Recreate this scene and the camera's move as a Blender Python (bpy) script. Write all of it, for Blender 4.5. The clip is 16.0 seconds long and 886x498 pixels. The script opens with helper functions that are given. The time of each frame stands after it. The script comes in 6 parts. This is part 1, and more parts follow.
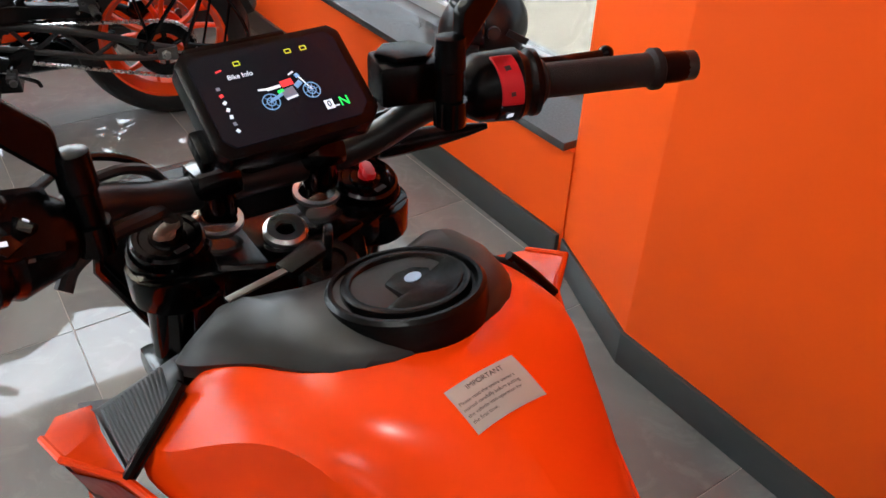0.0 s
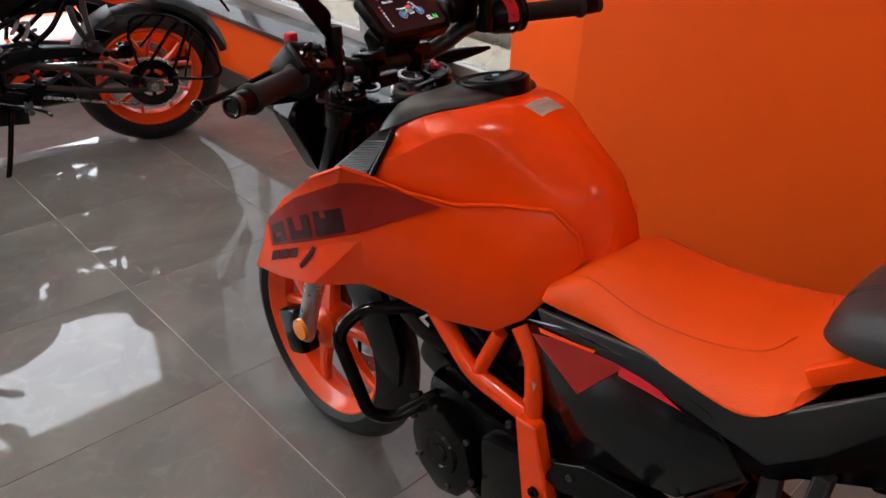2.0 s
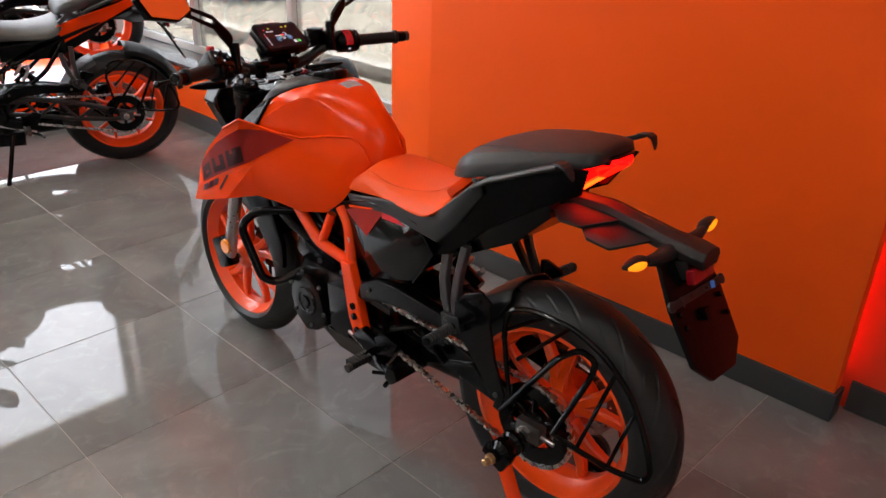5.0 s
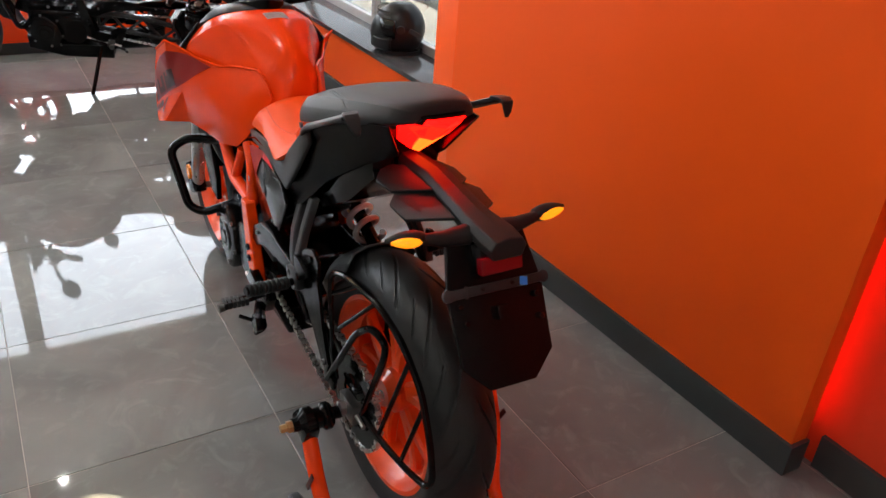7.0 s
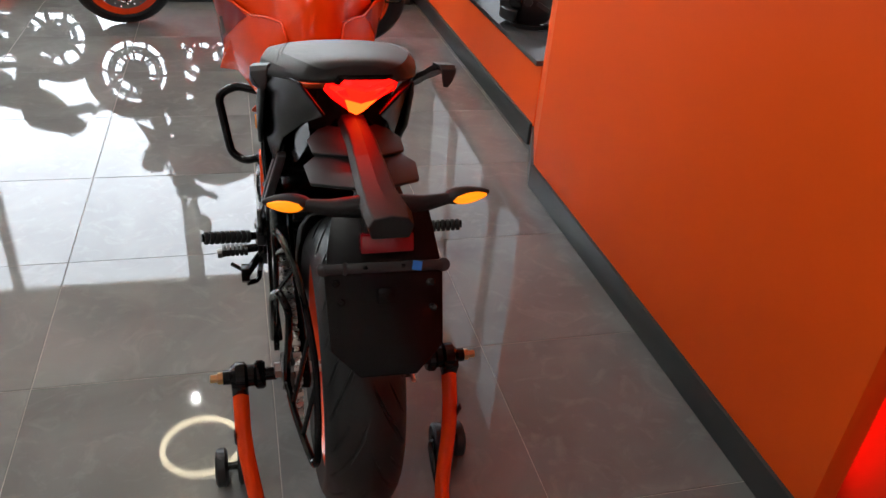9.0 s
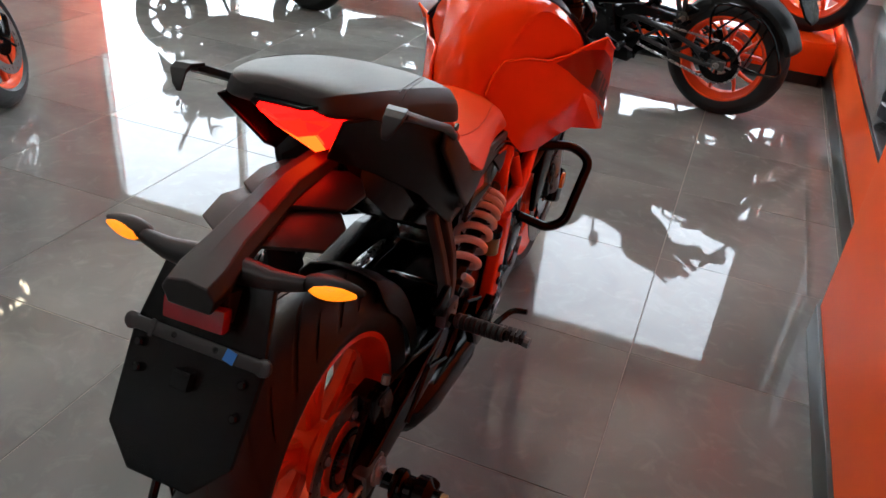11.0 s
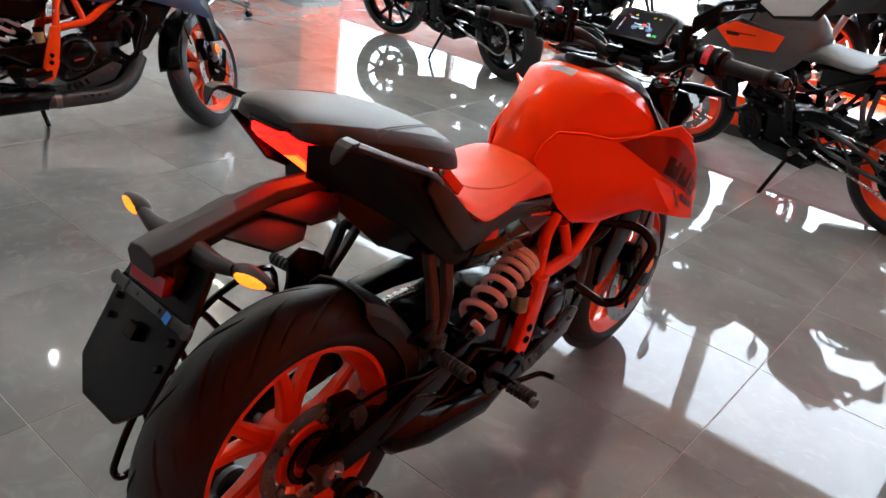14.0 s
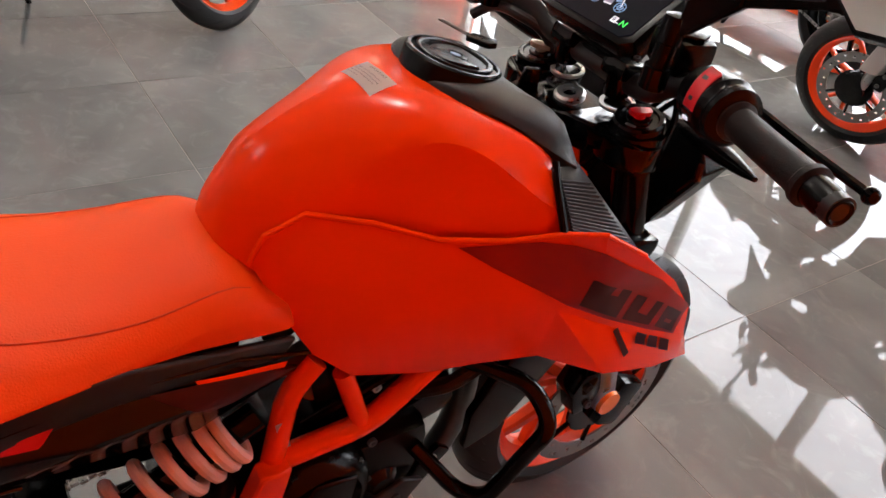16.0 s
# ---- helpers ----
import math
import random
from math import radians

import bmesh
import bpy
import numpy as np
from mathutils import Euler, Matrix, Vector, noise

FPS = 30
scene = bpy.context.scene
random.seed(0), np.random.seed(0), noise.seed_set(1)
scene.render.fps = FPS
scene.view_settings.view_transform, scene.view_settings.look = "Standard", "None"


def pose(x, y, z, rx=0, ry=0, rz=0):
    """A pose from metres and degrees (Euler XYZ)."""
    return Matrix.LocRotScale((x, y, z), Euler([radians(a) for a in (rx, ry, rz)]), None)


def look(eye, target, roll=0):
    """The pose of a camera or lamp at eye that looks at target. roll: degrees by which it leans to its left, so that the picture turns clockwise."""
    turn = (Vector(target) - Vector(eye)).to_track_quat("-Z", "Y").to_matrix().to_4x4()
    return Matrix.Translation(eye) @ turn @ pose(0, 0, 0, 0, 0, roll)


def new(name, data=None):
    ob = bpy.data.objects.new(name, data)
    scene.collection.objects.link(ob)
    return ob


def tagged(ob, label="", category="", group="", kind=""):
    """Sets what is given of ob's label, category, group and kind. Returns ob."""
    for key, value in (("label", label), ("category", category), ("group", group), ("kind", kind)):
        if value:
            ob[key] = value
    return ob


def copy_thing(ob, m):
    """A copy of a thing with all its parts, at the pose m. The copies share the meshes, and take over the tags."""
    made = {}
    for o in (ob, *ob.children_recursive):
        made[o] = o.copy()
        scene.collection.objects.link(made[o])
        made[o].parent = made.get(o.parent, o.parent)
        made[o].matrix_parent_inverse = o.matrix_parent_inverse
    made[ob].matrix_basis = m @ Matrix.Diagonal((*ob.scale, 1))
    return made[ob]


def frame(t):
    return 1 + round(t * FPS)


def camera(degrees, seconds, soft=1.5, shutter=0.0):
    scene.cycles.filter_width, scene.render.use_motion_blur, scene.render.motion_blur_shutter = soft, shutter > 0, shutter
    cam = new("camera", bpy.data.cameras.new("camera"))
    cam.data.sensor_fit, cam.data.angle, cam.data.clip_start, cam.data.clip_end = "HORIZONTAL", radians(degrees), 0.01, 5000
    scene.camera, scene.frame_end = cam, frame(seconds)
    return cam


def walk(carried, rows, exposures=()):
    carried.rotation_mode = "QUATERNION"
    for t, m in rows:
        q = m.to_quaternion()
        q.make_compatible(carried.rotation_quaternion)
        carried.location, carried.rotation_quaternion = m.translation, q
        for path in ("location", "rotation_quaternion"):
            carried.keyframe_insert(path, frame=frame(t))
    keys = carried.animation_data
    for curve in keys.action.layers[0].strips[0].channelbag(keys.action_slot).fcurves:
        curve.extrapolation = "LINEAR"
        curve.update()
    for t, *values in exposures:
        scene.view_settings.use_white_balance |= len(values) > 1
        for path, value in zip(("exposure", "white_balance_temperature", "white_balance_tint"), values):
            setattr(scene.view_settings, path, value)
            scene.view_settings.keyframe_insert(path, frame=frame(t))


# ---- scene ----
cam = camera(59.5, 16.0)
PATH = [
    (0, (-0.225, 0.521, 1.363), (0.705, 1.856, 0.201), 1.9),
    (0.5, (-0.416, 0.451, 1.365), (0.611, 1.754, 0.248), 2.0),
    (0.7, (-0.475, 0.409, 1.368), (0.589, 1.7, 0.271), 1.7),
    (1, (-0.567, 0.311, 1.381), (0.542, 1.581, 0.304), 2.0),
    (1.5, (-0.718, 0.19, 1.387), (0.447, 1.441, 0.348), 2.0),
    (2, (-0.877, 0.087, 1.395), (0.329, 1.328, 0.393), 2.1),
    (2.5, (-1.05, -0.051, 1.406), (0.187, 1.18, 0.431), 2.1),
    (3, (-1.141, -0.258, 1.445), (0.12, 0.963, 0.486), 1.9),
    (3.5, (-1.192, -0.454, 1.449), (0.08, 0.765, 0.503), 1.7),
    (4, (-1.272, -0.608, 1.47), (0.021, 0.617, 0.561), 1.6),
    (4.5, (-1.359, -0.755, 1.5), (-0.054, 0.477, 0.617), 1.6),
    (5, (-1.336, -0.846, 1.509), (-0.022, 0.395, 0.653), 2.1),
    (5.2, (-1.278, -0.888, 1.5), (0.022, 0.367, 0.642), 2.3),
    (7.5, (-0.51, -1.277, 1.469), (0.301, 0.263, 0.484), 5.7),
    (8, (-0.36, -1.38, 1.482), (0.328, 0.21, 0.482), 6.4),
    (8.2, (-0.327, -1.4, 1.483), (0.318, 0.2, 0.474), 6.4),
    (10.3, (0.209, -0.952, 1.385), (0.125, 0.73, 0.308), 4.7),
    (10.5, (0.296, -0.927, 1.388), (0.061, 0.757, 0.336), 5.4),
    (11, (0.517, -0.867, 1.37), (-0.043, 0.763, 0.356), 5.6),
    (11.5, (0.687, -0.86, 1.39), (-0.069, 0.716, 0.417), 5.5),
    (12, (0.836, -0.895, 1.417), (-0.053, 0.658, 0.524), 5.7),
    (12.5, (0.914, -0.909, 1.434), (-0.05, 0.631, 0.597), 6.3),
    (13, (0.953, -0.91, 1.436), (-0.054, 0.612, 0.619), 7.0),
    (13.5, (0.952, -0.899, 1.425), (-0.086, 0.589, 0.584), 7.7),
    (14, (0.902, -0.781, 1.409), (-0.165, 0.65, 0.505), 8.1),
    (14.5, (0.781, -0.511, 1.402), (-0.291, 0.863, 0.421), 9.2),
    (15, (0.722, -0.207, 1.388), (-0.36, 1.103, 0.332), 10.6),
    (15.5, (0.714, 0.09, 1.383), (-0.434, 1.288, 0.27), 11.4),
    (16, (0.676, 0.374, 1.366), (-0.556, 1.418, 0.188), 12.3),
]
walk(cam, [(t, look(eye, target, roll)) for t, eye, target, roll in PATH], exposures=[(0, 5.75, 6100, 4), (0.7, 5.47, 6100, 4), (1.5, 5.15, 6350, 8), (2.5, 5.46, 6400, 8), (3.5, 5.6, 6450, 9), (5, 5.55, 6500, 10), (7.5, 5.66, 6250, 6), (8.2, 5.6, 6250, 6), (10.5, 5.38, 6250, 6), (11, 5.5, 6050, 4), (12.5, 5.72, 6000, 4), (14.5, 5.92, 5950, 3), (15.2, 5.97, 6050, 4), (16, 5.8, 6600, 11)])

# ---- world and light ----
world = bpy.data.worlds.new("sky")
scene.world = world
world.use_nodes = True
wn = world.node_tree
wn.nodes.clear()
sky = wn.nodes.new("ShaderNodeTexSky")
sky.sky_type = "NISHITA"
sky.sun_disc = False
sky.sun_elevation = radians(85)
sky.sun_rotation = radians(-15)
sky.dust_density = 4.0
hsv = wn.nodes.new("ShaderNodeHueSaturation")
hsv.inputs["Saturation"].default_value = 0.25
bg = wn.nodes.new("ShaderNodeBackground")
bg.inputs["Strength"].default_value = 0.15
wo = wn.nodes.new("ShaderNodeOutputWorld")
wn.links.new(sky.outputs[0], hsv.inputs["Color"])
wn.links.new(hsv.outputs[0], bg.inputs["Color"])
wn.links.new(bg.outputs[0], wo.inputs["Surface"])

sun_data = bpy.data.lights.new("sun", "SUN")
sun_data.energy = 5.0
sun_data.angle = radians(4)
sun_data.color = (1.0, 0.95, 0.88)
sun = new("sun", sun_data)
sun.matrix_world = look((-0.6, 0.55, 9.5), (0, 0, 0))


# ceiling downlights
LAMPS = [(-0.72, 4.0), (-0.7, 1.0), (-0.7, -2.0), (-3.1, 3.0), (-3.1, 0.4), (-3.1, -2.2), (-5.42, 1.82), (-5.4, -0.8)]
for lx, ly in LAMPS:
    ld = bpy.data.lights.new("downlight", "AREA")
    ld.shape = "DISK"
    ld.size = 0.03
    ld.energy = 0.3
    ld.color = (1.0, 0.95, 0.9)
    new("downlight_lamp", ld).matrix_world = look((lx, ly, 3.262), (lx, ly, 0))

# ---- materials ----
def mat(name, color, rough=0.5, metal=0.0, coat=0.0, noise_scale=0.0, vary=0.0, bump=0.0, bump_scale=200.0,
        spec=0.5, emit=None, strength=0.0, alpha=1.0, rough_vary=0.0, trans=0.0, ior=1.45, random_vary=0.0):
    m = bpy.data.materials.new(name)
    m.use_nodes = True
    nt = m.node_tree
    b = nt.nodes["Principled BSDF"]
    b.inputs["Base Color"].default_value = (*color, 1)
    b.inputs["Roughness"].default_value = rough
    b.inputs["Metallic"].default_value = metal
    b.inputs["Coat Weight"].default_value = coat
    b.inputs["Coat Roughness"].default_value = 0.06
    b.inputs["Specular IOR Level"].default_value = spec
    b.inputs["Transmission Weight"].default_value = trans
    b.inputs["IOR"].default_value = ior
    if emit:
        b.inputs["Emission Color"].default_value = (*emit, 1)
        b.inputs["Emission Strength"].default_value = strength
    tc = nt.nodes.new("ShaderNodeTexCoord")
    if noise_scale and (vary or rough_vary):
        n = nt.nodes.new("ShaderNodeTexNoise")
        n.inputs["Scale"].default_value = noise_scale
        n.inputs["Detail"].default_value = 6
        nt.links.new(tc.outputs["Object"], n.inputs["Vector"])
        if vary:
            mix = nt.nodes.new("ShaderNodeMix")
            mix.data_type = "RGBA"
            mix.inputs["A"].default_value = (*[c * (1 - vary) for c in color], 1)
            mix.inputs["B"].default_value = (*[min(1, c * (1 + vary)) for c in color], 1)
            nt.links.new(n.outputs["Fac"], mix.inputs["Factor"])
            nt.links.new(mix.outputs["Result"], b.inputs["Base Color"])
        if rough_vary:
            r = nt.nodes.new("ShaderNodeMapRange")
            r.inputs["To Min"].default_value = max(0.02, rough - rough_vary)
            r.inputs["To Max"].default_value = min(1, rough + rough_vary)
            nt.links.new(n.outputs["Fac"], r.inputs["Value"])
            nt.links.new(r.outputs["Result"], b.inputs["Roughness"])
    if bump:
        n2 = nt.nodes.new("ShaderNodeTexNoise")
        n2.inputs["Scale"].default_value = bump_scale
        n2.inputs["Detail"].default_value = 3
        nt.links.new(tc.outputs["Object"], n2.inputs["Vector"])
        bp = nt.nodes.new("ShaderNodeBump")
        bp.inputs["Strength"].default_value = bump
        bp.inputs["Distance"].default_value = 0.002
        nt.links.new(n2.outputs["Fac"], bp.inputs["Height"])
        nt.links.new(bp.outputs["Normal"], b.inputs["Normal"])
    return m


M = {}
M["orange"] = mat("orange_satin_paint", (0.88, 0.058, 0.0015), 0.22, spec=0.26, noise_scale=3, rough_vary=0.03)
M["orange_gloss"] = mat("orange_gloss_paint", (0.86, 0.058, 0.002), 0.25, coat=0.25, spec=0.3)
M["rim_orange"] = mat("orange_rim_paint", (0.85, 0.075, 0.005), 0.32, coat=0.3)
M["plastic"] = mat("black_textured_plastic", (0.0016, 0.0016, 0.0018), 0.24, spec=0.2, bump=0.10, bump_scale=900, noise_scale=6, rough_vary=0.05)
M["arm_plastic"] = mat("matt_dark_plastic", (0.012, 0.012, 0.0125), 0.46, spec=0.45, bump=0.12, bump_scale=900, noise_scale=6, rough_vary=0.05)
M["plastic_gloss"] = mat("black_gloss_plastic", (0.004, 0.004, 0.0045), 0.1, spec=0.5)
M["grey_plastic"] = mat("dark_grey_plastic", (0.011, 0.0113, 0.0117), 0.42, spec=0.55, bump=0.15, bump_scale=1200)
M["black_metal"] = mat("black_painted_metal", (0.0012, 0.0012, 0.0013), 0.14, spec=0.3, noise_scale=20, rough_vary=0.05)
M["engine"] = mat("engine_black", (0.0025, 0.0025, 0.0026), 0.22, spec=0.3, noise_scale=14, vary=0.15, rough_vary=0.06)
M["rubber"] = mat("tyre_rubber", (0.014, 0.0142, 0.0145), 0.45, spec=0.4, bump=0.2, bump_scale=400, noise_scale=12, vary=0.2, rough_vary=0.08)
M["grip"] = mat("grip_rubber", (0.011, 0.0105, 0.0105), 0.6, spec=0.3, bump=0.5, bump_scale=700)
M["steel"] = mat("steel", (0.5, 0.5, 0.5), 0.3, metal=1.0, noise_scale=60, rough_vary=0.1)
M["dark_steel"] = mat("dark_steel", (0.16, 0.155, 0.15), 0.38, metal=1.0, noise_scale=80, vary=0.2, rough_vary=0.1)
M["disc"] = mat("brushed_disc_steel", (0.34, 0.33, 0.32), 0.3, metal=1.0, noise_scale=50, vary=0.15, rough_vary=0.08)
M["chain"] = mat("chain_steel", (0.6, 0.58, 0.55), 0.28, metal=1.0, noise_scale=90, vary=0.2, rough_vary=0.1)
M["brass"] = mat("brass", (0.62, 0.42, 0.2), 0.3, metal=1.0)
M["spring"] = mat("white_spring", (0.78, 0.72, 0.7), 0.35)
M["seat_orange"] = mat("orange_seat_vinyl", (0.82, 0.078, 0.004), 0.46, spec=0.25, bump=0.3, bump_scale=450, noise_scale=6, rough_vary=0.05)
M["seat_black"] = mat("black_seat_vinyl", (0.015, 0.0152, 0.0156), 0.46, spec=0.55, bump=0.35, bump_scale=700, noise_scale=6, rough_vary=0.06)
M["seat_seam"] = mat("orange_thread", (0.62, 0.05, 0.004), 0.6)
M["amber"] = mat("lit_indicator_lens", (0.7, 0.25, 0.02), 0.15, emit=(1.0, 0.21, 0.003), strength=0.036, coat=0.6)
M["smoked"] = mat("smoked_lens", (0.09, 0.07, 0.055), 0.1, coat=0.8)
M["amber_off"] = mat("amber_reflector", (0.8, 0.22, 0.01), 0.2, coat=0.5)
M["tail_red"] = mat("tail_lamp_lit", (0.25, 0.003, 0.003), 0.12, emit=(1.0, 0.0006, 0.0004), strength=0.2, coat=0.6)
M["tail_hot"] = mat("tail_lamp_bar", (0.6, 0.03, 0.01), 0.2, emit=(1.0, 0.035, 0.002), strength=0.22)
M["tail_mid"] = mat("tail_lamp_wing", (0.5, 0.02, 0.01), 0.15, emit=(1.0, 0.004, 0.001), strength=0.12, coat=0.6)
M["bar_black"] = mat("satin_black_handlebar", (0.012, 0.012, 0.0125), 0.36, spec=0.5, bump=0.05, bump_scale=900, noise_scale=8, rough_vary=0.05)
M["pale_gold"] = mat("pale_anodised_metal", (0.62, 0.5, 0.4), 0.34, metal=0.7, noise_scale=60, vary=0.15, rough_vary=0.06)
M["red_lens"] = mat("red_reflector", (0.22, 0.003, 0.008), 0.18, coat=0.5)
M["red"] = mat("red_plastic", (0.6, 0.01, 0.02), 0.35)
M["maroon"] = mat("maroon_decal", (0.30, 0.014, 0.009), 0.32, spec=0.25)
M["maroon_light"] = mat("dark_red_decal", (0.42, 0.02, 0.012), 0.35)
M["decal_black"] = mat("dark_decal", (0.045, 0.009, 0.009), 0.35, spec=0.25)
M["white"] = mat("white_paint", (0.75, 0.75, 0.75), 0.4)
M["paper"] = mat("grey_sticker", (0.42, 0.37, 0.34), 0.45)
M["ink"] = mat("ink", (0.05, 0.045, 0.045), 0.6)
M["screen"] = mat("display_glass", (0.003, 0.003, 0.004), 0.1, spec=0.25, emit=(0.25, 0.28, 0.42), strength=0.0004)
M["icon_white"] = mat("icon_white", (0.6, 0.6, 0.65), 0.4, emit=(0.75, 0.8, 0.95), strength=0.014)
M["icon_green"] = mat("icon_green", (0.05, 0.7, 0.1), 0.4, emit=(0.05, 0.85, 0.12), strength=0.02)
M["icon_red"] = mat("icon_red", (0.7, 0.05, 0.05), 0.4, emit=(0.9, 0.04, 0.05), strength=0.016)
M["icon_blue"] = mat("icon_blue", (0.2, 0.35, 0.6), 0.4, emit=(0.12, 0.3, 0.55), strength=0.01)
M["icon_yellow"] = mat("icon_yellow", (0.7, 0.7, 0.05), 0.4, emit=(0.6, 0.65, 0.03), strength=0.011)
M["icon_dim"] = mat("icon_dim", (0.2, 0.22, 0.3), 0.4, emit=(0.3, 0.32, 0.42), strength=0.005)
M["cast_grey"] = mat("grey_cast_alloy", (0.035, 0.035, 0.037), 0.36, metal=0.4, noise_scale=40, vary=0.2, rough_vary=0.08)
M["mirror"] = mat("mirror_glass", (0.9, 0.9, 0.9), 0.02, metal=1.0)
M["blue"] = mat("blue_sticker", (0.03, 0.2, 0.65), 0.4)
M["pale_blue"] = mat("pale_blue_badge", (0.3, 0.42, 0.6), 0.3)
M["blue_paint"] = mat("dark_blue_paint", (0.02, 0.035, 0.08), 0.3, coat=0.4)
M["grey_paint"] = mat("grey_paint", (0.05, 0.05, 0.05), 0.35, coat=0.3)
M["silver_paint"] = mat("silver_paint", (0.5, 0.5, 0.5), 0.35, metal=0.4)
M["black_paint"] = mat("black_paint", (0.015, 0.015, 0.017), 0.3, coat=0.4)
M["clear"] = mat("lamp_glass", (0.7, 0.72, 0.75), 0.1, coat=0.5)
M["wall_orange"] = mat("orange_wall_paint", (0.88, 0.098, 0.006), 0.46, spec=0.25, noise_scale=1.7, vary=0.06, rough_vary=0.08, bump=0.12, bump_scale=60)
M["wall_red"] = mat("red_wall_paint", (0.72, 0.05, 0.012), 0.5, noise_scale=2, vary=0.06, bump=0.1, bump_scale=60)
M["skirting"] = mat("grey_skirting_tile", (0.045, 0.05, 0.051), 0.32, noise_scale=5, vary=0.1, rough_vary=0.06)
M["granite"] = mat("dark_granite_sill", (0.05, 0.05, 0.052), 0.12, noise_scale=140, vary=0.5)
M["plaster"] = mat("white_plaster", (0.8, 0.79, 0.77), 0.7, noise_scale=2, vary=0.05)
M["ceiling"] = mat("pale_ceiling_board", (0.82, 0.815, 0.8), 0.8, noise_scale=2, vary=0.06)
M["grey_wall"] = mat("grey_wall_paint", (0.72, 0.71, 0.7), 0.6, noise_scale=2, vary=0.08)
M["alu"] = mat("aluminium_frame", (0.55, 0.55, 0.54), 0.4, metal=0.6)
M["grout"] = mat("grout", (0.3, 0.285, 0.265), 0.7, noise_scale=3, vary=0.5)
M["lamp"] = mat("lamp_tube", (1, 0.9, 0.7), 0.5, emit=(1.0, 0.82, 0.55), strength=0.5)
M["red_led"] = mat("red_led_strip", (1, 0.02, 0.01), 0.5, emit=(1.0, 0.002, 0.0005), strength=0.09)
M["asphalt"] = mat("dusty_concrete", (0.13, 0.12, 0.10), 0.9, noise_scale=0.8, vary=0.25)
M["kerb"] = mat("concrete_kerb", (0.2, 0.195, 0.18), 0.85, noise_scale=4, vary=0.15)
M["helmet_black"] = mat("helmet_black_paint", (0.006, 0.006, 0.0065), 0.3, spec=0.35, noise_scale=14, vary=0.5)
M["leaf"] = mat("leaves", (0.06, 0.1, 0.03), 0.6, noise_scale=5, vary=0.4)
M["bark"] = mat("bark", (0.12, 0.09, 0.06), 0.8, noise_scale=9, vary=0.3)


def tinted_glass(name, k):
    m = bpy.data.materials.new(name)
    m.use_nodes = True
    nt = m.node_tree
    nt.nodes.clear()
    out = nt.nodes.new("ShaderNodeOutputMaterial")
    tr = nt.nodes.new("ShaderNodeBsdfTransparent")
    tr.inputs["Color"].default_value = (k, k, k, 1)
    gl = nt.nodes.new("ShaderNodeBsdfGlossy")
    gl.inputs["Roughness"].default_value = 0.02
    mx = nt.nodes.new("ShaderNodeMixShader")
    mx.inputs["Fac"].default_value = 0.05
    nt.links.new(tr.outputs[0], mx.inputs[1])
    nt.links.new(gl.outputs[0], mx.inputs[2])
    nt.links.new(mx.outputs[0], out.inputs["Surface"])
    return m


M["glass"] = tinted_glass("clear_window_glass", 0.57)
M["glass_dark"] = tinted_glass("tinted_window_glass", 0.22)


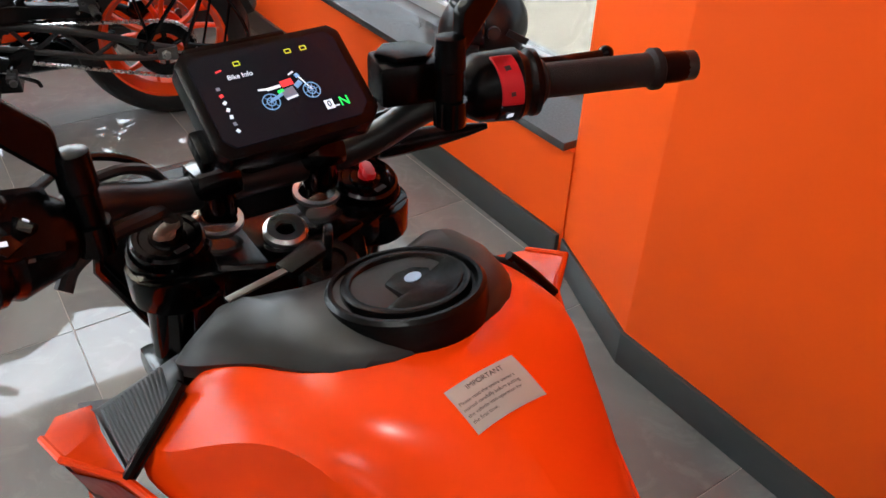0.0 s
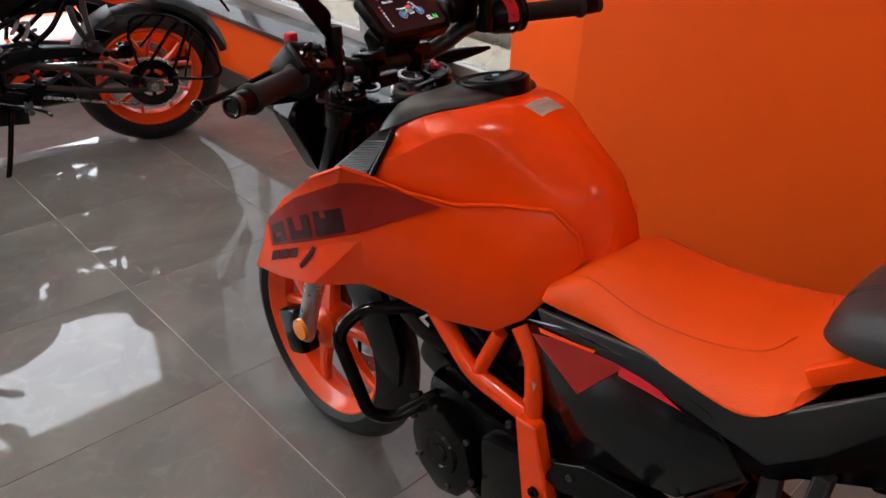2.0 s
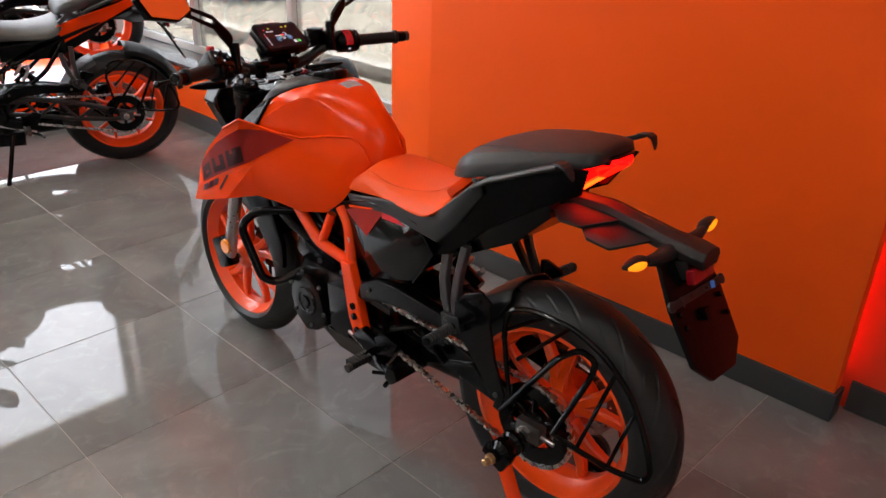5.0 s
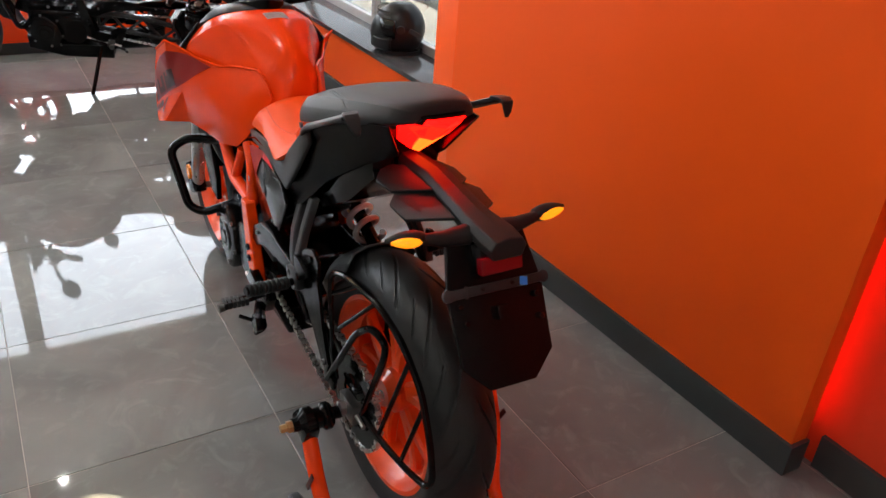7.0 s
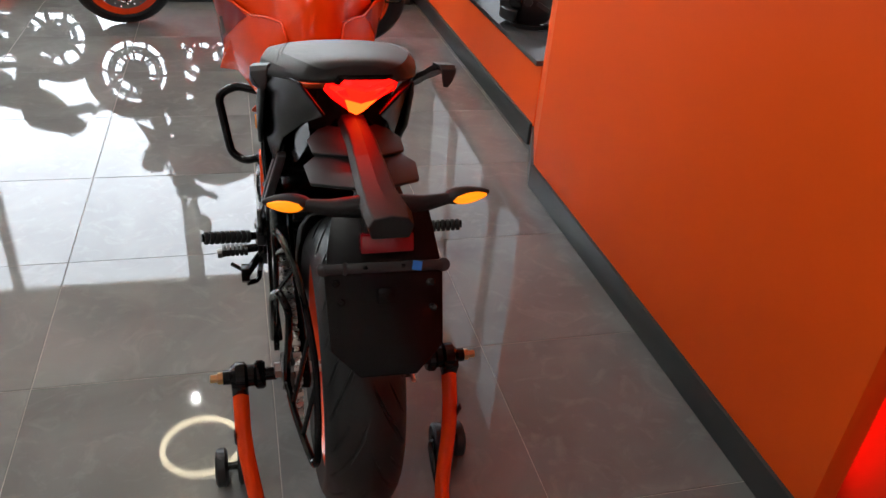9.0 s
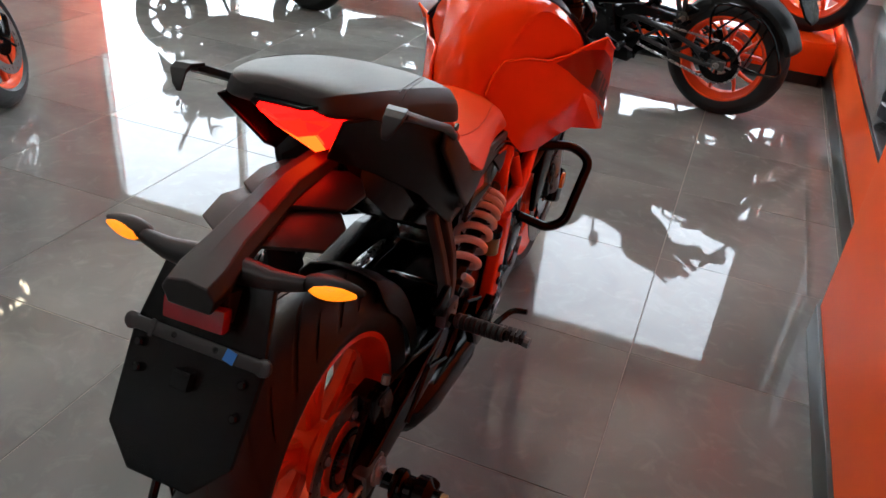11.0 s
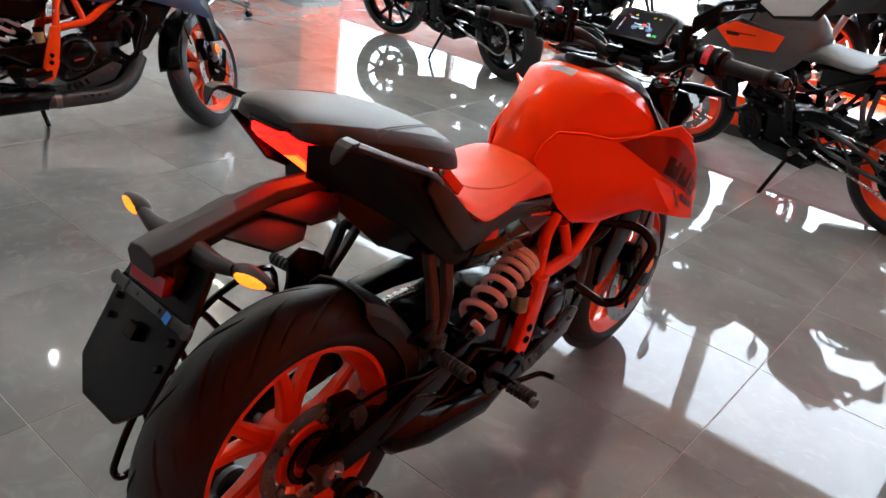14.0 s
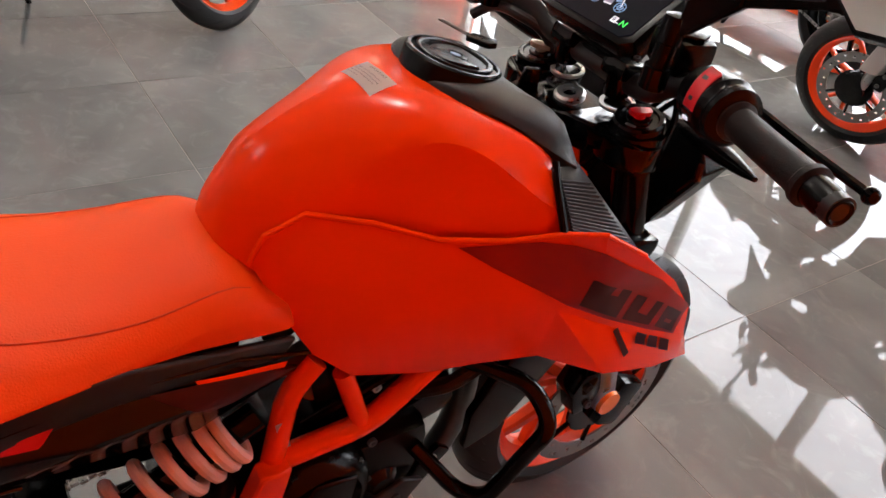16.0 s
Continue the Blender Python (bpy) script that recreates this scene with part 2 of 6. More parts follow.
def floor_material():
    m = bpy.data.materials.new("polished_grey_tile")
    m.use_nodes = True
    nt = m.node_tree
    b = nt.nodes["Principled BSDF"]
    b.inputs["Specular IOR Level"].default_value = 0.35
    geo = nt.nodes.new("ShaderNodeNewGeometry")
    info = nt.nodes.new("ShaderNodeObjectInfo")
    add = nt.nodes.new("ShaderNodeVectorMath")
    add.operation = "MULTIPLY_ADD"
    add.inputs[1].default_value = (7.0, 7.0, 7.0)
    nt.links.new(info.outputs["Random"], add.inputs[0])
    nt.links.new(geo.outputs["Position"], add.inputs[2])
    n1 = nt.nodes.new("ShaderNodeTexNoise")
    n1.inputs["Scale"].default_value = 2.2
    n1.inputs["Detail"].default_value = 8
    n1.inputs["Distortion"].default_value = 0.8
    nt.links.new(add.outputs[0], n1.inputs["Vector"])
    ramp = nt.nodes.new("ShaderNodeValToRGB")
    ramp.color_ramp.elements[0].position = 0.3
    ramp.color_ramp.elements[0].color = (0.125, 0.13, 0.126, 1)
    ramp.color_ramp.elements[1].position = 0.75
    ramp.color_ramp.elements[1].color = (0.21, 0.218, 0.212, 1)
    nt.links.new(n1.outputs["Fac"], ramp.inputs["Fac"])
    nw = nt.nodes.new("ShaderNodeTexNoise")
    nw.inputs["Scale"].default_value = 9
    nw.inputs["Detail"].default_value = 9
    nw.inputs["Roughness"].default_value = 0.62
    nw.inputs["Distortion"].default_value = 1.6
    nt.links.new(add.outputs[0], nw.inputs["Vector"])
    rw = nt.nodes.new("ShaderNodeMapRange")
    rw.inputs["From Min"].default_value = 0.52
    rw.inputs["From Max"].default_value = 0.78
    rw.inputs["To Max"].default_value = 0.36
    nt.links.new(nw.outputs["Fac"], rw.inputs["Value"])
    wisp = nt.nodes.new("ShaderNodeMix")
    wisp.data_type = "RGBA"
    wisp.inputs["B"].default_value = (0.29, 0.302, 0.295, 1)
    nt.links.new(rw.outputs["Result"], wisp.inputs["Factor"])
    nt.links.new(ramp.outputs["Color"], wisp.inputs["A"])
    nt.links.new(wisp.outputs["Result"], b.inputs["Base Color"])
    n2 = nt.nodes.new("ShaderNodeTexNoise")
    n2.inputs["Scale"].default_value = 5
    n2.inputs["Detail"].default_value = 5
    nt.links.new(geo.outputs["Position"], n2.inputs["Vector"])
    mr = nt.nodes.new("ShaderNodeMapRange")
    mr.inputs["From Min"].default_value = 0.3
    mr.inputs["From Max"].default_value = 0.7
    mr.inputs["To Min"].default_value = 0.015
    mr.inputs["To Max"].default_value = 0.055
    nt.links.new(n2.outputs["Fac"], mr.inputs["Value"])
    nt.links.new(mr.outputs["Result"], b.inputs["Roughness"])
    return m


M["tile"] = floor_material()


# ---- mesh helpers ----
def V(*a):
    return Vector(a)


def finish(bm, smooth_angle=35, sheet=False):
    bmesh.ops.recalc_face_normals(bm, faces=bm.faces)
    if sheet:
        # an open sheet: its outside is away from the bike's middle, or upward
        mean_x = sum(v.co.x for v in bm.verts) / len(bm.verts)
        lean = sum(f.normal.x * f.calc_area() for f in bm.faces) * mean_x if abs(mean_x) > 0.02 else sum(f.normal.z * f.calc_area() for f in bm.faces)
        if lean < 0:
            bmesh.ops.reverse_faces(bm, faces=bm.faces)
    for f in bm.faces:
        f.smooth = True
    for e in bm.edges:
        if len(e.link_faces) == 2 and e.calc_face_angle(0) > radians(smooth_angle):
            e.smooth = False
    return bm


def to_object(name, bm, material, smooth_angle=35, sheet=False):
    finish(bm, smooth_angle, sheet)
    me = bpy.data.meshes.new(name)
    bm.to_mesh(me)
    bm.free()
    me.materials.append(material)
    return new(name, me)


def part(name, bm, material, parent, label="", subsurf=0, solid=0.0, bevel=0.0, smooth_angle=35):
    ob = to_object(name, bm, material, smooth_angle, solid > 0)
    ob.parent = parent
    if label:
        tagged(ob, label=label)
    if solid:
        md = ob.modifiers.new("solid", "SOLIDIFY")
        md.thickness = solid
        md.offset = -1
    if bevel:
        md = ob.modifiers.new("bevel", "BEVEL")
        md.width = bevel
        md.segments = 2
        md.limit_method = "ANGLE"
    if subsurf:
        md = ob.modifiers.new("sub", "SUBSURF")
        md.levels = md.render_levels = subsurf
    return ob


def thing(name, label, category, group="", kind="", at=None):
    e = new(name)
    e.empty_display_size = 0.1
    if at is not None:
        e.matrix_world = at
    return tagged(e, label=label, category=category, group=group, kind=kind)


def box(size, centre=(0, 0, 0), bevel=0.0, rot=None, segs=2, bm=None):
    own = bmesh.new()
    bmesh.ops.create_cube(own, size=1)
    bmesh.ops.scale(own, vec=size, verts=own.verts)
    if bevel:
        bmesh.ops.bevel(own, geom=list(own.edges), offset=bevel, segments=segs, affect="EDGES", profile=0.6)
    m = Matrix.Translation(centre)
    if rot:
        m = m @ Euler([radians(a) for a in rot]).to_matrix().to_4x4()
    own.transform(m)
    return merge(bm, own)


def merge(bm, own):
    if bm is None:
        return own
    me = bpy.data.meshes.new("tmp")
    own.to_mesh(me)
    own.free()
    bm.from_mesh(me)
    bpy.data.meshes.remove(me)
    return bm


def spline(pts, n):
    """Points along a Catmull-Rom curve."""
    p = [Vector(q) for q in pts]
    p = [p[0] * 2 - p[1]] + p + [p[-1] * 2 - p[-2]]
    out = []
    for i in range(1, len(p) - 2):
        a, b, c, d = p[i - 1:i + 3]
        for k in range(n):
            t = k / n
            out.append(0.5 * ((2 * b) + (c - a) * t + (2 * a - 5 * b + 4 * c - d) * t * t + (3 * b - a - 3 * c + d) * t ** 3))
    out.append(p[-2])
    return out


def rounded(pts, r, n=5, closed=False):
    """A polyline with its corners rounded by radius r."""
    p = [Vector(q) for q in pts]
    out = []
    count = len(p)
    for i in range(count):
        if not closed and i in (0, count - 1):
            out.append(p[i])
            continue
        a, b, c = p[i - 1], p[i], p[(i + 1) % count]
        da, dc = a - b, c - b
        k = min(r, da.length * 0.45, dc.length * 0.45)
        s, e = b + da.normalized() * k, b + dc.normalized() * k
        for j in range(n + 1):
            t = j / n
            out.append(s * (1 - t) ** 2 + b * 2 * t * (1 - t) + e * t * t)
    return out


def tube(pts, r, seg=10, closed=False, bm=None, taper=None):
    bm = bm or bmesh.new()
    p = [Vector(q) for q in pts]
    n = len(p)
    rings = []
    up = None
    for i in range(n):
        a = p[i - 1] if (i or closed) else p[0]
        b = p[(i + 1) % n] if (i < n - 1 or closed) else p[-1]
        d = (b - a).normalized()
        if up is None:
            up = d.orthogonal().normalized()
        up = (up - d * up.dot(d)).normalized()
        side = d.cross(up)
        rr = r if taper is None else r * (1 + (taper - 1) * i / (n - 1))
        rings.append([bm.verts.new(p[i] + (up * math.cos(k) + side * math.sin(k)) * rr)
                      for k in (2 * math.pi * j / seg for j in range(seg))])
    for i in range(n if closed else n - 1):
        a, b = rings[i], rings[(i + 1) % n]
        shift = 0
        if closed and i == n - 1:
            shift = min(range(seg), key=lambda s: (a[0].co - b[s].co).length)
        for j in range(seg):
            bm.faces.new((a[j], a[(j + 1) % seg], b[(j + 1 + shift) % seg], b[(j + shift) % seg]))
    if not closed:
        bm.faces.new(rings[0][::-1])
        bm.faces.new(rings[-1])
    return bm


def rod(a, b, r, seg=12, bm=None, r2=None):
    return tube([a, b], r, seg, bm=bm, taper=None if r2 is None else r2 / r)


def lathe(profile, centre=(0, 0, 0), axis=(1, 0, 0), seg=32, bm=None, closed=False, start=0.0, sweep=360.0):
    """Turns (along, radius) pairs round the axis."""
    bm = bm or bmesh.new()
    ax = Vector(axis).normalized()
    u = Vector((0, 0, 1)) if abs(ax.z) < 0.9 else Vector((0, 1, 0))
    u = (u - ax * u.dot(ax)).normalized()
    w = ax.cross(u)
    c = Vector(centre)
    full = sweep >= 360
    cols = []
    for i in range(seg if full else seg + 1):
        k = radians(start + sweep * i / seg)
        d = u * math.cos(k) + w * math.sin(k)
        cols.append([bm.verts.new(c + ax * a + d * r) for a, r in profile])
    n = len(profile)
    for i in range(seg):
        a, b = cols[i], cols[(i + 1) % len(cols)]
        for j in range(n if closed else n - 1):
            q = (a[j], a[(j + 1) % n], b[(j + 1) % n], b[j])
            bm.faces.new(q)
    bmesh.ops.remove_doubles(bm, verts=bm.verts, dist=1e-5)
    return bm


def loft(sections, cap=True, bm=None, closed=True):
    bm = bm or bmesh.new()
    rings = [[bm.verts.new(q) for q in s] for s in sections]
    for a, b in zip(rings, rings[1:]):
        n = len(a)
        for j in range(n if closed else n - 1):
            bm.faces.new((a[j], a[(j + 1) % n], b[(j + 1) % n], b[j]))
    if cap and closed:
        bm.faces.new(rings[0][::-1])
        bm.faces.new(rings[-1])
    return bm


def prism(outline, x0, x1, bevel=0.0, bm=None, plane="yz"):
    """An outline, extruded from x0 to x1 across its plane."""
    own = bmesh.new()
    def at(a, b, d):
        return {"yz": (d, a, b), "xz": (a, d, b), "xy": (a, b, d)}[plane]
    lo = [own.verts.new(at(a, b, x0)) for a, b in outline]
    hi = [own.verts.new(at(a, b, x1)) for a, b in outline]
    n = len(lo)
    own.faces.new(lo[::-1])
    own.faces.new(hi)
    for i in range(n):
        own.faces.new((lo[i], lo[(i + 1) % n], hi[(i + 1) % n], hi[i]))
    if bevel:
        bmesh.ops.bevel(own, geom=list(own.edges), offset=bevel, segments=2, affect="EDGES", profile=0.6)
    return merge(bm, own)


def patch(points, faces, bm=None):
    bm = bm or bmesh.new()
    v = {k: bm.verts.new(q) for k, q in points.items()}
    for f in faces:
        bm.faces.new([v[k] for k in f.split()])
    return bm


def drape(ob, tree, lift=0.0008, m=None, top=2.0):
    """Lets a flat mesh down onto the surface under it."""
    m = m or Matrix.Identity(4)
    for v in ob.data.vertices:
        p = m @ v.co
        hit = tree.ray_cast(V(p.x, p.y, top), V(0, 0, -1))
        if hit[0] is not None:
            v.co = hit[0] + hit[1] * lift
        else:
            v.co = p
    ob.matrix_local = Matrix.Identity(4)
    return ob


def text(words, size, m, material, parent, name="lettering", align="LEFT", depth=0.0003):
    cu = bpy.data.curves.new(name, "FONT")
    cu.body = words
    cu.size = size
    cu.align_x = align
    cu.extrude = depth
    tmp = bpy.data.objects.new("tmp", cu)
    scene.collection.objects.link(tmp)
    me = bpy.data.meshes.new_from_object(tmp.evaluated_get(bpy.context.evaluated_depsgraph_get()))
    bpy.data.objects.remove(tmp)
    bpy.data.curves.remove(cu)
    me.materials.clear()
    me.materials.append(material)
    ob = new(name, me)
    ob.parent = parent
    ob.matrix_local = m
    return ob

# ---- room ----
WALL_X, PIER_X = 1.11, 0.97
ROOM_L, ROOM_B, ROOM_F, CEIL = -7.5, -4.5, 5.2, 3.3
SILL = 0.40


def wall(name, size, centre, material, label, category="wall", bevel=0.0):
    return tagged(to_object(name, box(size, centre, bevel), material), label=label, category=category, kind="structure")


# pier: long face along the bike, chamfered end towards the window
pier_bm = prism([(PIER_X + 0.016, -0.36), (PIER_X + 0.002, 1.445), (1.115, 1.84), (1.6, 1.84), (1.6, -0.30), (1.05, -0.30), (1.05, -0.36)], 0.0, CEIL, 0.003, plane="xy")
tagged(to_object("wall_pier", pier_bm, M["wall_orange"]), label="smooth orange painted wall pier beside the motorcycle", category="wall", kind="structure")
sk = prism([(PIER_X + 0.004, -0.372), (PIER_X - 0.010, 1.447), (1.104, 1.836), (1.112, 1.836), (PIER_X + 0.004, 1.445), (PIER_X + 0.018, -0.36), (1.05, -0.3605), (1.05, -0.372)], 0.002, 0.10, 0.002, plane="xy")
tagged(to_object("baseboard_pier", sk, M["skirting"]), label="dark grey tile skirting along the orange pier", category="skirting", kind="structure")
wall("wall_window", (0.35, 3.36, SILL - 0.025), (WALL_X + 0.175, 3.52, (SILL - 0.025) / 2), M["wall_orange"], "low orange painted wall under the shop window")
wall("baseboard_window", (0.014, 3.3, 0.105), (WALL_X - 0.008, 3.5, 0.0545), M["skirting"], "dark grey tile skirting under the window wall", "skirting", 0.002)
wall("window_ledge", (0.37, 3.34, 0.025), (WALL_X + 0.165, 3.53, SILL - 0.0125), M["granite"], "polished dark granite window ledge", "window sill", 0.003)
wall("wall_over_window", (0.35, 3.2, CEIL - 2.82), (WALL_X + 0.175, 3.46, (CEIL + 2.82) / 2), M["wall_orange"], "orange painted wall above the shop window")
wall("wall_corner", (0.45, 0.34, CEIL), (1.255, 5.23, CEIL / 2), M["grey_wall"], "plain grey corner column between the two windows")
# red-lit recess past the pier
wall("wall_recess", (0.5, 4.17, CEIL), (1.35, -2.389, CEIL / 2), M["wall_red"], "red painted recessed wall lit by a red strip")
wall("baseboard_recess", (0.014, 4.08, 0.105), (1.092, -2.42, 0.0545), M["skirting"], "dark tile skirting under the red wall", "skirting")
# Back and side walls are unseen, added pale to bounce light into the room.
wall("wall_back", (9.2, 0.2, CEIL), (-3.1, ROOM_B - 0.1, CEIL / 2), M["grey_wall"], "unseen pale back wall, added to bounce light")
wall("wall_left", (0.2, 9.9, CEIL), (ROOM_L - 0.1, 0.35, CEIL / 2), M["grey_wall"], "unseen pale side wall, added to bounce light")
wall("ceiling", (9.4, 10.2, 0.15), (-3.0, 0.4, CEIL + 0.08), M["ceiling"], "plain pale board ceiling", "ceiling")
wall("wall_front_top", (6.6, 0.2, CEIL - 2.95), (-2.27, ROOM_F + 0.1, (CEIL + 2.95) / 2), M["plaster"], "white plastered beam above the glass front")
wall("wall_front_base", (6.59, 0.2, 0.3), (-2.27, ROOM_F + 0.1, 0.15), M["wall_orange"], "low orange painted base under the glass front")
wall("wall_front_column", (0.76, 0.24, CEIL), (-5.955, ROOM_F + 0.1, CEIL / 2), M["wall_orange"], "orange painted column beside the glass front")
wall("wall_front_left", (1.15, 0.2, CEIL), (-6.915, ROOM_F + 0.1, CEIL / 2), M["grey_wall"], "plain grey wall past the orange column")


def window(name, a, b, z0, z1, posts, label, glass="glass"):
    """A glazed front from a to b (plan points) with upright posts."""
    w = thing(name, label, "window", kind="structure")
    a, b = Vector((*a, 0)), Vector((*b, 0))
    d = (b - a).normalized()
    ang = math.degrees(math.atan2(d.y, d.x))
    ln = (b - a).length
    mid = (a + b) / 2
    for z in (z0 + 0.025, z1 - 0.025):
        part("rail", box((ln, 0.06, 0.05), (mid.x, mid.y, z), 0.003, (0, 0, ang)), M["alu"], w)
    for s, wd in posts:
        q = a + d * s
        part("post", box((wd, 0.07, z1 - z0 - 0.1), (q.x, q.y, (z0 + z1) / 2), 0.003, (0, 0, ang)), M["alu"], w)
    cuts = [s for s, _ in posts]
    for s0, s1 in zip(cuts, cuts[1:]):
        q = a + d * (s0 + s1) / 2
        part("pane", box((s1 - s0 - 0.05, 0.006, z1 - z0 - 0.09), (q.x, q.y, (z0 + z1) / 2), 0, (0, 0, ang)), M[glass], w)
    return w


window("window_front", (-5.57, ROOM_F + 0.1), (1.03, ROOM_F + 0.1), 0.3, 2.95, [(0.03, 0.06), (1.7, 0.06), (3.3, 0.08), (4.87, 0.14), (6.57, 0.06)], "tall glazed shop front in an aluminium frame")
window("window_side", (1.38, 1.86), (1.38, 5.06), SILL, 2.82, [(0.03, 0.06), (1.1, 0.05), (2.2, 0.05), (3.17, 0.06)], "shop window in an aluminium frame above the ledge", "glass_dark")


# far block with an orange end, taken for a pillar corner rather than a counter
cb = thing("counter_block", "orange and dark panelled block by the shop front", "counter")
part("side_panel", box((1.6, 0.5, 1.0), (-5.84, 4.62, 0.56), 0.004), M["wall_orange"], cb)
part("plinth", box((1.62, 0.52, 0.1), (-5.84, 4.62, 0.052), 0.003), M["skirting"], cb)

# display platform along the shop front
pf = thing("display_platform", "low orange display platform with a dark plinth", "platform")
part("deck", box((1.97, 0.9, 0.19), (0.095, 4.72, 0.175), 0.006), M["orange_gloss"], pf)
part("plinth", box((1.9, 0.84, 0.08), (0.095, 4.73, 0.041), 0.0), M["skirting"], pf)

# ground outside
gb = bmesh.new()
bmesh.ops.create_grid(gb, x_segments=8, y_segments=8, size=300)
bmesh.ops.translate(gb, vec=(0, 0, -0.15), verts=gb.verts)
tagged(to_object("ground", gb, M["asphalt"]), label="dusty grey ground outside the shop", category="ground", kind="structure")

# a small tree on the dusty lot outside
tree = thing("tree", "small leafy tree on the dusty lot outside", "tree", at=pose(5.2, 9.6, -0.15))
part("trunk", tube(spline([(0, 0, -0.02), (0.03, 0.02, 0.5), (-0.02, 0.04, 1.1), (0.02, 0.0, 1.8)], 4), 0.09, 10, taper=0.45), M["bark"], tree)
rnd = random.Random(4)
for k in range(6):
    a = k * 1.05
    part("limb", tube(spline([(0.0, 0.02, 0.9 + 0.1 * k), (0.3 * math.cos(a), 0.3 * math.sin(a), 1.2 + 0.12 * k), (0.65 * math.cos(a), 0.65 * math.sin(a), 1.45 + 0.14 * k)], 4), 0.03, 6, taper=0.3), M["bark"], tree)
leaves = bmesh.new()
for k in range(2600):
    u, v, q = rnd.uniform(0, 6.283), rnd.uniform(-1, 1), rnd.random() ** 0.4
    lump = 1 + 0.25 * math.sin(3 * u + 4 * v) + 0.15 * math.sin(7 * u)
    c = V(0.85 * q * lump * math.cos(u) * math.sqrt(1 - v * v), 0.85 * q * lump * math.sin(u) * math.sqrt(1 - v * v), 1.55 + 1.0 * q * v * lump)
    d = V(rnd.uniform(-1, 1), rnd.uniform(-1, 1), rnd.uniform(-0.6, 0.6)).normalized()
    e = d.orthogonal().normalized()
    leaves.faces.new([leaves.verts.new(c + d * 0.05 * a + e * 0.022 * w) for a, w in ((-1, 0), (0, -1), (1, 0), (0, 1))])
part("crown", leaves, M["leaf"], tree)
wall("kerb", (0.18, 30, 0.16), (3.4, 9.0, -0.09), M["kerb"], "pale concrete kerb outside the shop", "kerb", 0.02)
wall("boundary_wall", (0.2, 14, 2.2), (9.5, 6.0, 0.95), M["kerb"], "grey concrete boundary wall across the lot", "wall", 0.01)

# ring lamp and red strip
rl = thing("ring_lamp", "round warm white ring lamp hanging under the ceiling", "ceiling lamp")
part("tube", lathe([(math.cos(k) * 0.02, 0.28 + math.sin(k) * 0.02) for k in (2 * math.pi * i / 8 for i in range(8))], (-0.62, 3.06, 2.9), (0, 0, 1), 48, closed=True), M["lamp"], rl)
part("hanger", rod((-0.62, 3.34, 2.9), (-0.62, 3.34, CEIL + 0.01), 0.004, 6), M["alu"], rl)
part("hanger", rod((-0.62, 2.78, 2.9), (-0.62, 2.78, CEIL + 0.01), 0.004, 6), M["alu"], rl)
copy_thing(rl, Matrix.Translation((-4.5, 0.1, 0)))
dl = thing("downlight", "small round recessed ceiling downlight", "ceiling lamp", "ceiling downlights", at=Matrix.Translation((LAMPS[0][0], LAMPS[0][1], 3.27)))
part("bezel", lathe([(0, 0.065), (-0.006, 0.085), (0.006, 0.09), (0.034, 0.09), (0.034, 0.065)], (0, 0, 0), (0, 0, 1), 24, closed=True), M["white"], dl)
for lx, ly in LAMPS[1:]:
    copy_thing(dl, Matrix.Translation((lx, ly, 3.27)))
st = thing("red_strip_lamp", "red light strip in a slot behind the pier", "light strip")
part("strip", box((0.010, 0.012, 3.0), (1.0565, -0.344, 1.65), 0.004), M["red_led"], st)

# floor tiles
TILE, TX, TY = 0.615, -0.765, 0.44
fl = tagged(to_object("floor", box((9.2, 10.2, 0.05), (-3.05, 0.4, -0.0264)), M["grout"]), label="polished dark grey stone tile floor", category="floor", kind="structure")
tile_bm = box((TILE - 0.0025, TILE - 0.0025, 0.012), (0, 0, -0.006), 0.0008, segs=1)
finish(tile_bm)
tile_me = bpy.data.meshes.new("tile")
tile_bm.to_mesh(tile_me)
tile_bm.free()
tile_me.materials.append(M["tile"])

# ---- motorcycle ----
from mathutils.bvhtree import BVHTree

# bike axes: x to its right, y forward, z up; rear axle over the origin
RA, FA = V(0, 0, 0.366), V(0, 1.357, 0.295)


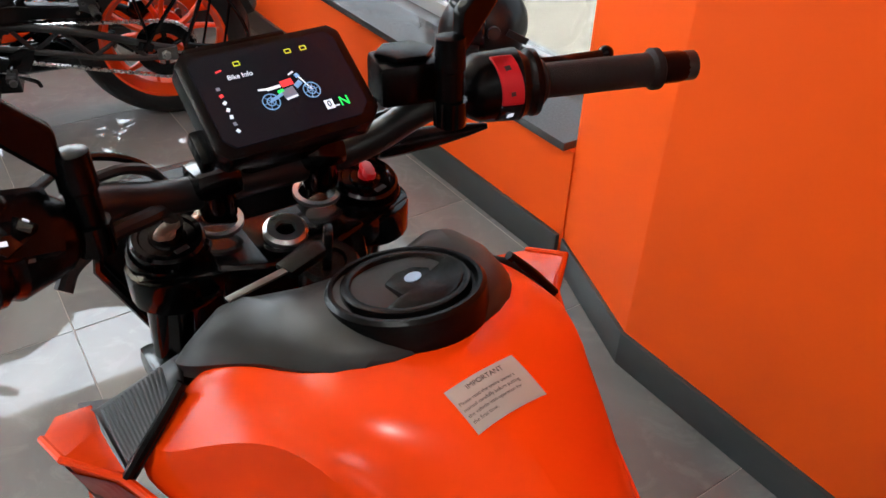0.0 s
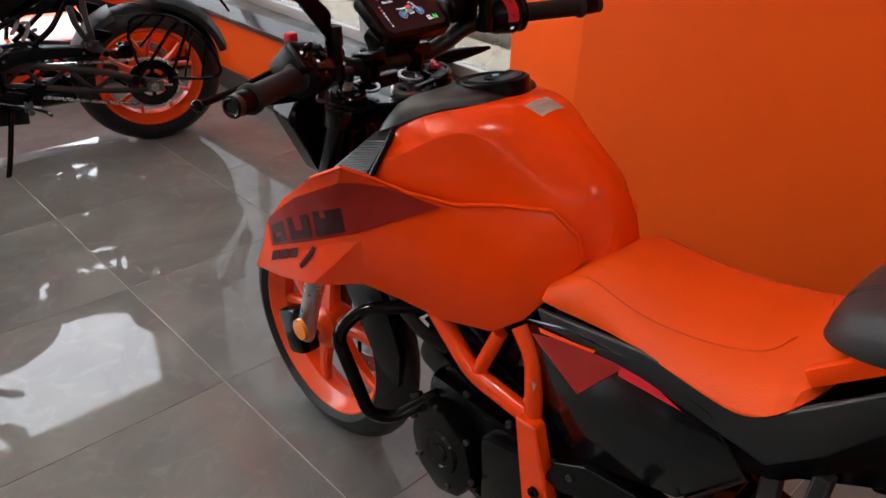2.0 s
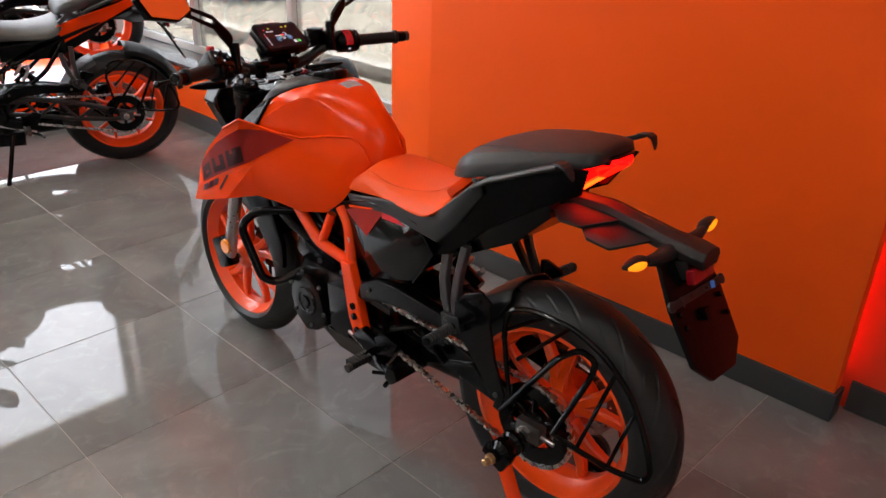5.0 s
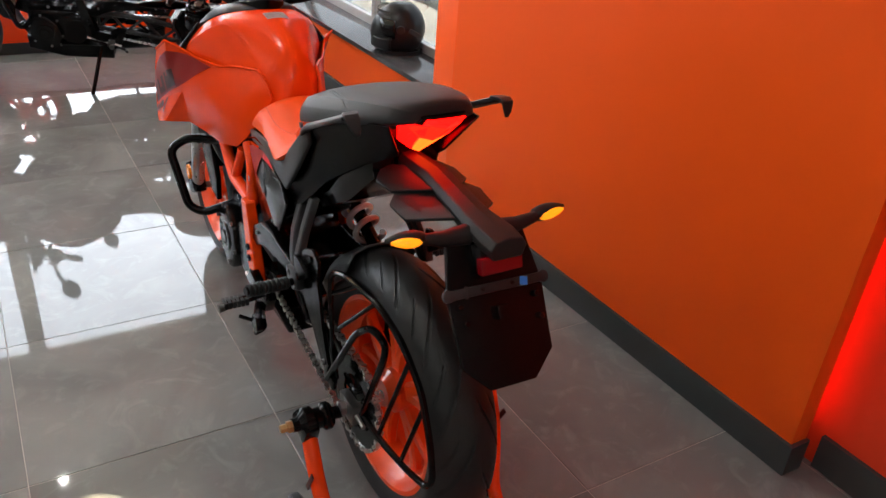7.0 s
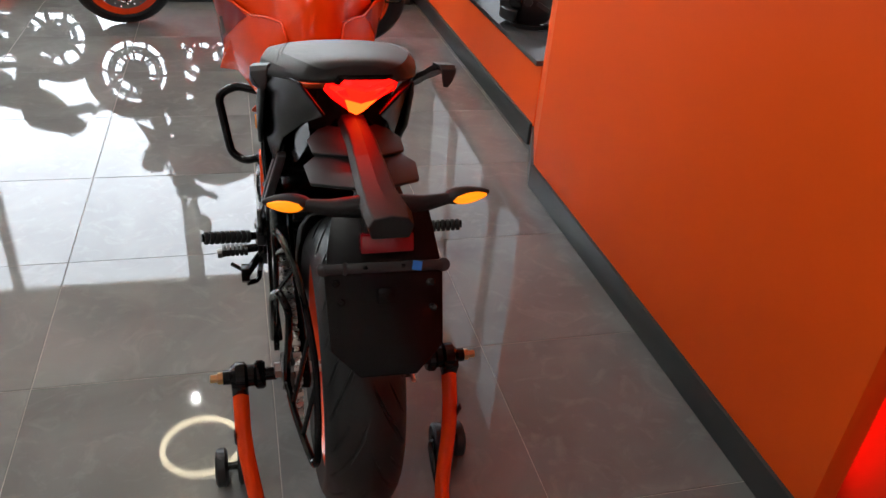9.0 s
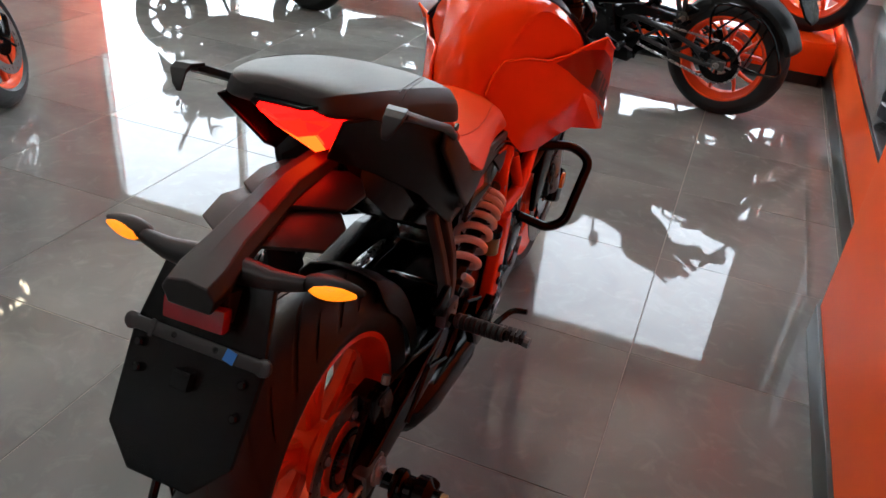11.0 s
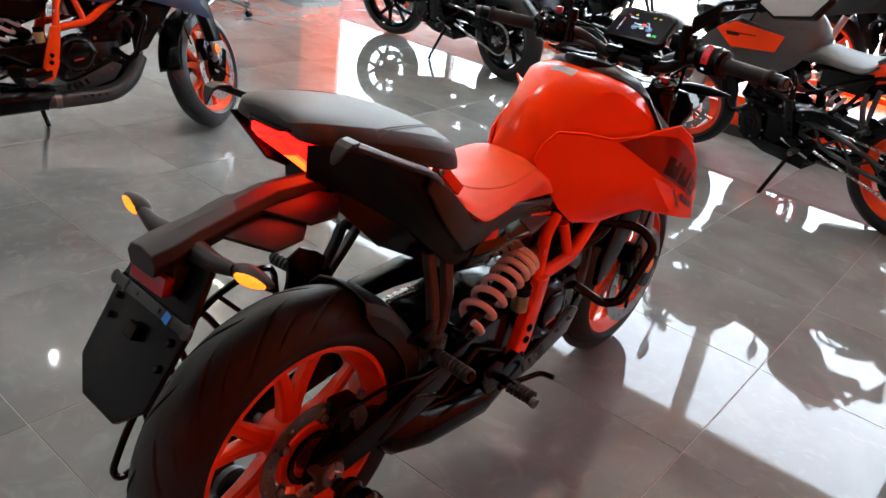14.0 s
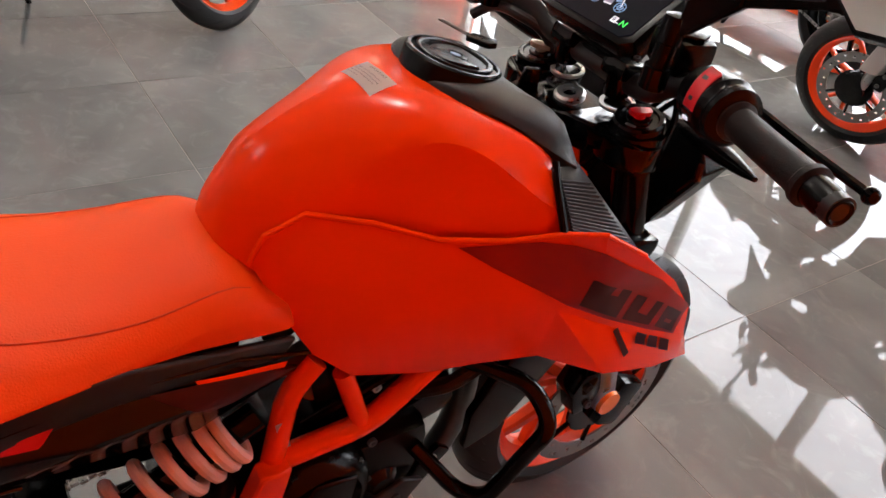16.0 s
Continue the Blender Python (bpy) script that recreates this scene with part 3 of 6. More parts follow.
def tyre_mesh(c, radius, width, rim_r, grooves, seg):
    """A tyre with a rounded crown and cut tread grooves."""
    prof = []
    n = 26
    for i in range(n + 1):
        s = -1 + 2 * i / n
        k = s * 1.25
        a = math.sin(k) / math.sin(1.25)
        crown = (math.cos(k) - math.cos(1.25)) / (1 - math.cos(1.25))
        prof.append((a * width / 2, radius - 0.062 * (1 - crown) ** 1.0, s))
    bm = bmesh.new()
    cols = []
    # the columns slant with the grooves, so that every cut has clean edges
    for i in range(seg):
        col = []
        for j, (a, r, s) in enumerate(prof):
            lean = (1.35 * min(abs(s), 0.8) ** 0.8) / grooves if grooves else 0.0
            th = 2 * math.pi * (i / seg - lean)
            if grooves and 0.07 < abs(s) < 0.80:
                k = i * grooves * 20 // seg % 20
                side = 0 if s > 0 else 10
                k = (k + side) % 20
                if (k < 2 and 0.10 < abs(s) < 0.76) or (k == 10 and 0.42 < abs(s) < 0.72):
                    r -= 0.005
            col.append(bm.verts.new((c.x + a, c.y + r * math.sin(th), c.z + r * math.cos(th))))
        th0 = 2 * math.pi * (i / seg - ((1.35 * 0.8 ** 0.8) / grooves if grooves else 0.0))
        col.append(bm.verts.new((c.x + width * 0.36, c.y + rim_r * math.sin(th0), c.z + rim_r * math.cos(th0))))
        col.insert(0, bm.verts.new((c.x - width * 0.36, c.y + rim_r * math.sin(th0), c.z + rim_r * math.cos(th0))))
        cols.append(col)
    for i in range(seg):
        a, b = cols[i], cols[(i + 1) % seg]
        for j in range(len(a) - 1):
            bm.faces.new((a[j], a[j + 1], b[j + 1], b[j]))
    return bm


def ring_plate(c, x, r0, r1, thick, seg, holes=0, bm=None):
    """A flat ring with drilled holes, built as a grid with cells left out."""
    bm = bm or bmesh.new()
    rows = 5
    v = {}
    for i in range(seg):
        th = 2 * math.pi * i / seg
        for j in range(rows + 1):
            r = r0 + (r1 - r0) * j / rows
            for k, dx in enumerate((-thick / 2, thick / 2)):
                v[i, j, k] = bm.verts.new((c.x + x + dx, c.y + r * math.sin(th), c.z + r * math.cos(th)))
    def solid(i, j):
        if not 0 <= j < rows:
            return False
        if not holes:
            return True
        return not ((i % 4 == 0 and j == 1 + (i // 4) % 3))
    for i in range(seg):
        n = (i + 1) % seg
        for j in range(rows):
            if not solid(i, j):
                continue
            bm.faces.new((v[i, j, 0], v[n, j, 0], v[n, j + 1, 0], v[i, j + 1, 0]))
            bm.faces.new((v[i, j, 1], v[i, j + 1, 1], v[n, j + 1, 1], v[n, j, 1]))
            for (a, b, ii, jj) in (((i, j), (n, j), i, j - 1), ((i, j + 1), (n, j + 1), i, j + 1), ((i, j), (i, j + 1), (i - 1) % seg, j), ((n, j), (n, j + 1), n, j)):
                if not solid(ii, jj):
                    bm.faces.new((v[a[0], a[1], 0], v[b[0], b[1], 0], v[b[0], b[1], 1], v[a[0], a[1], 1]))
    return bm


def wheel(bike, c, radius, width, rim_mat, front, name, detail, spokes=5, side=1, slim=1.0):
    w = part(name, tyre_mesh(c, radius, width, 0.212, 13 if detail else 0, 520 if detail else 72), M["rubber"], bike, "black road tyre with cut tread grooves", smooth_angle=50)
    hw = width * 0.40
    rim = lathe([(-hw, 0.228), (-hw, 0.214), (-hw * 0.55, 0.203), (-hw * 0.3, 0.19), (hw * 0.3, 0.19), (hw * 0.55, 0.203), (hw, 0.214), (hw, 0.228),
                 (hw * 0.8, 0.222), (hw * 0.5, 0.21), (-hw * 0.5, 0.21), (-hw * 0.8, 0.222)], c, seg=64, closed=True)
    part("rim", rim, rim_mat, w, "orange painted alloy rim")
    for i in range(spokes):
        for s in (-1, 1):
            th = 2 * math.pi * (i + 0.1) / spokes
            sec = []
            for k in range(5):
                u = k / 4
                r = 0.045 + 0.153 * u
                a = th + s * (0.10 + 0.20 * u ** 1.4)
                ww, dd = (0.017 - 0.005 * u) * slim, 0.030 - 0.012 * u
                rad = V(0, math.sin(a), math.cos(a))
                tan = V(0, math.cos(a), -math.sin(a))
                sec.append([c + rad * r + tan * p * ww + V(q * dd * 0.6, 0, 0) for p, q in ((-0.6, -1), (0.6, -1), (1, -0.6), (1, 0.6), (0.6, 1), (-0.6, 1), (-1, 0.6), (-1, -0.6))])
            part("spoke", loft(sec), rim_mat, w)
    part("hub", lathe([(-0.05, 0.0), (-0.05, 0.03), (-0.03, 0.05), (0.03, 0.05), (0.05, 0.03), (0.05, 0.0)], c, seg=24), rim_mat, w)
    dx = 0.075 * side if front else 0.075
    disc = part("brake_disc", ring_plate(c, dx, 0.118 if front else 0.083, 0.16 if front else 0.115, 0.004, 96, 1), M["disc"], w, "drilled steel brake disc")
    if front:
        part("disc_carrier", ring_plate(c, dx, 0.03, 0.082, 0.005, 24), M["black_metal"], w)
        for k in range(6):
            f = 2 * math.pi * k / 6
            d = V(0, math.sin(f), math.cos(f))
            part("carrier_arm", rod(c + V(dx, 0, 0) + d * 0.078, c + V(dx, 0, 0) + d * 0.122, 0.0055, 8), M["black_metal"], w)
    else:
        part("hub_flange", lathe([(dx - .03, .03), (dx - .03, .075), (dx - .012, .074), (dx - .004, .066), (dx - .004, .03)], c, seg=32), rim_mat, w, "orange hub flange")
        for k in range(5):
            f = 2 * math.pi * (k + 0.3) / 5
            q = c + V(dx, math.sin(f) * .082, math.cos(f) * .082)
            tab = part("disc_tab", rod(q - V(.004, 0, 0), q + V(.003, 0, 0), .013, 14), M["dark_steel"], w)
            part("disc_bolt", lathe([(0, 0), (0, .0075), (.005, .0075), (.005, .0045), (.002, .004), (.002, 0)], q + V(.003, 0, 0), (1, 0, 0), 12), M["steel"], tab)
    return w


def tank_bm():
    rows = [
        (0.985, [(0, .955), (.06, .955), (.115, .95), (.150, .935), (.168, .912), (.185, .885), (.185, .862), (.12, .79)]),
        (0.952, [(0, .983), (.07, .983), (.136, .964), (.196, .894), (.199, .887), (.199, .880), (.192, .862), (.12, .78)]),
        (0.90, [(0, 1.003), (.065, 1.0), (.113, .985), (.157, .941), (.163, .912), (.174, .884), (.170, .86), (.12, .78)]),
        (0.85, [(0, 1.010), (.055, 1.006), (.092, .998), (.123, .977), (.133, .926), (.147, .883), (.144, .858), (.115, .77)]),
        (0.80, [(0, 1.010), (.046, 1.005), (.078, .998), (.102, .978), (.112, .922), (.125, .878), (.122, .852), (.11, .77)]),
        (0.75, [(0, 1.0), (.040, .989), (.067, .972), (.089, .944), (.094, .897), (.098, .865), (.095, .838), (.09, .76)]),
        (0.70, [(0, .981), (.036, .965), (.061, .938), (.080, .903), (.086, .868), (.083, .845), (.078, .82), (.075, .75)]),
        (0.655, [(0, .953), (.034, .937), (.054, .909), (.067, .876), (.071, .845), (.068, .825), (.066, .80), (.065, .74)]),
        (0.625, [(0, .915), (.026, .900), (.038, .874), (.046, .845), (.050, .82), (.050, .80), (.049, .782), (.047, .74)]),
        (0.600, [(0, .87), (.026, .86), (.038, .842), (.048, .82), (.050, .80), (.050, .785), (.048, .77), (.045, .73)]),
    ]
    secs = []
    for y, half in rows:
        right = [V(x, y, z) for x, z in half]
        left = [V(-x, y, z) for x, z in half[:0:-1]]
        secs.append(right + left)
    bm = loft(secs)
    lay = bm.edges.layers.float.new("crease_edge")
    bm.verts.ensure_lookup_table()
    n = 15
    for r in range(len(rows) - 1):
        k = (0.6, 0.95, 0.9, 0.6, 0.3, 0.1, 0, 0, 0)[r]
        for c in (3, n - 3):
            e = bm.edges.get((bm.verts[r * n + c], bm.verts[(r + 1) * n + c]))
            if e:
                e[lay] = k
    # upright crease behind the knee hollow
    for c in (1, 2, 3, 4, 5, 9, 10, 11, 12, 13):
        e = bm.edges.get((bm.verts[7 * n + c], bm.verts[7 * n + c + 1]))
        if e:
            e[lay] = 0.5
    return bm


def shroud(side):
    """One side panel with its front wing, as a folded sheet."""
    P = {
        "a": (.224, 1.238, .698), "b": (.214, 1.312, .565), "c": (.236, 1.19, .606), "d": (.241, 1.07, .647), "f0": (.224, 1.255, .646),
        "e": (.190, .985, .668), "f": (.168, .91, .664), "g": (.142, .84, .650), "h": (.130, .738, .676),
        "i": (.116, .69, .718), "j": (.094, .662, .765), "k": (.064, .632, .832), "l": (.070, .645, .868), "m": (.078, .687, .892),
        "n": (.110, .75, .887), "o": (.146, .815, .874), "p": (.178, .885, .877), "q": (.207, .945, .892), "r": (.240, .972, .907), "s": (.250, 1.04, .868), "t": (.238, 1.15, .785), "n1": (.207, 1.04, .858), "n2": (.205, 1.125, .806),
        "u": (.204, .975, .765), "v": (.221, 1.06, .725), "w": (.225, 1.15, .672), "x": (.176, .87, .76), "y": (.130, .745, .78), "z": (.225, 1.02, .80),
    }
    F = ["a f0 w", "f0 b c w", "c d v w", "d e u", "d u v", "e f x u", "f g x", "g h y x", "h i y", "i j y", "j k y", "k l y", "l m n y", "n o x y", "o p x", "p q u x",
         "q r z u", "r s z", "s t w z", "z w v u", "t a w", "q n1 s r", "n1 n2 t s"]
    bm = patch({k: (q[0] * side, q[1], q[2]) for k, q in P.items()}, F)
    if side < 0:
        bmesh.ops.reverse_faces(bm, faces=bm.faces)
    bmesh.ops.triangulate(bm, faces=bm.faces)
    return bm


def wing_decals(s, panel):
    """Dark blocks in place of lettering, laid on the wing."""
    src = shroud(s)
    tree = BVHTree.FromBMesh(src)
    src.free()
    def decal(quad, m, nm="decal", lift=0.0022, nu=8, nv=4):
        bm = bmesh.new()
        grid = {}
        a, b_, c, d = [Vector(p) for p in quad]
        for i in range(nu + 1):
            for j in range(nv + 1):
                u, v = i / nu, j / nv
                p = a.lerp(b_, u).lerp(d.lerp(c, u), v)
                hit = tree.ray_cast(V(s * 0.5, p.x, p.y), V(-s, 0, 0))
                if hit[0] is None:
                    hit = tree.find_nearest(V(s * 0.24, p.x, p.y))
                grid[i, j] = bm.verts.new(hit[0] + V(s * lift, 0, 0))
        for i in range(nu):
            for j in range(nv):
                bm.faces.new((grid[i, j], grid[i + 1, j], grid[i + 1, j + 1], grid[i, j + 1]))
        part(nm, bm, M[m], panel)
    decal([(1.226, .712), (1.11, .803), (1.09, .722), (1.222, .655)], "maroon", nu=12, nv=8)
    decal([(1.11, .803), (.985, .875), (.985, .775), (1.09, .722)], "maroon", nu=12, nv=8)
    decal([(.985, .875), (.92, .880), (.835, .866), (.985, .775)], "maroon", nu=12, nv=8)
    for q in ([(1.214, .702), (1.160, .738), (1.158, .696), (1.212, .664)], [(1.146, .748), (1.084, .780), (1.080, .734), (1.142, .704)],
              [(1.070, .790), (1.000, .822), (.998, .776), (1.068, .740)]):
        decal(q, "decal_black", lift=0.0032, nu=10, nv=8)
    for q in ([(1.198, .692), (1.176, .706), (1.174, .700), (1.196, .686)], [(1.128, .760), (1.106, .772), (1.102, .742), (1.124, .730)], [(1.050, .800), (1.036, .806), (1.034, .792), (1.048, .786)]):
        decal(q, "maroon", lift=0.0041, nu=4, nv=4)
    for i in range(3):
        y0, z0 = 1.214 - i * 0.031, .648 + i * 0.0165
        decal([(y0, z0), (y0 - .024, z0 + .0125), (y0 - .022, z0 - .008), (y0 + .003, z0 - .0205)], "decal_black", lift=0.0032, nu=3, nv=2)
    decal([(1.075, .712), (1.083, .716), (1.118, .664), (1.108, .660)], "decal_black", "slot", 0.0032)


def lens_shape(a, b, w, h, bm=None, n=9):
    """A pointed pod from a to b."""
    a, b = Vector(a), Vector(b)
    d = (b - a).normalized()
    s = V(0, 0, 1)
    s = (s - d * s.dot(d)).normalized()
    t = d.cross(s)
    sec = []
    for i in range(n):
        u = i / (n - 1)
        k = math.sin(math.pi * (0.06 + 0.9 * u ** 0.8)) ** 0.7
        sec.append([a + (b - a) * u + s * math.cos(q) * h * k + t * math.sin(q) * w * k for q in (2 * math.pi * j / 12 for j in range(12))])
    return loft(sec, bm=bm)


def motorcycle(name, label, pal, hero=False, group="", steer=0.0):
    bike = thing(name, label, "motorcycle", group)
    P = lambda nm, bm, m, lab="", **k: part(nm, bm, M[m], bike, lab, **k)
    rim = M[pal.get("rim", "rim_orange")]
    # wheels
    rw = wheel(bike, RA, 0.316, 0.152, rim, False, "rear_tyre", hero or pal.get("near"), slim=pal.get("slim", 1.0))
    dside = pal.get("disc", 1)
    fw = wheel(bike, FA, 0.293, 0.112, rim, True, "front_tyre", hero or pal.get("near"), side=dside, slim=pal.get("slim", 1.0))
    # axles
    P("rear_axle", rod((-0.14, 0, 0.36), (0.14, 0, 0.36), 0.012), "steel")
    P("front_axle", rod((-0.1, FA.y, FA.z), (0.1, FA.y, FA.z), 0.011), "dark_steel")
    # fork
    top, foot = V(0, 1.136, 0.952), V(0, FA.y - 0.03, FA.z + 0.02)
    for s in (-1, 1):
        o = V(0.1025 * s, 0, 0)
        mid = top.lerp(foot, 0.56)
        leg = P("fork_tube", rod(top + o, mid + o, 0.028, 20), "black_metal")
        part("slider", rod(mid + o, foot + o, 0.0215, 18), M["steel"], leg, "polished steel fork slider")
        part("fork_foot", box((0.05, 0.07, 0.11), (foot.x + o.x, foot.y + 0.02, foot.z + 0.02), 0.014, (-24, 0, 0)), M["black_metal"], leg)
        cap = part("fork_cap", lathe([(-0.06, 0.037), (-0.012, 0.0385), (-0.006, 0.036), (-0.006, 0.0335), (0.004, 0.0335), (0.007, 0.031), (0.007, 0.026), (0.0045, 0.0245), (0.0045, 0.017), (0.007, 0.0155), (0.007, 0.0)], top + o, (0, -0.23, 0.97), 32), M["black_metal"], leg)
        part("cap_mark", box((0.014, 0.005, 0.0006), top + o + V(0.006, -0.021, 0.0005), 0, (13, 0, 20)), M["grey_paint"], leg)
        part("adjuster_hub", rod(top + o + V(0, 0, 0.004), top + o + V(0, -0.003, 0.012), 0.008, 12), M["red" if s > 0 else "pale_gold"], leg)
        wing_bm = prism([(-0.016, -0.002), (-0.012, -0.0065), (-0.004, -0.005), (0.004, -0.005), (0.012, -0.0065), (0.016, -0.002), (0.016, 0.004), (0.007, 0.006), (0, 0.004), (-0.007, 0.006), (-0.016, 0.004)], 0, 0.007, 0.0015, plane="xy")
        wing_bm.transform(pose(top.x + o.x, top.y - 0.003, top.z + 0.011, 13, 0, 40 if s < 0 else 75))
        part("adjuster", wing_bm, M["red" if s > 0 else "pale_gold"], leg, "red damping adjuster" if s > 0 else "bare metal damping adjuster")
        if s > 0 or hero:
            part("reflector", lathe([(0, 0.0), (0, 0.026), (0.008, 0.024), (0.01, 0.0)], (s * 0.136, 1.282, 0.385), (s, 0, 0), 20), M["amber_off"], leg, "round amber side reflector")
    # yokes
    yoke = prism([(-0.135, 1.14), (-0.14, 1.10), (-0.08, 1.075), (-0.03, 1.068), (0.03, 1.068), (0.08, 1.075), (0.14, 1.10), (0.135, 1.14), (0.1, 1.165), (0.05, 1.14), (-0.05, 1.14), (-0.1, 1.165)], 0.925, 0.952, 0.005, plane="xy")
    ty = P("top_yoke", yoke, "black_metal", "cast black top fork yoke")
    ty.matrix_local = Matrix.Translation((0, 0.011, -0.016))
    for s in (-1, 1):
        part("yoke_lobe", prism([(0.1025 * s + 0.043 * math.cos(k), 1.122 + 0.043 * math.sin(k)) for k in (2 * math.pi * i / 24 for i in range(24))], 0.915, 0.950, 0.004, plane="xy"), M["black_metal"], ty)
        part("yoke_arm", loft([[V(s * x, y0, z0), V(s * x, y1, z0), V(s * x, y1 - 0.008, z1), V(s * x, y0 + 0.008, z1)] for x, y0, y1, z0, z1 in ((0.0, 1.06, 1.15, 0.915, 0.944), (0.035, 1.055, 1.155, 0.915, 0.953), (0.075, 1.07, 1.165, 0.915, 0.955))]), M["black_metal"], ty, bevel=0.004)
        part("clamp_ring", lathe([(0, 0.019), (0, 0.0245), (0.004, 0.0245), (0.004, 0.019)], (0.052 * s, 1.135, 0.965), (0, -0.15, 1), 28, closed=True), M["steel"], ty, "bright metal ring under the bar clamp")
    P("steering_nut", lathe([(0, 0), (0, 0.0215), (0.006, 0.0215), (0.009, 0.018), (0.0085, 0.010), (0.003, 0.009), (0.003, 0)], (0, 1.109, 0.939), (0, -0.23, 0.97), 36), "steel", "bare steel steering head nut")
    P("nut_socket", lathe([(0, 0.0), (0, 0.0095), (0.0015, 0.0095), (0.0015, 0)], (0, 1.1084, 0.9425), (0, -0.23, 0.97), 6), "black_metal", "dark hexagonal socket in the nut")
    P("lower_yoke", box((0.28, 0.09, 0.035), (0, 1.19, 0.755), 0.01, (-14, 0, 0)), "black_metal")
    P("steering_head", rod((0, 1.097, 0.90), (0, 1.155, 0.73), 0.034, 20), "orange_gloss", "orange painted steering head")
    # handlebar
    GL, GR = (V(-0.226, 1.069, 1.027), V(-0.408, 0.974, 1.039)), (V(0.235, 1.083, 1.049), V(0.429, 1.014, 1.055))
    bar = rounded([GL[1], GL[0], (-0.16, 1.105, 1.03), (-0.09, 1.14, 0.99), (0.10, 1.14, 0.988), (0.16, 1.105, 1.04), GR[0], GR[1]], 0.05, 6)
    P("handlebar", tube(bar, 0.0155, 16), "bar_black", "black tapered handlebar")
    for s in (-1, 1):
        bc = P("bar_clamp", lathe([(0, 0.017), (0.012, 0.018), (0.03, 0.0165), (0.034, 0.012), (0.034, 0)], (0.052 * s, 1.136, 0.966), (0, -0.1, 1), 24), "black_metal")
        part("clamp_cap", box((0.042, 0.052, 0.026), (0.052 * s, 1.138, 1.002), 0.008, (-10, 0, 0)), M["black_metal"], bc)
        for k in (-1, 1):
            part("clamp_bolt", lathe([(0, 0), (0, 0.005), (0.004, 0.005), (0.004, 0.0025), (0.001, 0.002), (0.001, 0)], (0.052 * s, 1.138 + 0.017 * k, 1.012), (0, -0.17, 1), 12), M["dark_steel"], bc)
        g0, g1 = GR if s > 0 else GL
        d = (g1 - g0).normalized()
        q = g0 + d * 0.032
        g = P("grip", lathe([(0, 0), (0, 0.022), (0.006, 0.0225), (0.01, 0.0175), (0.122, 0.0175), (0.126, 0.0215), (0.133, 0.0215), (0.136, 0.0175), (0.138, 0)], q, d, 24), "grip", "ribbed black rubber grip")
        part("bar_end", lathe([(0, 0), (0, 0.0165), (0.02, 0.0165), (0.038, 0.0135), (0.04, 0.012), (0.036, 0.006), (0.036, 0)], q + d * 0.136, d, 24), M["plastic"], g)
        sw = P("switch_block", lathe([(-0.078, 0), (-0.078, 0.024), (-0.072, 0.029), (-0.062, 0.034), (-0.022, 0.036), (-0.016, 0.032), (-0.012, 0.032), (-0.008, 0.034), (-0.002, 0.033), (0.002, 0.026), (0.004, 0)], q, d, 28), "plastic", "black plastic handlebar switch block")
        if s > 0:
            def arc(a0, a1, p0, p1, r0=0.0355, r1=0.0385):
                rows = []
                for i in range(9):
                    p = radians(p0 + (p1 - p0) * i / 8)
                    n = V(0, -math.cos(p), math.sin(p))
                    rows.append([q - d * a0 + n * r0, q - d * a1 + n * r0, q - d * a1 + n * r1, q - d * a0 + n * r1])
                return loft(rows)
            part("kill_switch", arc(0.058, 0.036, -8, 72), M["red"], sw, "red engine stop switch", bevel=0.001)
            part("start_button", arc(0.058, 0.036, -42, -10, r1=0.038), M["plastic_gloss"], sw, bevel=0.001)
            for p, w_ in ((48, 0.008), (10, 0.007), (-26, 0.008)):
                n = V(0, -math.cos(radians(p)), math.sin(radians(p)))
                part("symbol", box((w_, 0.0008, w_ * 0.6), q - d * 0.047 + n * 0.0386, 0, (-p, 0, 0)), M["grey_paint" if p > 0 else "icon_white"], sw)
        else:
            hq = q + V(0.012, 0.016, 0.017)
            part("switch_housing", box((0.074, 0.060, 0.062), hq - d * 0.044 + V(-0.027, -0.016, -0.010), 0.012, (38, 14, 10)), M["plastic"], sw)
            pad = part("button_pad", box((0.066, 0.052, 0.014), hq - d * 0.047 + V(-0.025, -0.036, 0.010), 0.005, (38, 14, 10)), M["plastic"], sw)
            for u, v in ((0, 1), (0, -1), (1, 0), (-1, 0)):
                at = hq - d * 0.045 + V(-0.026 + u * 0.016, -0.0405 + v * 0.0112, 0.0168 + v * 0.0088 - u * 0.004)
                bt = part("button", prism([(-0.0125, -0.003), (0, -0.011), (0.0125, -0.003), (0.008, 0.006), (-0.008, 0.006)], -0.003, 0.0035, 0.0015, plane="xy"), M["plastic_gloss"], sw)
                bt.matrix_local = pose(at.x, at.y, at.z, 38, 14, 10 + (0 if v < 0 else 180 if v > 0 else 90 * u))
                part("symbol", box((0.0050, 0.0036, 0.0008), (0, -0.001, 0.0041), 0), M["icon_white"], bt, "lit white symbol")
            for u, v in ((0.012, 0.0), (-0.016, -0.006), (-0.012, -0.02)):
                at = hq - d * 0.045 + V(-0.024 + u, -0.0555, -0.008 + v)
                part("symbol", box((0.005, 0.001, 0.0026), at, 0, (-30, 14, 10)), M["grey_paint"], sw)
            part("flasher_switch", box((0.018, 0.014, 0.016), hq - d * 0.05 + V(-0.03, 0.012, 0.030), 0.003, (0, 0, 12)), M["red"], sw, "red hazard switch")
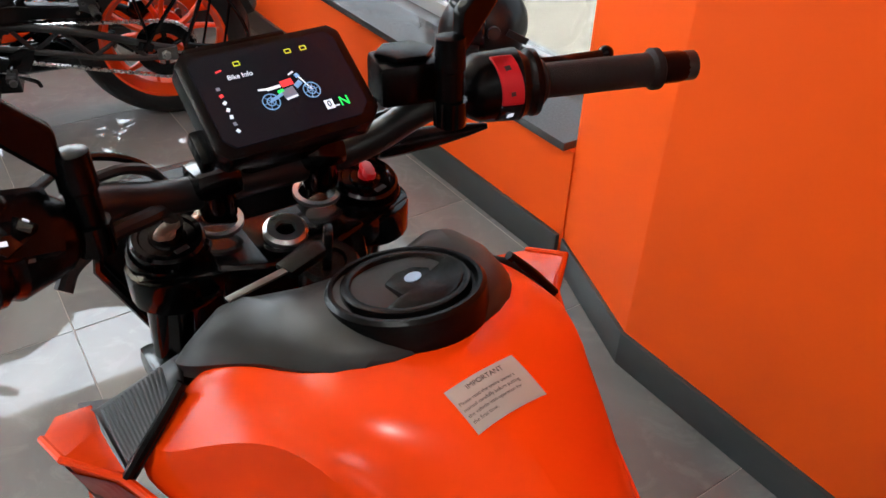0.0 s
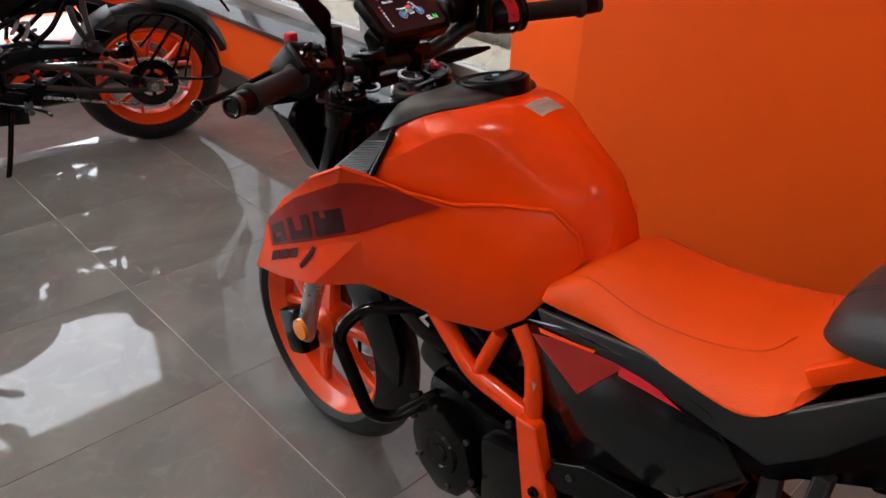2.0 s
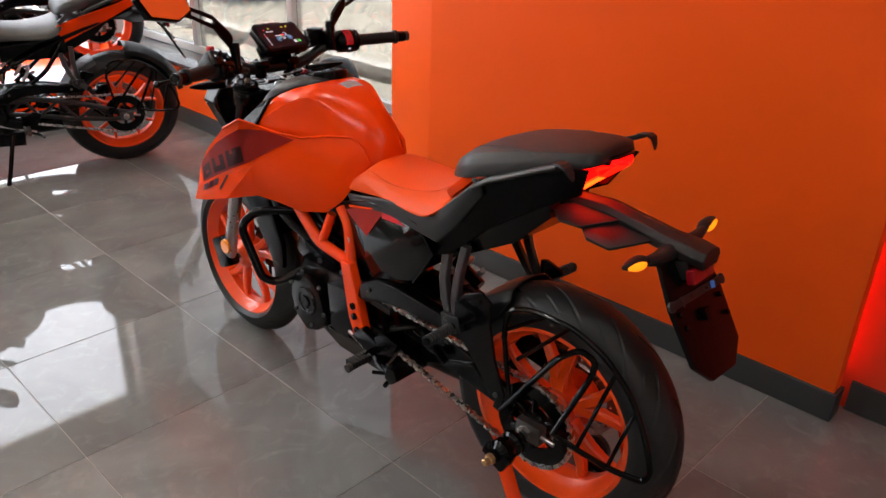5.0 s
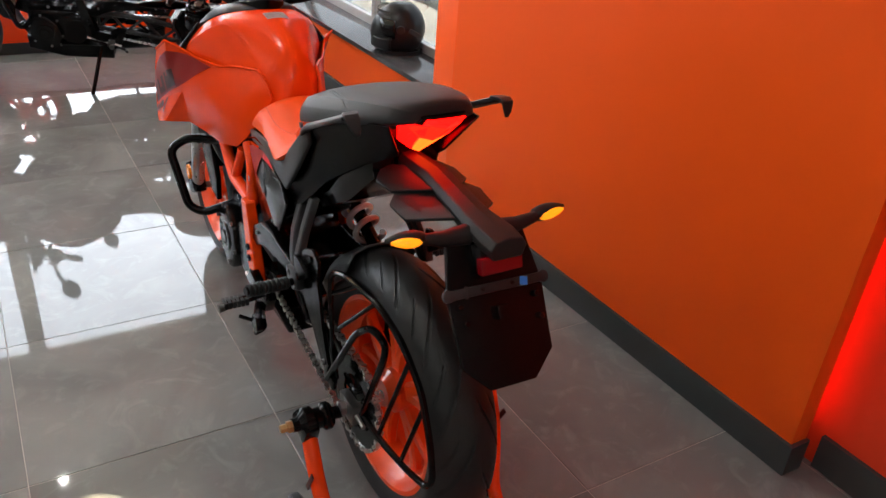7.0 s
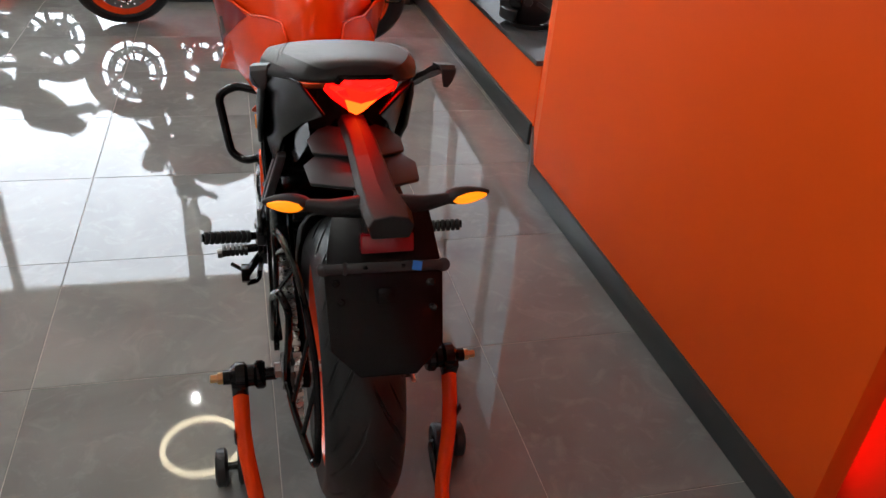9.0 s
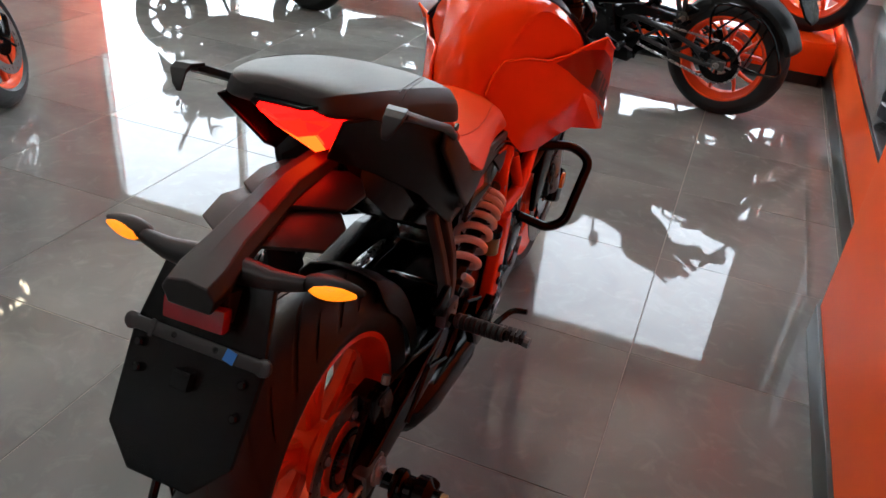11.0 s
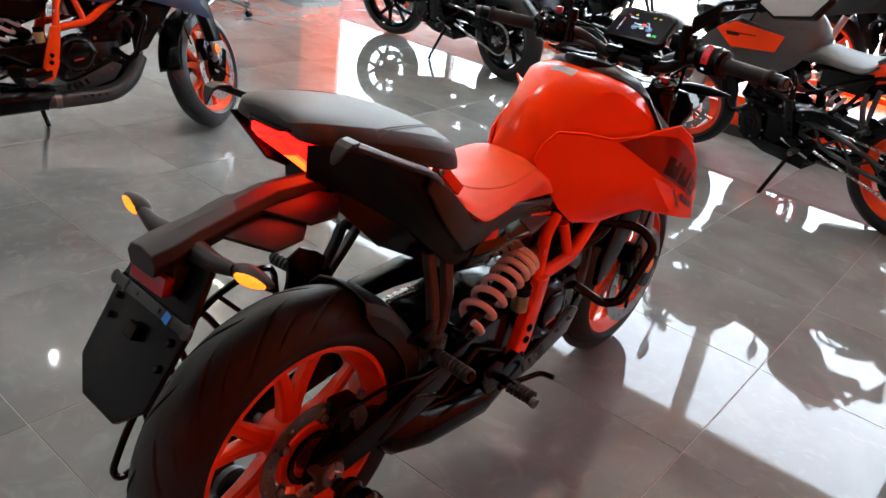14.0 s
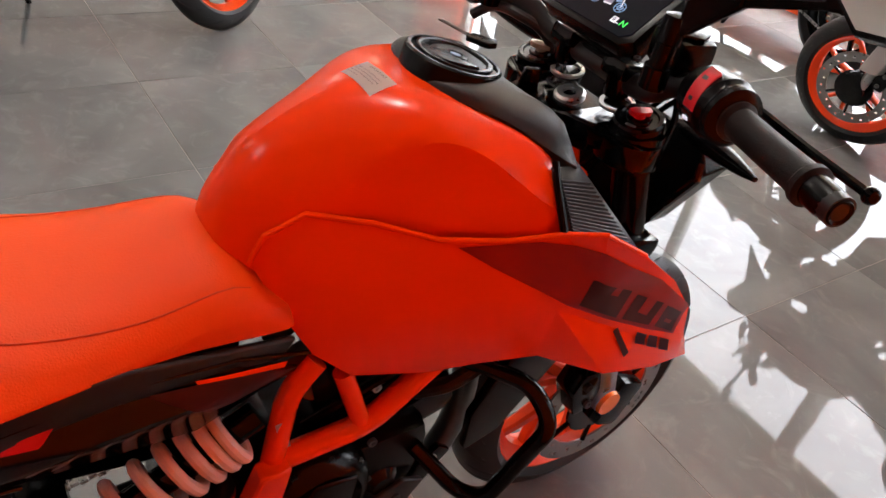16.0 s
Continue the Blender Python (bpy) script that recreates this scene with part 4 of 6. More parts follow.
        if s < 0:
            lev = rounded([q - d * 0.05 + V(0, 0.045, -0.004), q - d * 0.015 + V(0, 0.078, -0.012), q + d * 0.07 + V(0, 0.10, -0.028), q + d * 0.15 + V(0, 0.134, -0.042)], 0.02, 4)
        else:
            lev = rounded([q - d * 0.05 + V(0, 0.045, -0.004), q - d * 0.02 + V(0, 0.065, -0.008), q + d * 0.07 + V(0, 0.075, -0.012), q + d * 0.15 + V(0, 0.095, -0.018)], 0.02, 4)
        lv = P("lever", tube(lev, 0.0055, 8), "black_metal", "black brake lever" if s > 0 else "black clutch lever")
        ball = bmesh.new()
        bmesh.ops.create_uvsphere(ball, u_segments=12, v_segments=8, radius=0.0095)
        bmesh.ops.translate(ball, vec=lev[-1], verts=ball.verts)
        part("lever_ball", ball, M["black_metal"], lv)
        # mirror
        bx, by = (.156, 1.064) if s > 0 else (.168, 1.075)
        drop = 0.0 if s > 0 else 0.03
        o = V(.375, 1.075, 1.225) if s > 0 else V(-.378, 1.050, 1.214)
        inner = o + V(-.072 * s, .02, -.03)
        el = V(bx * s, by + .004, 1.128 - drop)
        mi = P("mirror", lathe([(0, 0), (0, .0125), (.035, .0125), (.037, .0145), (.066, .0135), (.07, 0)], (bx * s, by, 1.052 - drop), (0, .05, 1), 20), "plastic", "black rear-view mirror on an angular slotted stalk")
        def arm_bar(p, q_, h0, h1, t=.0075):
            secs = []
            for u in (0, .5, 1):
                c = p.lerp(q_, u)
                h = h0 + (h1 - h0) * u
                secs.append([c + V(0, dy * t, dz * h) for dy, dz in ((-1, -1), (1, -1), (1, 1), (-1, 1))])
            return loft(secs)
        mid = el.lerp(inner, .45) + V(0, 0, .012)
        part("stalk_root", arm_bar(el + V(.006 * s, 0, -.012), mid, .024, .019), M["plastic"], mi, bevel=.004)
        up = V(0, 0, .012)
        part("stalk_bar", arm_bar(mid + up, inner + up * .8, .0065, .005), M["plastic"], mi, bevel=.002)
        part("stalk_bar", arm_bar(mid - up, inner - up * .8, .0065, .005), M["plastic"], mi, bevel=.002)
        part("stalk_end", arm_bar(mid.lerp(inner, .86), inner + V(.03 * s, 0, .006), .015, .016), M["plastic"], mi, bevel=.003)
        part("mirror_clamp", rod((bx * s, by, 1.035 - drop), (bx * s, by, 1.06 - drop), 0.016, 12), M["black_metal"], mi)
        turn_m = Matrix.Translation(o) @ Euler((radians(-16), radians(-8 * s), radians(-16 * s))).to_matrix().to_4x4() @ Matrix.Diagonal((s, 1, 1, 1))
        hd = prism([(-0.085, -0.02), (-0.07, 0.035), (-0.015, 0.052), (0.07, 0.044), (0.09, 0.0), (0.06, -0.044), (-0.035, -0.05)], -0.008, 0.012, 0.006, plane="xz")
        hd.transform(turn_m)
        part("mirror_housing", hd, M["plastic"], mi)
        gl = prism([(-0.077, -0.018), (-0.063, 0.03), (-0.013, 0.046), (0.065, 0.038), (0.082, 0.0), (0.055, -0.038), (-0.032, -0.044)], -0.0105, -0.0085, 0.0, plane="xz")
        gl.transform(turn_m)
        part("mirror_glass", gl, M["mirror"], mi, "silvered mirror glass")
        # front indicators
        P("front_indicator", lens_shape((0.10 * s, 1.222, 0.94), (0.272 * s, 1.155, 0.964), 0.016, 0.014), "plastic", "black front indicator")
    # brake reservoir
    rs = P("brake_reservoir", box((0.062, 0.05, 0.042), (0.139, 1.118, 1.066), 0.008, (0, 0, -12)), "plastic", "black brake fluid reservoir with a hexagonal lid")
    part("lid", prism([(0.03 * math.cos(k), 0.024 * math.sin(k)) for k in (math.pi / 3 * i for i in range(6))], 0, 0.006, 0.002, plane="xy"), M["plastic"], rs).matrix_local = pose(0.139, 1.118, 1.087, 0, 0, -12)
    # cables
    P("cable", tube(spline([(-.20, 1.075, .975), (-.187, 1.085, .989), (-.157, 1.088, 1.004), (-.124, 1.10, 1.003), (-.10, 1.13, .985), (-.08, 1.17, .93)], 5), 0.0075, 10), "grey_plastic", "thick black cable sheath")
    P("cable", tube(spline([(-.19, 1.09, .996), (-.168, 1.10, 1.007), (-.147, 1.10, 1.013), (-.12, 1.12, 1.008), (-.09, 1.17, .96)], 5), 0.0035, 8), "grey_plastic")
    P("cable", tube(spline([(-.195, 1.10, 1.02), (-.168, 1.12, 1.034), (-.146, 1.125, 1.038), (-.124, 1.13, 1.036), (-.10, 1.15, 1.015), (-.08, 1.18, .97)], 5), 0.005, 8), "grey_plastic")
    for s, z in ((-1, 1.0), (-1, 1.03), (1, 1.0), (1, 1.02)):
        P("cable", tube(spline([(0.2 * s, 1.085, z + 0.03), (0.15 * s, 1.16, z + 0.01), (0.09 * s, 1.2, z - 0.04), (0.05 * s, 1.17, z - 0.12), (0.03 * s, 1.12, z - 0.2)], 5), 0.004, 8), "plastic")
    # display
    dm = pose(.0135, 1.1225, 1.0737, 35, 0, 2.2) @ Matrix.Diagonal((.94, .96, .95, 1))
    ds = P("display", prism([(-.084, -.044), (-.074, -.056), (.07, -.056), (.084, -.042), (.084, .047), (.075, .056), (-.074, .056), (-.084, .045)], -0.014, 0.011, 0.005, plane="xy"), "plastic", "colour display in a black angular housing")
    ds.matrix_local = dm
    part("housing_lip", box((0.10, 0.007, 0.026), (-0.02, 0.057, -0.003), 0.003), M["plastic"], ds)
    part("side_knuckle", box((0.014, 0.034, 0.02), (-0.086, -0.028, -0.014), 0.004), M["plastic"], ds)
    part("display_glass", prism([(-.073, -.036), (-.064, -.046), (.062, -.046), (.073, -.035), (.073, .040), (.066, .047), (-.066, .047), (-.073, .040)], 0.0105, 0.0125, 0, plane="xy"), M["screen"], ds, "dark display showing a small motorcycle picture")
    if hero:
        def icon(w, h, x, y, m, rot=0):
            part("icon", box((w, h, 0.0006), (x, y, 0.0129), 0, (0, 0, rot)), M[m], ds)
        text("Bike Info", 0.0068, pose(-0.044, 0.0185, 0.0128), M["icon_white"], ds)
        text("N", 0.0135, pose(0.046, -0.033, 0.0128), M["icon_green"], ds)
        icon(0.0085, 0.0095, 0.0355, -0.0285, "icon_white")
        icon(0.0045, 0.0012, 0.0425, -0.0315, "icon_white")
        text("0", 0.0085, pose(0.0332, -0.0312, 0.0133), M["screen"], ds)
        for k, mm in enumerate(("icon_dim", "icon_red", "icon_white", "icon_white", "icon_white", "icon_dim", "icon_white")):
            icon(0.0036, 0.003, -0.0565, 0.012 - k * 0.0072, mm, 20 * k)
        icon(0.006, 0.0016, -0.049, 0.029, "icon_red", 10)
        for x, y in ((-0.030, 0.033), (0.022, 0.0345), (0.038, 0.0345)):
            for dx, dy, w_, h_ in ((0, 0.002, 0.005, 0.0008), (0, -0.002, 0.006, 0.0008), (-0.0028, 0, 0.0008, 0.004), (0.0028, 0, 0.0008, 0.004)):
                icon(w_, h_, x + dx, y + dy, "icon_yellow")
        for cx, cy in ((-0.016, -0.012), (0.026, -0.010)):
            for r_ in (0.0085, 0.0045):
                part("icon", ring_plate(V(0, 0, 0), 0, r_ - 0.001, r_, 0.0006, 24), M["icon_blue"], ds).matrix_local = pose(cx, cy, 0.0129, 0, 90, 0)
            for k in range(3):
                icon(0.016, 0.0005, cx, cy, "icon_blue", 60 * k + 10)
        for w_, h_, x, y, mm, r_ in ((0.014, 0.003, -0.009, -0.009, "icon_blue", 18), (0.013, 0.009, 0.004, -0.007, "icon_dim", 8), (0.012, 0.0065, 0.006, 0.003, "icon_red", 6), (0.014, 0.003, -0.008, 0.001, "icon_white", 4), (0.01, 0.0018, -0.018, 0.0015, "icon_white", -8),
                                     (0.0014, 0.022, 0.0225, 0.0, "icon_white", 24), (0.008, 0.005, 0.016, -0.001, "icon_blue", 30), (0.006, 0.0016, 0.014, 0.0115, "icon_white", 20), (0.004, 0.004, 0.0185, 0.008, "icon_blue", 20), (0.012, 0.002, 0.005, -0.0125, "icon_white", 8), (0.006, 0.003, -0.003, -0.004, "icon_green", 10)):
            icon(w_, h_, x, y, mm, r_)
    P("display_bracket", box((0.075, 0.06, 0.06), (0.010, 1.15, 1.022), 0.01, (-40, 0, 0)), "plastic")
    # headlamp
    mask = ((-1, 0.55), (-0.8, 1), (0.8, 1), (1, 0.55), (0.66, -0.85), (0.35, -1), (-0.35, -1), (-0.66, -0.85))
    hl = P("headlamp", loft([[(x * w, y + 0.02 * z, 0.835 + z * hh) for x, z in mask] for y, w, hh in ((1.222, 0.10, 0.06), (1.235, 0.156, 0.084), (1.30, 0.150, 0.084), (1.345, 0.10, 0.066))]), "plastic", "black angular headlamp mask", bevel=0.004, smooth_angle=20)
    part("lamp_lens", loft([[(x * w, y + 0.02 * z, 0.835 + z * hh) for x, z in mask] for y, w, hh in ((1.346, 0.096, 0.062), (1.36, 0.07, 0.045))]), M["clear"], hl, "clear headlamp lens")
    for s in (-1, 1):
        part("side_rim", tube([(s * .150, 1.236, .900), (s * .156, 1.232, .878), (s * .104, 1.212, .765), (s * .06, 1.21, .752)], .006, 8), M["plastic_gloss"], hl)
    # tank
    tank = P("fuel_tank", tank_bm(), pal["tank"], pal.get("tank_label", "satin orange fuel tank"), subsurf=2)
    # tank cover, black top piece
    cover = loft([[V(f * w, y, z) for f, z in zip((-1, -0.8, -0.6, -0.35, 0, 0.35, 0.6, 0.8, 1), (e, d, c_, b_, a_, b_, c_, d, e))] + [V(w, y, e - 0.03), V(-w, y, e - 0.03)] for y, w, a_, b_, c_, d, e in (
        (0.836, 0.02, 1.006, 1.006, 1.006, 1.005, 1.004), (0.846, 0.06, 1.013, 1.013, 1.013, 1.012, 1.006), (0.875, 0.094, 1.018, 1.018, 1.017, 1.012, 1.0), (0.91, 0.110, 1.018, 1.017, 1.013, 1.005, 0.988),
        (0.94, 0.126, 1.012, 1.010, 1.005, 0.992, 0.968), (0.965, 0.143, 0.985, 0.99, 1.0, 0.978, 0.953), (0.985, 0.150, 0.955, 0.962, 0.995, 0.966, 0.942), (1.0, 0.150, 0.925, 0.93, 0.988, 0.956, 0.934), (1.016, 0.142, 0.90, 0.91, 0.968, 0.942, 0.926))])
    cv = P("tank_cover", cover, "grey_plastic", "matt black plastic cover round the filler", subsurf=1)
    cap = part("filler_cap", lathe([(-0.03, 0.062), (0.006, 0.059), (0.0085, 0.056), (0.0085, 0.053), (0.003, 0.051), (0.003, 0.0485), (0.0095, 0.047), (0.0105, 0.044), (0.0095, 0.0405), (0.003, 0.036), (0.002, 0.025), (0.002, 0)], (0.005, 0.896, 1.011), (0, 0.20, 1), 56), M["plastic"], cv, "round black filler cap")
    cm = pose(0.005, 0.896, 1.011, -11.3, 0, 20)
    part("cap_step", prism([(0.0425 * math.cos(radians(k)), 0.0425 * math.sin(radians(k))) for k in range(198, 358, 10)], 0.001, 0.0102, 0.0012, plane="xy"), M["plastic"], cv).matrix_local = cm
    part("cap_flap", prism([(-0.017, -0.013), (-0.006, -0.016), (0.014, -0.013), (0.021, -0.007), (0.017, 0.005), (0.004, 0.012), (-0.012, 0.009)], 0.001, 0.0106, 0.002, plane="xy"), M["plastic"], cv).matrix_local = cm
    part("cap_badge", prism([(0.0068 * math.cos(k), 0.0058 * math.sin(k)) for k in (math.pi / 8 * i for i in range(16))], 0.0104, 0.0114, 0, plane="xy"), M["pale_blue"], cv, "small pale blue badge").matrix_local = cm @ pose(0.004, -0.005, 0)
    for s in (-1, 1):
        A, B, C, D = V(.138 * s, 1.012, .928), V(.154 * s, .950, .948), V(.202 * s, .944, .890), V(.206 * s, 1.088, .832)
        side = patch({"a": A, "b": B, "c": C, "d": D, "e": (.08 * s, 1.06, .90), "f": (.15 * s, 1.10, .82), "g": (.215 * s, 1.19, .755), "h": (.17 * s, 1.19, .74)},
                     ["a b c d", "a d f e", "d g h f"])
        part("cover_wing", side, M["grey_plastic"], cv, "black ribbed plastic filler between tank and wing", solid=0.004)
        part("trim_strip", tube(spline([V(.150 * s, .955, .951), B.lerp(C, .35) + V(.001 * s, 0, .002), B.lerp(C, .7) + V(.002 * s, 0, .002), C + V(0.002 * s, 0, 0.002)], 4), 0.0045, 8), M["plastic"], cv, "black seal strip along the tank")
        for k in range(15):
            u = 0.2 + k * 0.052
            part("rib", rod(B.lerp(C, u).lerp(A.lerp(D, u), 0.12), B.lerp(C, u).lerp(A.lerp(D, u), 0.92), 0.0019, 6), M["grey_plastic"], cv)
        # wing and side panel
        sh = P("side_panel", shroud(s), pal["panel"], pal.get("panel_label", "satin orange side panel with a folded front wing"), solid=0.005, bevel=0.0025, smooth_angle=17)
        edge = [(.064, .632, .832), (.070, .645, .868), (.078, .687, .892), (.110, .75, .887), (.146, .815, .874), (.178, .885, .877), (.207, .945, .892), (.240, .972, .907), (.250, 1.04, .868)]
        part("panel_lip", tube([(s * x, y, z) for x, y, z in edge], 0.0034, 8), M[pal["panel"]], sh)
        if hero:
            wing_decals(s, sh)
        if pal.get("flash"):
            part("decal", patch({"a": (.252 * s, 1.10, .825), "b": (.246 * s, 1.02, .885), "c": (.19 * s, .74, .868), "d": (.176 * s, .78, .775), "e": (.236 * s, 1.0, .75)}, ["a b c d e"]), M[pal["flash"]], sh, "orange flash on the side panel")
            part("mark", patch({"a": (.250 * s, 1.04, .825), "b": (.218 * s, .88, .838), "c": (.212 * s, .88, .822), "d": (.247 * s, 1.03, .807)}, ["a b c d"]), M["decal_black"], sh)
        if pal.get("fork_cover"):
            P("fork_cover", loft([[V(s * (.128 + dx), y + dy, z) for dx, dy in ((-.02, -.045), (.016, -.03), (.02, 0), (.014, .045), (-.02, .05))] for y, z in ((1.235, .66), (1.25, .58), (1.275, .50), (1.30, .42))]), pal["fork_cover"], pal.get("fork_cover_label", "silver plastic fork cover"), bevel=0.004)
    # sticker
    if hero:
        bpy.context.view_layer.update()
        tank_tree = BVHTree.FromObject(tank, bpy.context.evaluated_depsgraph_get())
        sm = pose(0.005, 0.787, 1.0105, 17, 0, 5)
        gb_ = bmesh.new()
        bmesh.ops.create_grid(gb_, x_segments=10, y_segments=6, size=1)
        bmesh.ops.scale(gb_, vec=(0.029, 0.018, 1), verts=gb_.verts)
        gb_.transform(sm)
        stk = drape(P("warning_sticker", gb_, "paper", "grey paper notice stuck on the tank"), tank_tree, 0.0007)
        drape(text("IMPORTANT", 0.0055, sm @ pose(0, 0.0105, 0), M["ink"], stk, align="CENTER", depth=0), tank_tree, 0.0013, sm @ pose(0, 0.0105, 0))
        for k, wds in enumerate(("Please read the entire owner's", "manual carefully before putting", "the vehicle into operation for", "the first time.")):
            drape(text(wds, 0.0037, sm @ pose(-0.027, 0.003 - k * 0.0048, 0), M["ink"], stk, depth=0), tank_tree, 0.0013, sm @ pose(-0.027, 0.003 - k * 0.0048, 0))
    # ignition lock and key
    P("ignition_lock", lathe([(-0.05, 0), (-0.05, 0.027), (0.0, 0.027), (0.004, 0.024), (0.004, 0.015), (0.001, 0.013), (0.001, 0)], (0.004, 1.022, 0.958), (0, -0.2, 1), 32), "plastic", "black ignition lock")
    if hero:
        ky = P("key", prism([(-0.012, -0.004), (0.012, -0.006), (0.014, 0.012), (0.010, 0.034), (-0.008, 0.034), (-0.013, 0.014)], -0.004, 0.004, 0.003, plane="xz"), "plastic", "ignition key with a black head and a spare blade")
        km = pose(0.002, 1.024, 0.958, 6, 0, 65)
        ky.matrix_local = km
        part("spare_head", prism([(-0.02, -0.009), (0.016, -0.011), (0.022, 0), (0.016, 0.011), (-0.02, 0.009)], -0.004, 0.004, 0.003, plane="xy"), M["plastic"], ky).matrix_local = km.inverted() @ pose(-0.041, 0.972, 1.0105, 0, -4, 20)
        part("blade", box((0.05, 0.0065, 0.002), (0, 0, 0), 0.0005), M["dark_steel"], ky, "bare steel key blade").matrix_local = km.inverted() @ pose(-0.084, 0.957, 1.0125, 0, 0, 12)
    # seats
    def seat(rows, material, lab, nm, crease=0.5):
        secs = []
        for y, hw, zt, zb, drop in rows:
            half = [(0, zt), (hw * 0.55, zt - drop * 0.25), (hw * 0.88, zt - drop), (hw, zt - drop - 0.02), (hw, zb + 0.008), (hw * 0.93, zb)]
            secs.append([V(x, y, z) for x, z in half] + [V(-x, y, z) for x, z in half[:0:-1]])
        bm = loft(secs)
        lay = bm.edges.layers.float.new("crease_edge")
        bm.verts.ensure_lookup_table()
        for r in range(len(rows) - 1):
            for c in (2, 9, 4, 7):
                e = bm.edges.get((bm.verts[r * 11 + c], bm.verts[(r + 1) * 11 + c]))
                if e:
                    e[lay] = crease
        return P(nm, bm, material, lab, subsurf=2)
    rider = seat([(0.682, 0.102, 0.785, 0.752, 0.008), (0.66, 0.110, 0.80, 0.755, 0.012), (0.615, 0.114, 0.848, 0.762, 0.03), (0.585, 0.116, 0.853, 0.766, 0.032), (0.53, 0.122, 0.846, 0.776, 0.032), (0.46, 0.136, 0.842, 0.782, 0.032), (0.38, 0.153, 0.85, 0.786, 0.03), (0.322, 0.168, 0.864, 0.794, 0.034), (0.282, 0.164, 0.884, 0.828, 0.034), (0.255, 0.10, 0.896, 0.86, 0.02)],
         pal.get("seat", "seat_orange"), pal.get("seat_label", "orange vinyl rider seat with stitched seams"), "rider_seat")
    pillion = seat([(0.302, 0.07, 0.924, 0.896, 0.012), (0.290, 0.108, 0.950, 0.899, 0.018), (0.262, 0.132, 0.976, 0.907, 0.018), (0.215, 0.151, 0.997, 0.922, 0.016), (0.16, 0.146, 1.012, 0.940, 0.015), (0.07, 0.130, 1.030, 0.966, 0.013), (0.0, 0.11, 1.041, 0.986, 0.012), (-0.05, 0.088, 1.047, 1.0, 0.011), (-0.066, 0.065, 1.041, 1.008, 0.01)],
         "seat_black", "black vinyl passenger seat with stitched seams", "passenger_seat", 0.75)
    if hero:
        bpy.context.view_layer.update()
        dg = bpy.context.evaluated_depsgraph_get()
        for ob, mm, pts in ((rider, "seat_seam", [(.086, .625), (.099, .53), (.102, .46), (.099, .39), (.086, .345), (.05, .33)]), (pillion, "seat_black", [(.050, .292), (.064, .255), (.088, .20), (.104, .13), (.114, .06)])):
            tree = BVHTree.FromObject(ob, dg)
            for s in (-1, 1):
                for off in ((0.0,) if mm == "seat_seam" else (0.0, 0.006)):
                    line = []
                    for q in spline([(s * (x + off), y, 0) for x, y in pts], 5):
                        hit = tree.ray_cast(V(q.x, q.y, 2), V(0, 0, -1))
                        if hit[0] is not None:
                            line.append(hit[0] + hit[1] * 0.0002)
                    P("seam", tube(line, 0.0011, 5), mm)
    # tail
    if pal.get("tail"):
        for s in (-1, 1):
            tp = patch({"a": (.125 * s, .36, .80), "b": (.128 * s, .28, .865), "c": (.105 * s, .0, .96), "d": (.07 * s, -.13, 1.005), "e": (.06 * s, -.15, .975), "f": (.10 * s, .02, .89), "g": (.12 * s, .27, .765)}, ["a b g", "b c f g", "c d e f"])
            P("tail_panel", tp, pal["tail"], "orange tail side panel", solid=.006, bevel=.003, smooth_angle=9)
            for pts in ([(.085, .60, .60), (.12, .36, .745), (.125, .28, .79), (.07, -.08, .93)], [(.10, .50, .50), (.118, .36, .63), (.125, .27, .785)], [(.085, .60, .74), (.118, .40, .775), (.122, .28, .80)]):
                P("subframe_tube", tube(rounded([(x * s, y, z) for x, y, z in pts], .03, 4), .011, 10), "black_metal", "black rear subframe tube")
    for s in (() if pal.get("tail") else (-1, 1)):
        tail = patch({"a": (.105 * s, .672, .742), "b": (.128 * s, .49, .785), "c": (.148 * s, .308, .806), "d": (.149 * s, .268, .848), "e": (.145 * s, .16, .945), "f": (.125 * s, .07, .985), "g": (.095 * s, -.06, 1.005), "h": (.05 * s, -.02, .93), "i": (.08 * s, .06, .885), "j": (.112 * s, .17, .81), "k": (.126 * s, .29, .70), "l": (.122 * s, .40, .70), "m": (.115 * s, .33, .86), "n": (.1 * s, .20, .94)},
                     ["a b l", "b c l", "c k l", "c d k", "d j k", "d e j", "e i j", "e f i", "f h i", "f g h"])
        if s < 0:
            bmesh.ops.reverse_faces(tail, faces=tail.faces)
        P("tail_panel", tail, "plastic", "matt black tail side panel", solid=0.006, bevel=0.003, smooth_angle=9)
        bandm = patch({"a": (.112 * s, .672, .748), "b": (.134 * s, .49, .79), "c": (.154 * s, .310, .808), "d": (.157 * s, .268, .85), "e": (.152 * s, .175, .938), "A": (.112 * s, .655, .722), "B": (.137 * s, .47, .752), "C": (.156 * s, .290, .748), "D": (.158 * s, .238, .80), "E": (.150 * s, .165, .90)},
                     ["a b B A", "b c C B", "c d D C", "d e E D"])
        if s < 0:
            bmesh.ops.reverse_faces(bandm, faces=bandm.faces)
        P("tail_band", bandm, "grey_plastic", "black plastic band under the seats", solid=0.010, bevel=0.004, smooth_angle=9)
        lf = s < 0
        pod_p = {"a": (.108, .69, .715), "b": (.118, .60, .748), "B": (.130, .47, .768), "c": (.142, .372, .765), "d": (.146, .31, .705), "e": (.140, .385, .605 if lf else .69), "f": (.124, .55, .54 if lf else .662), "g": (.110, .635, .57 if lf else .68), "h": (.104, .69, .655 if lf else .69), "m": (.150, .45, .69 if lf else .722), "n": (.128, .60, .66 if lf else .705)}
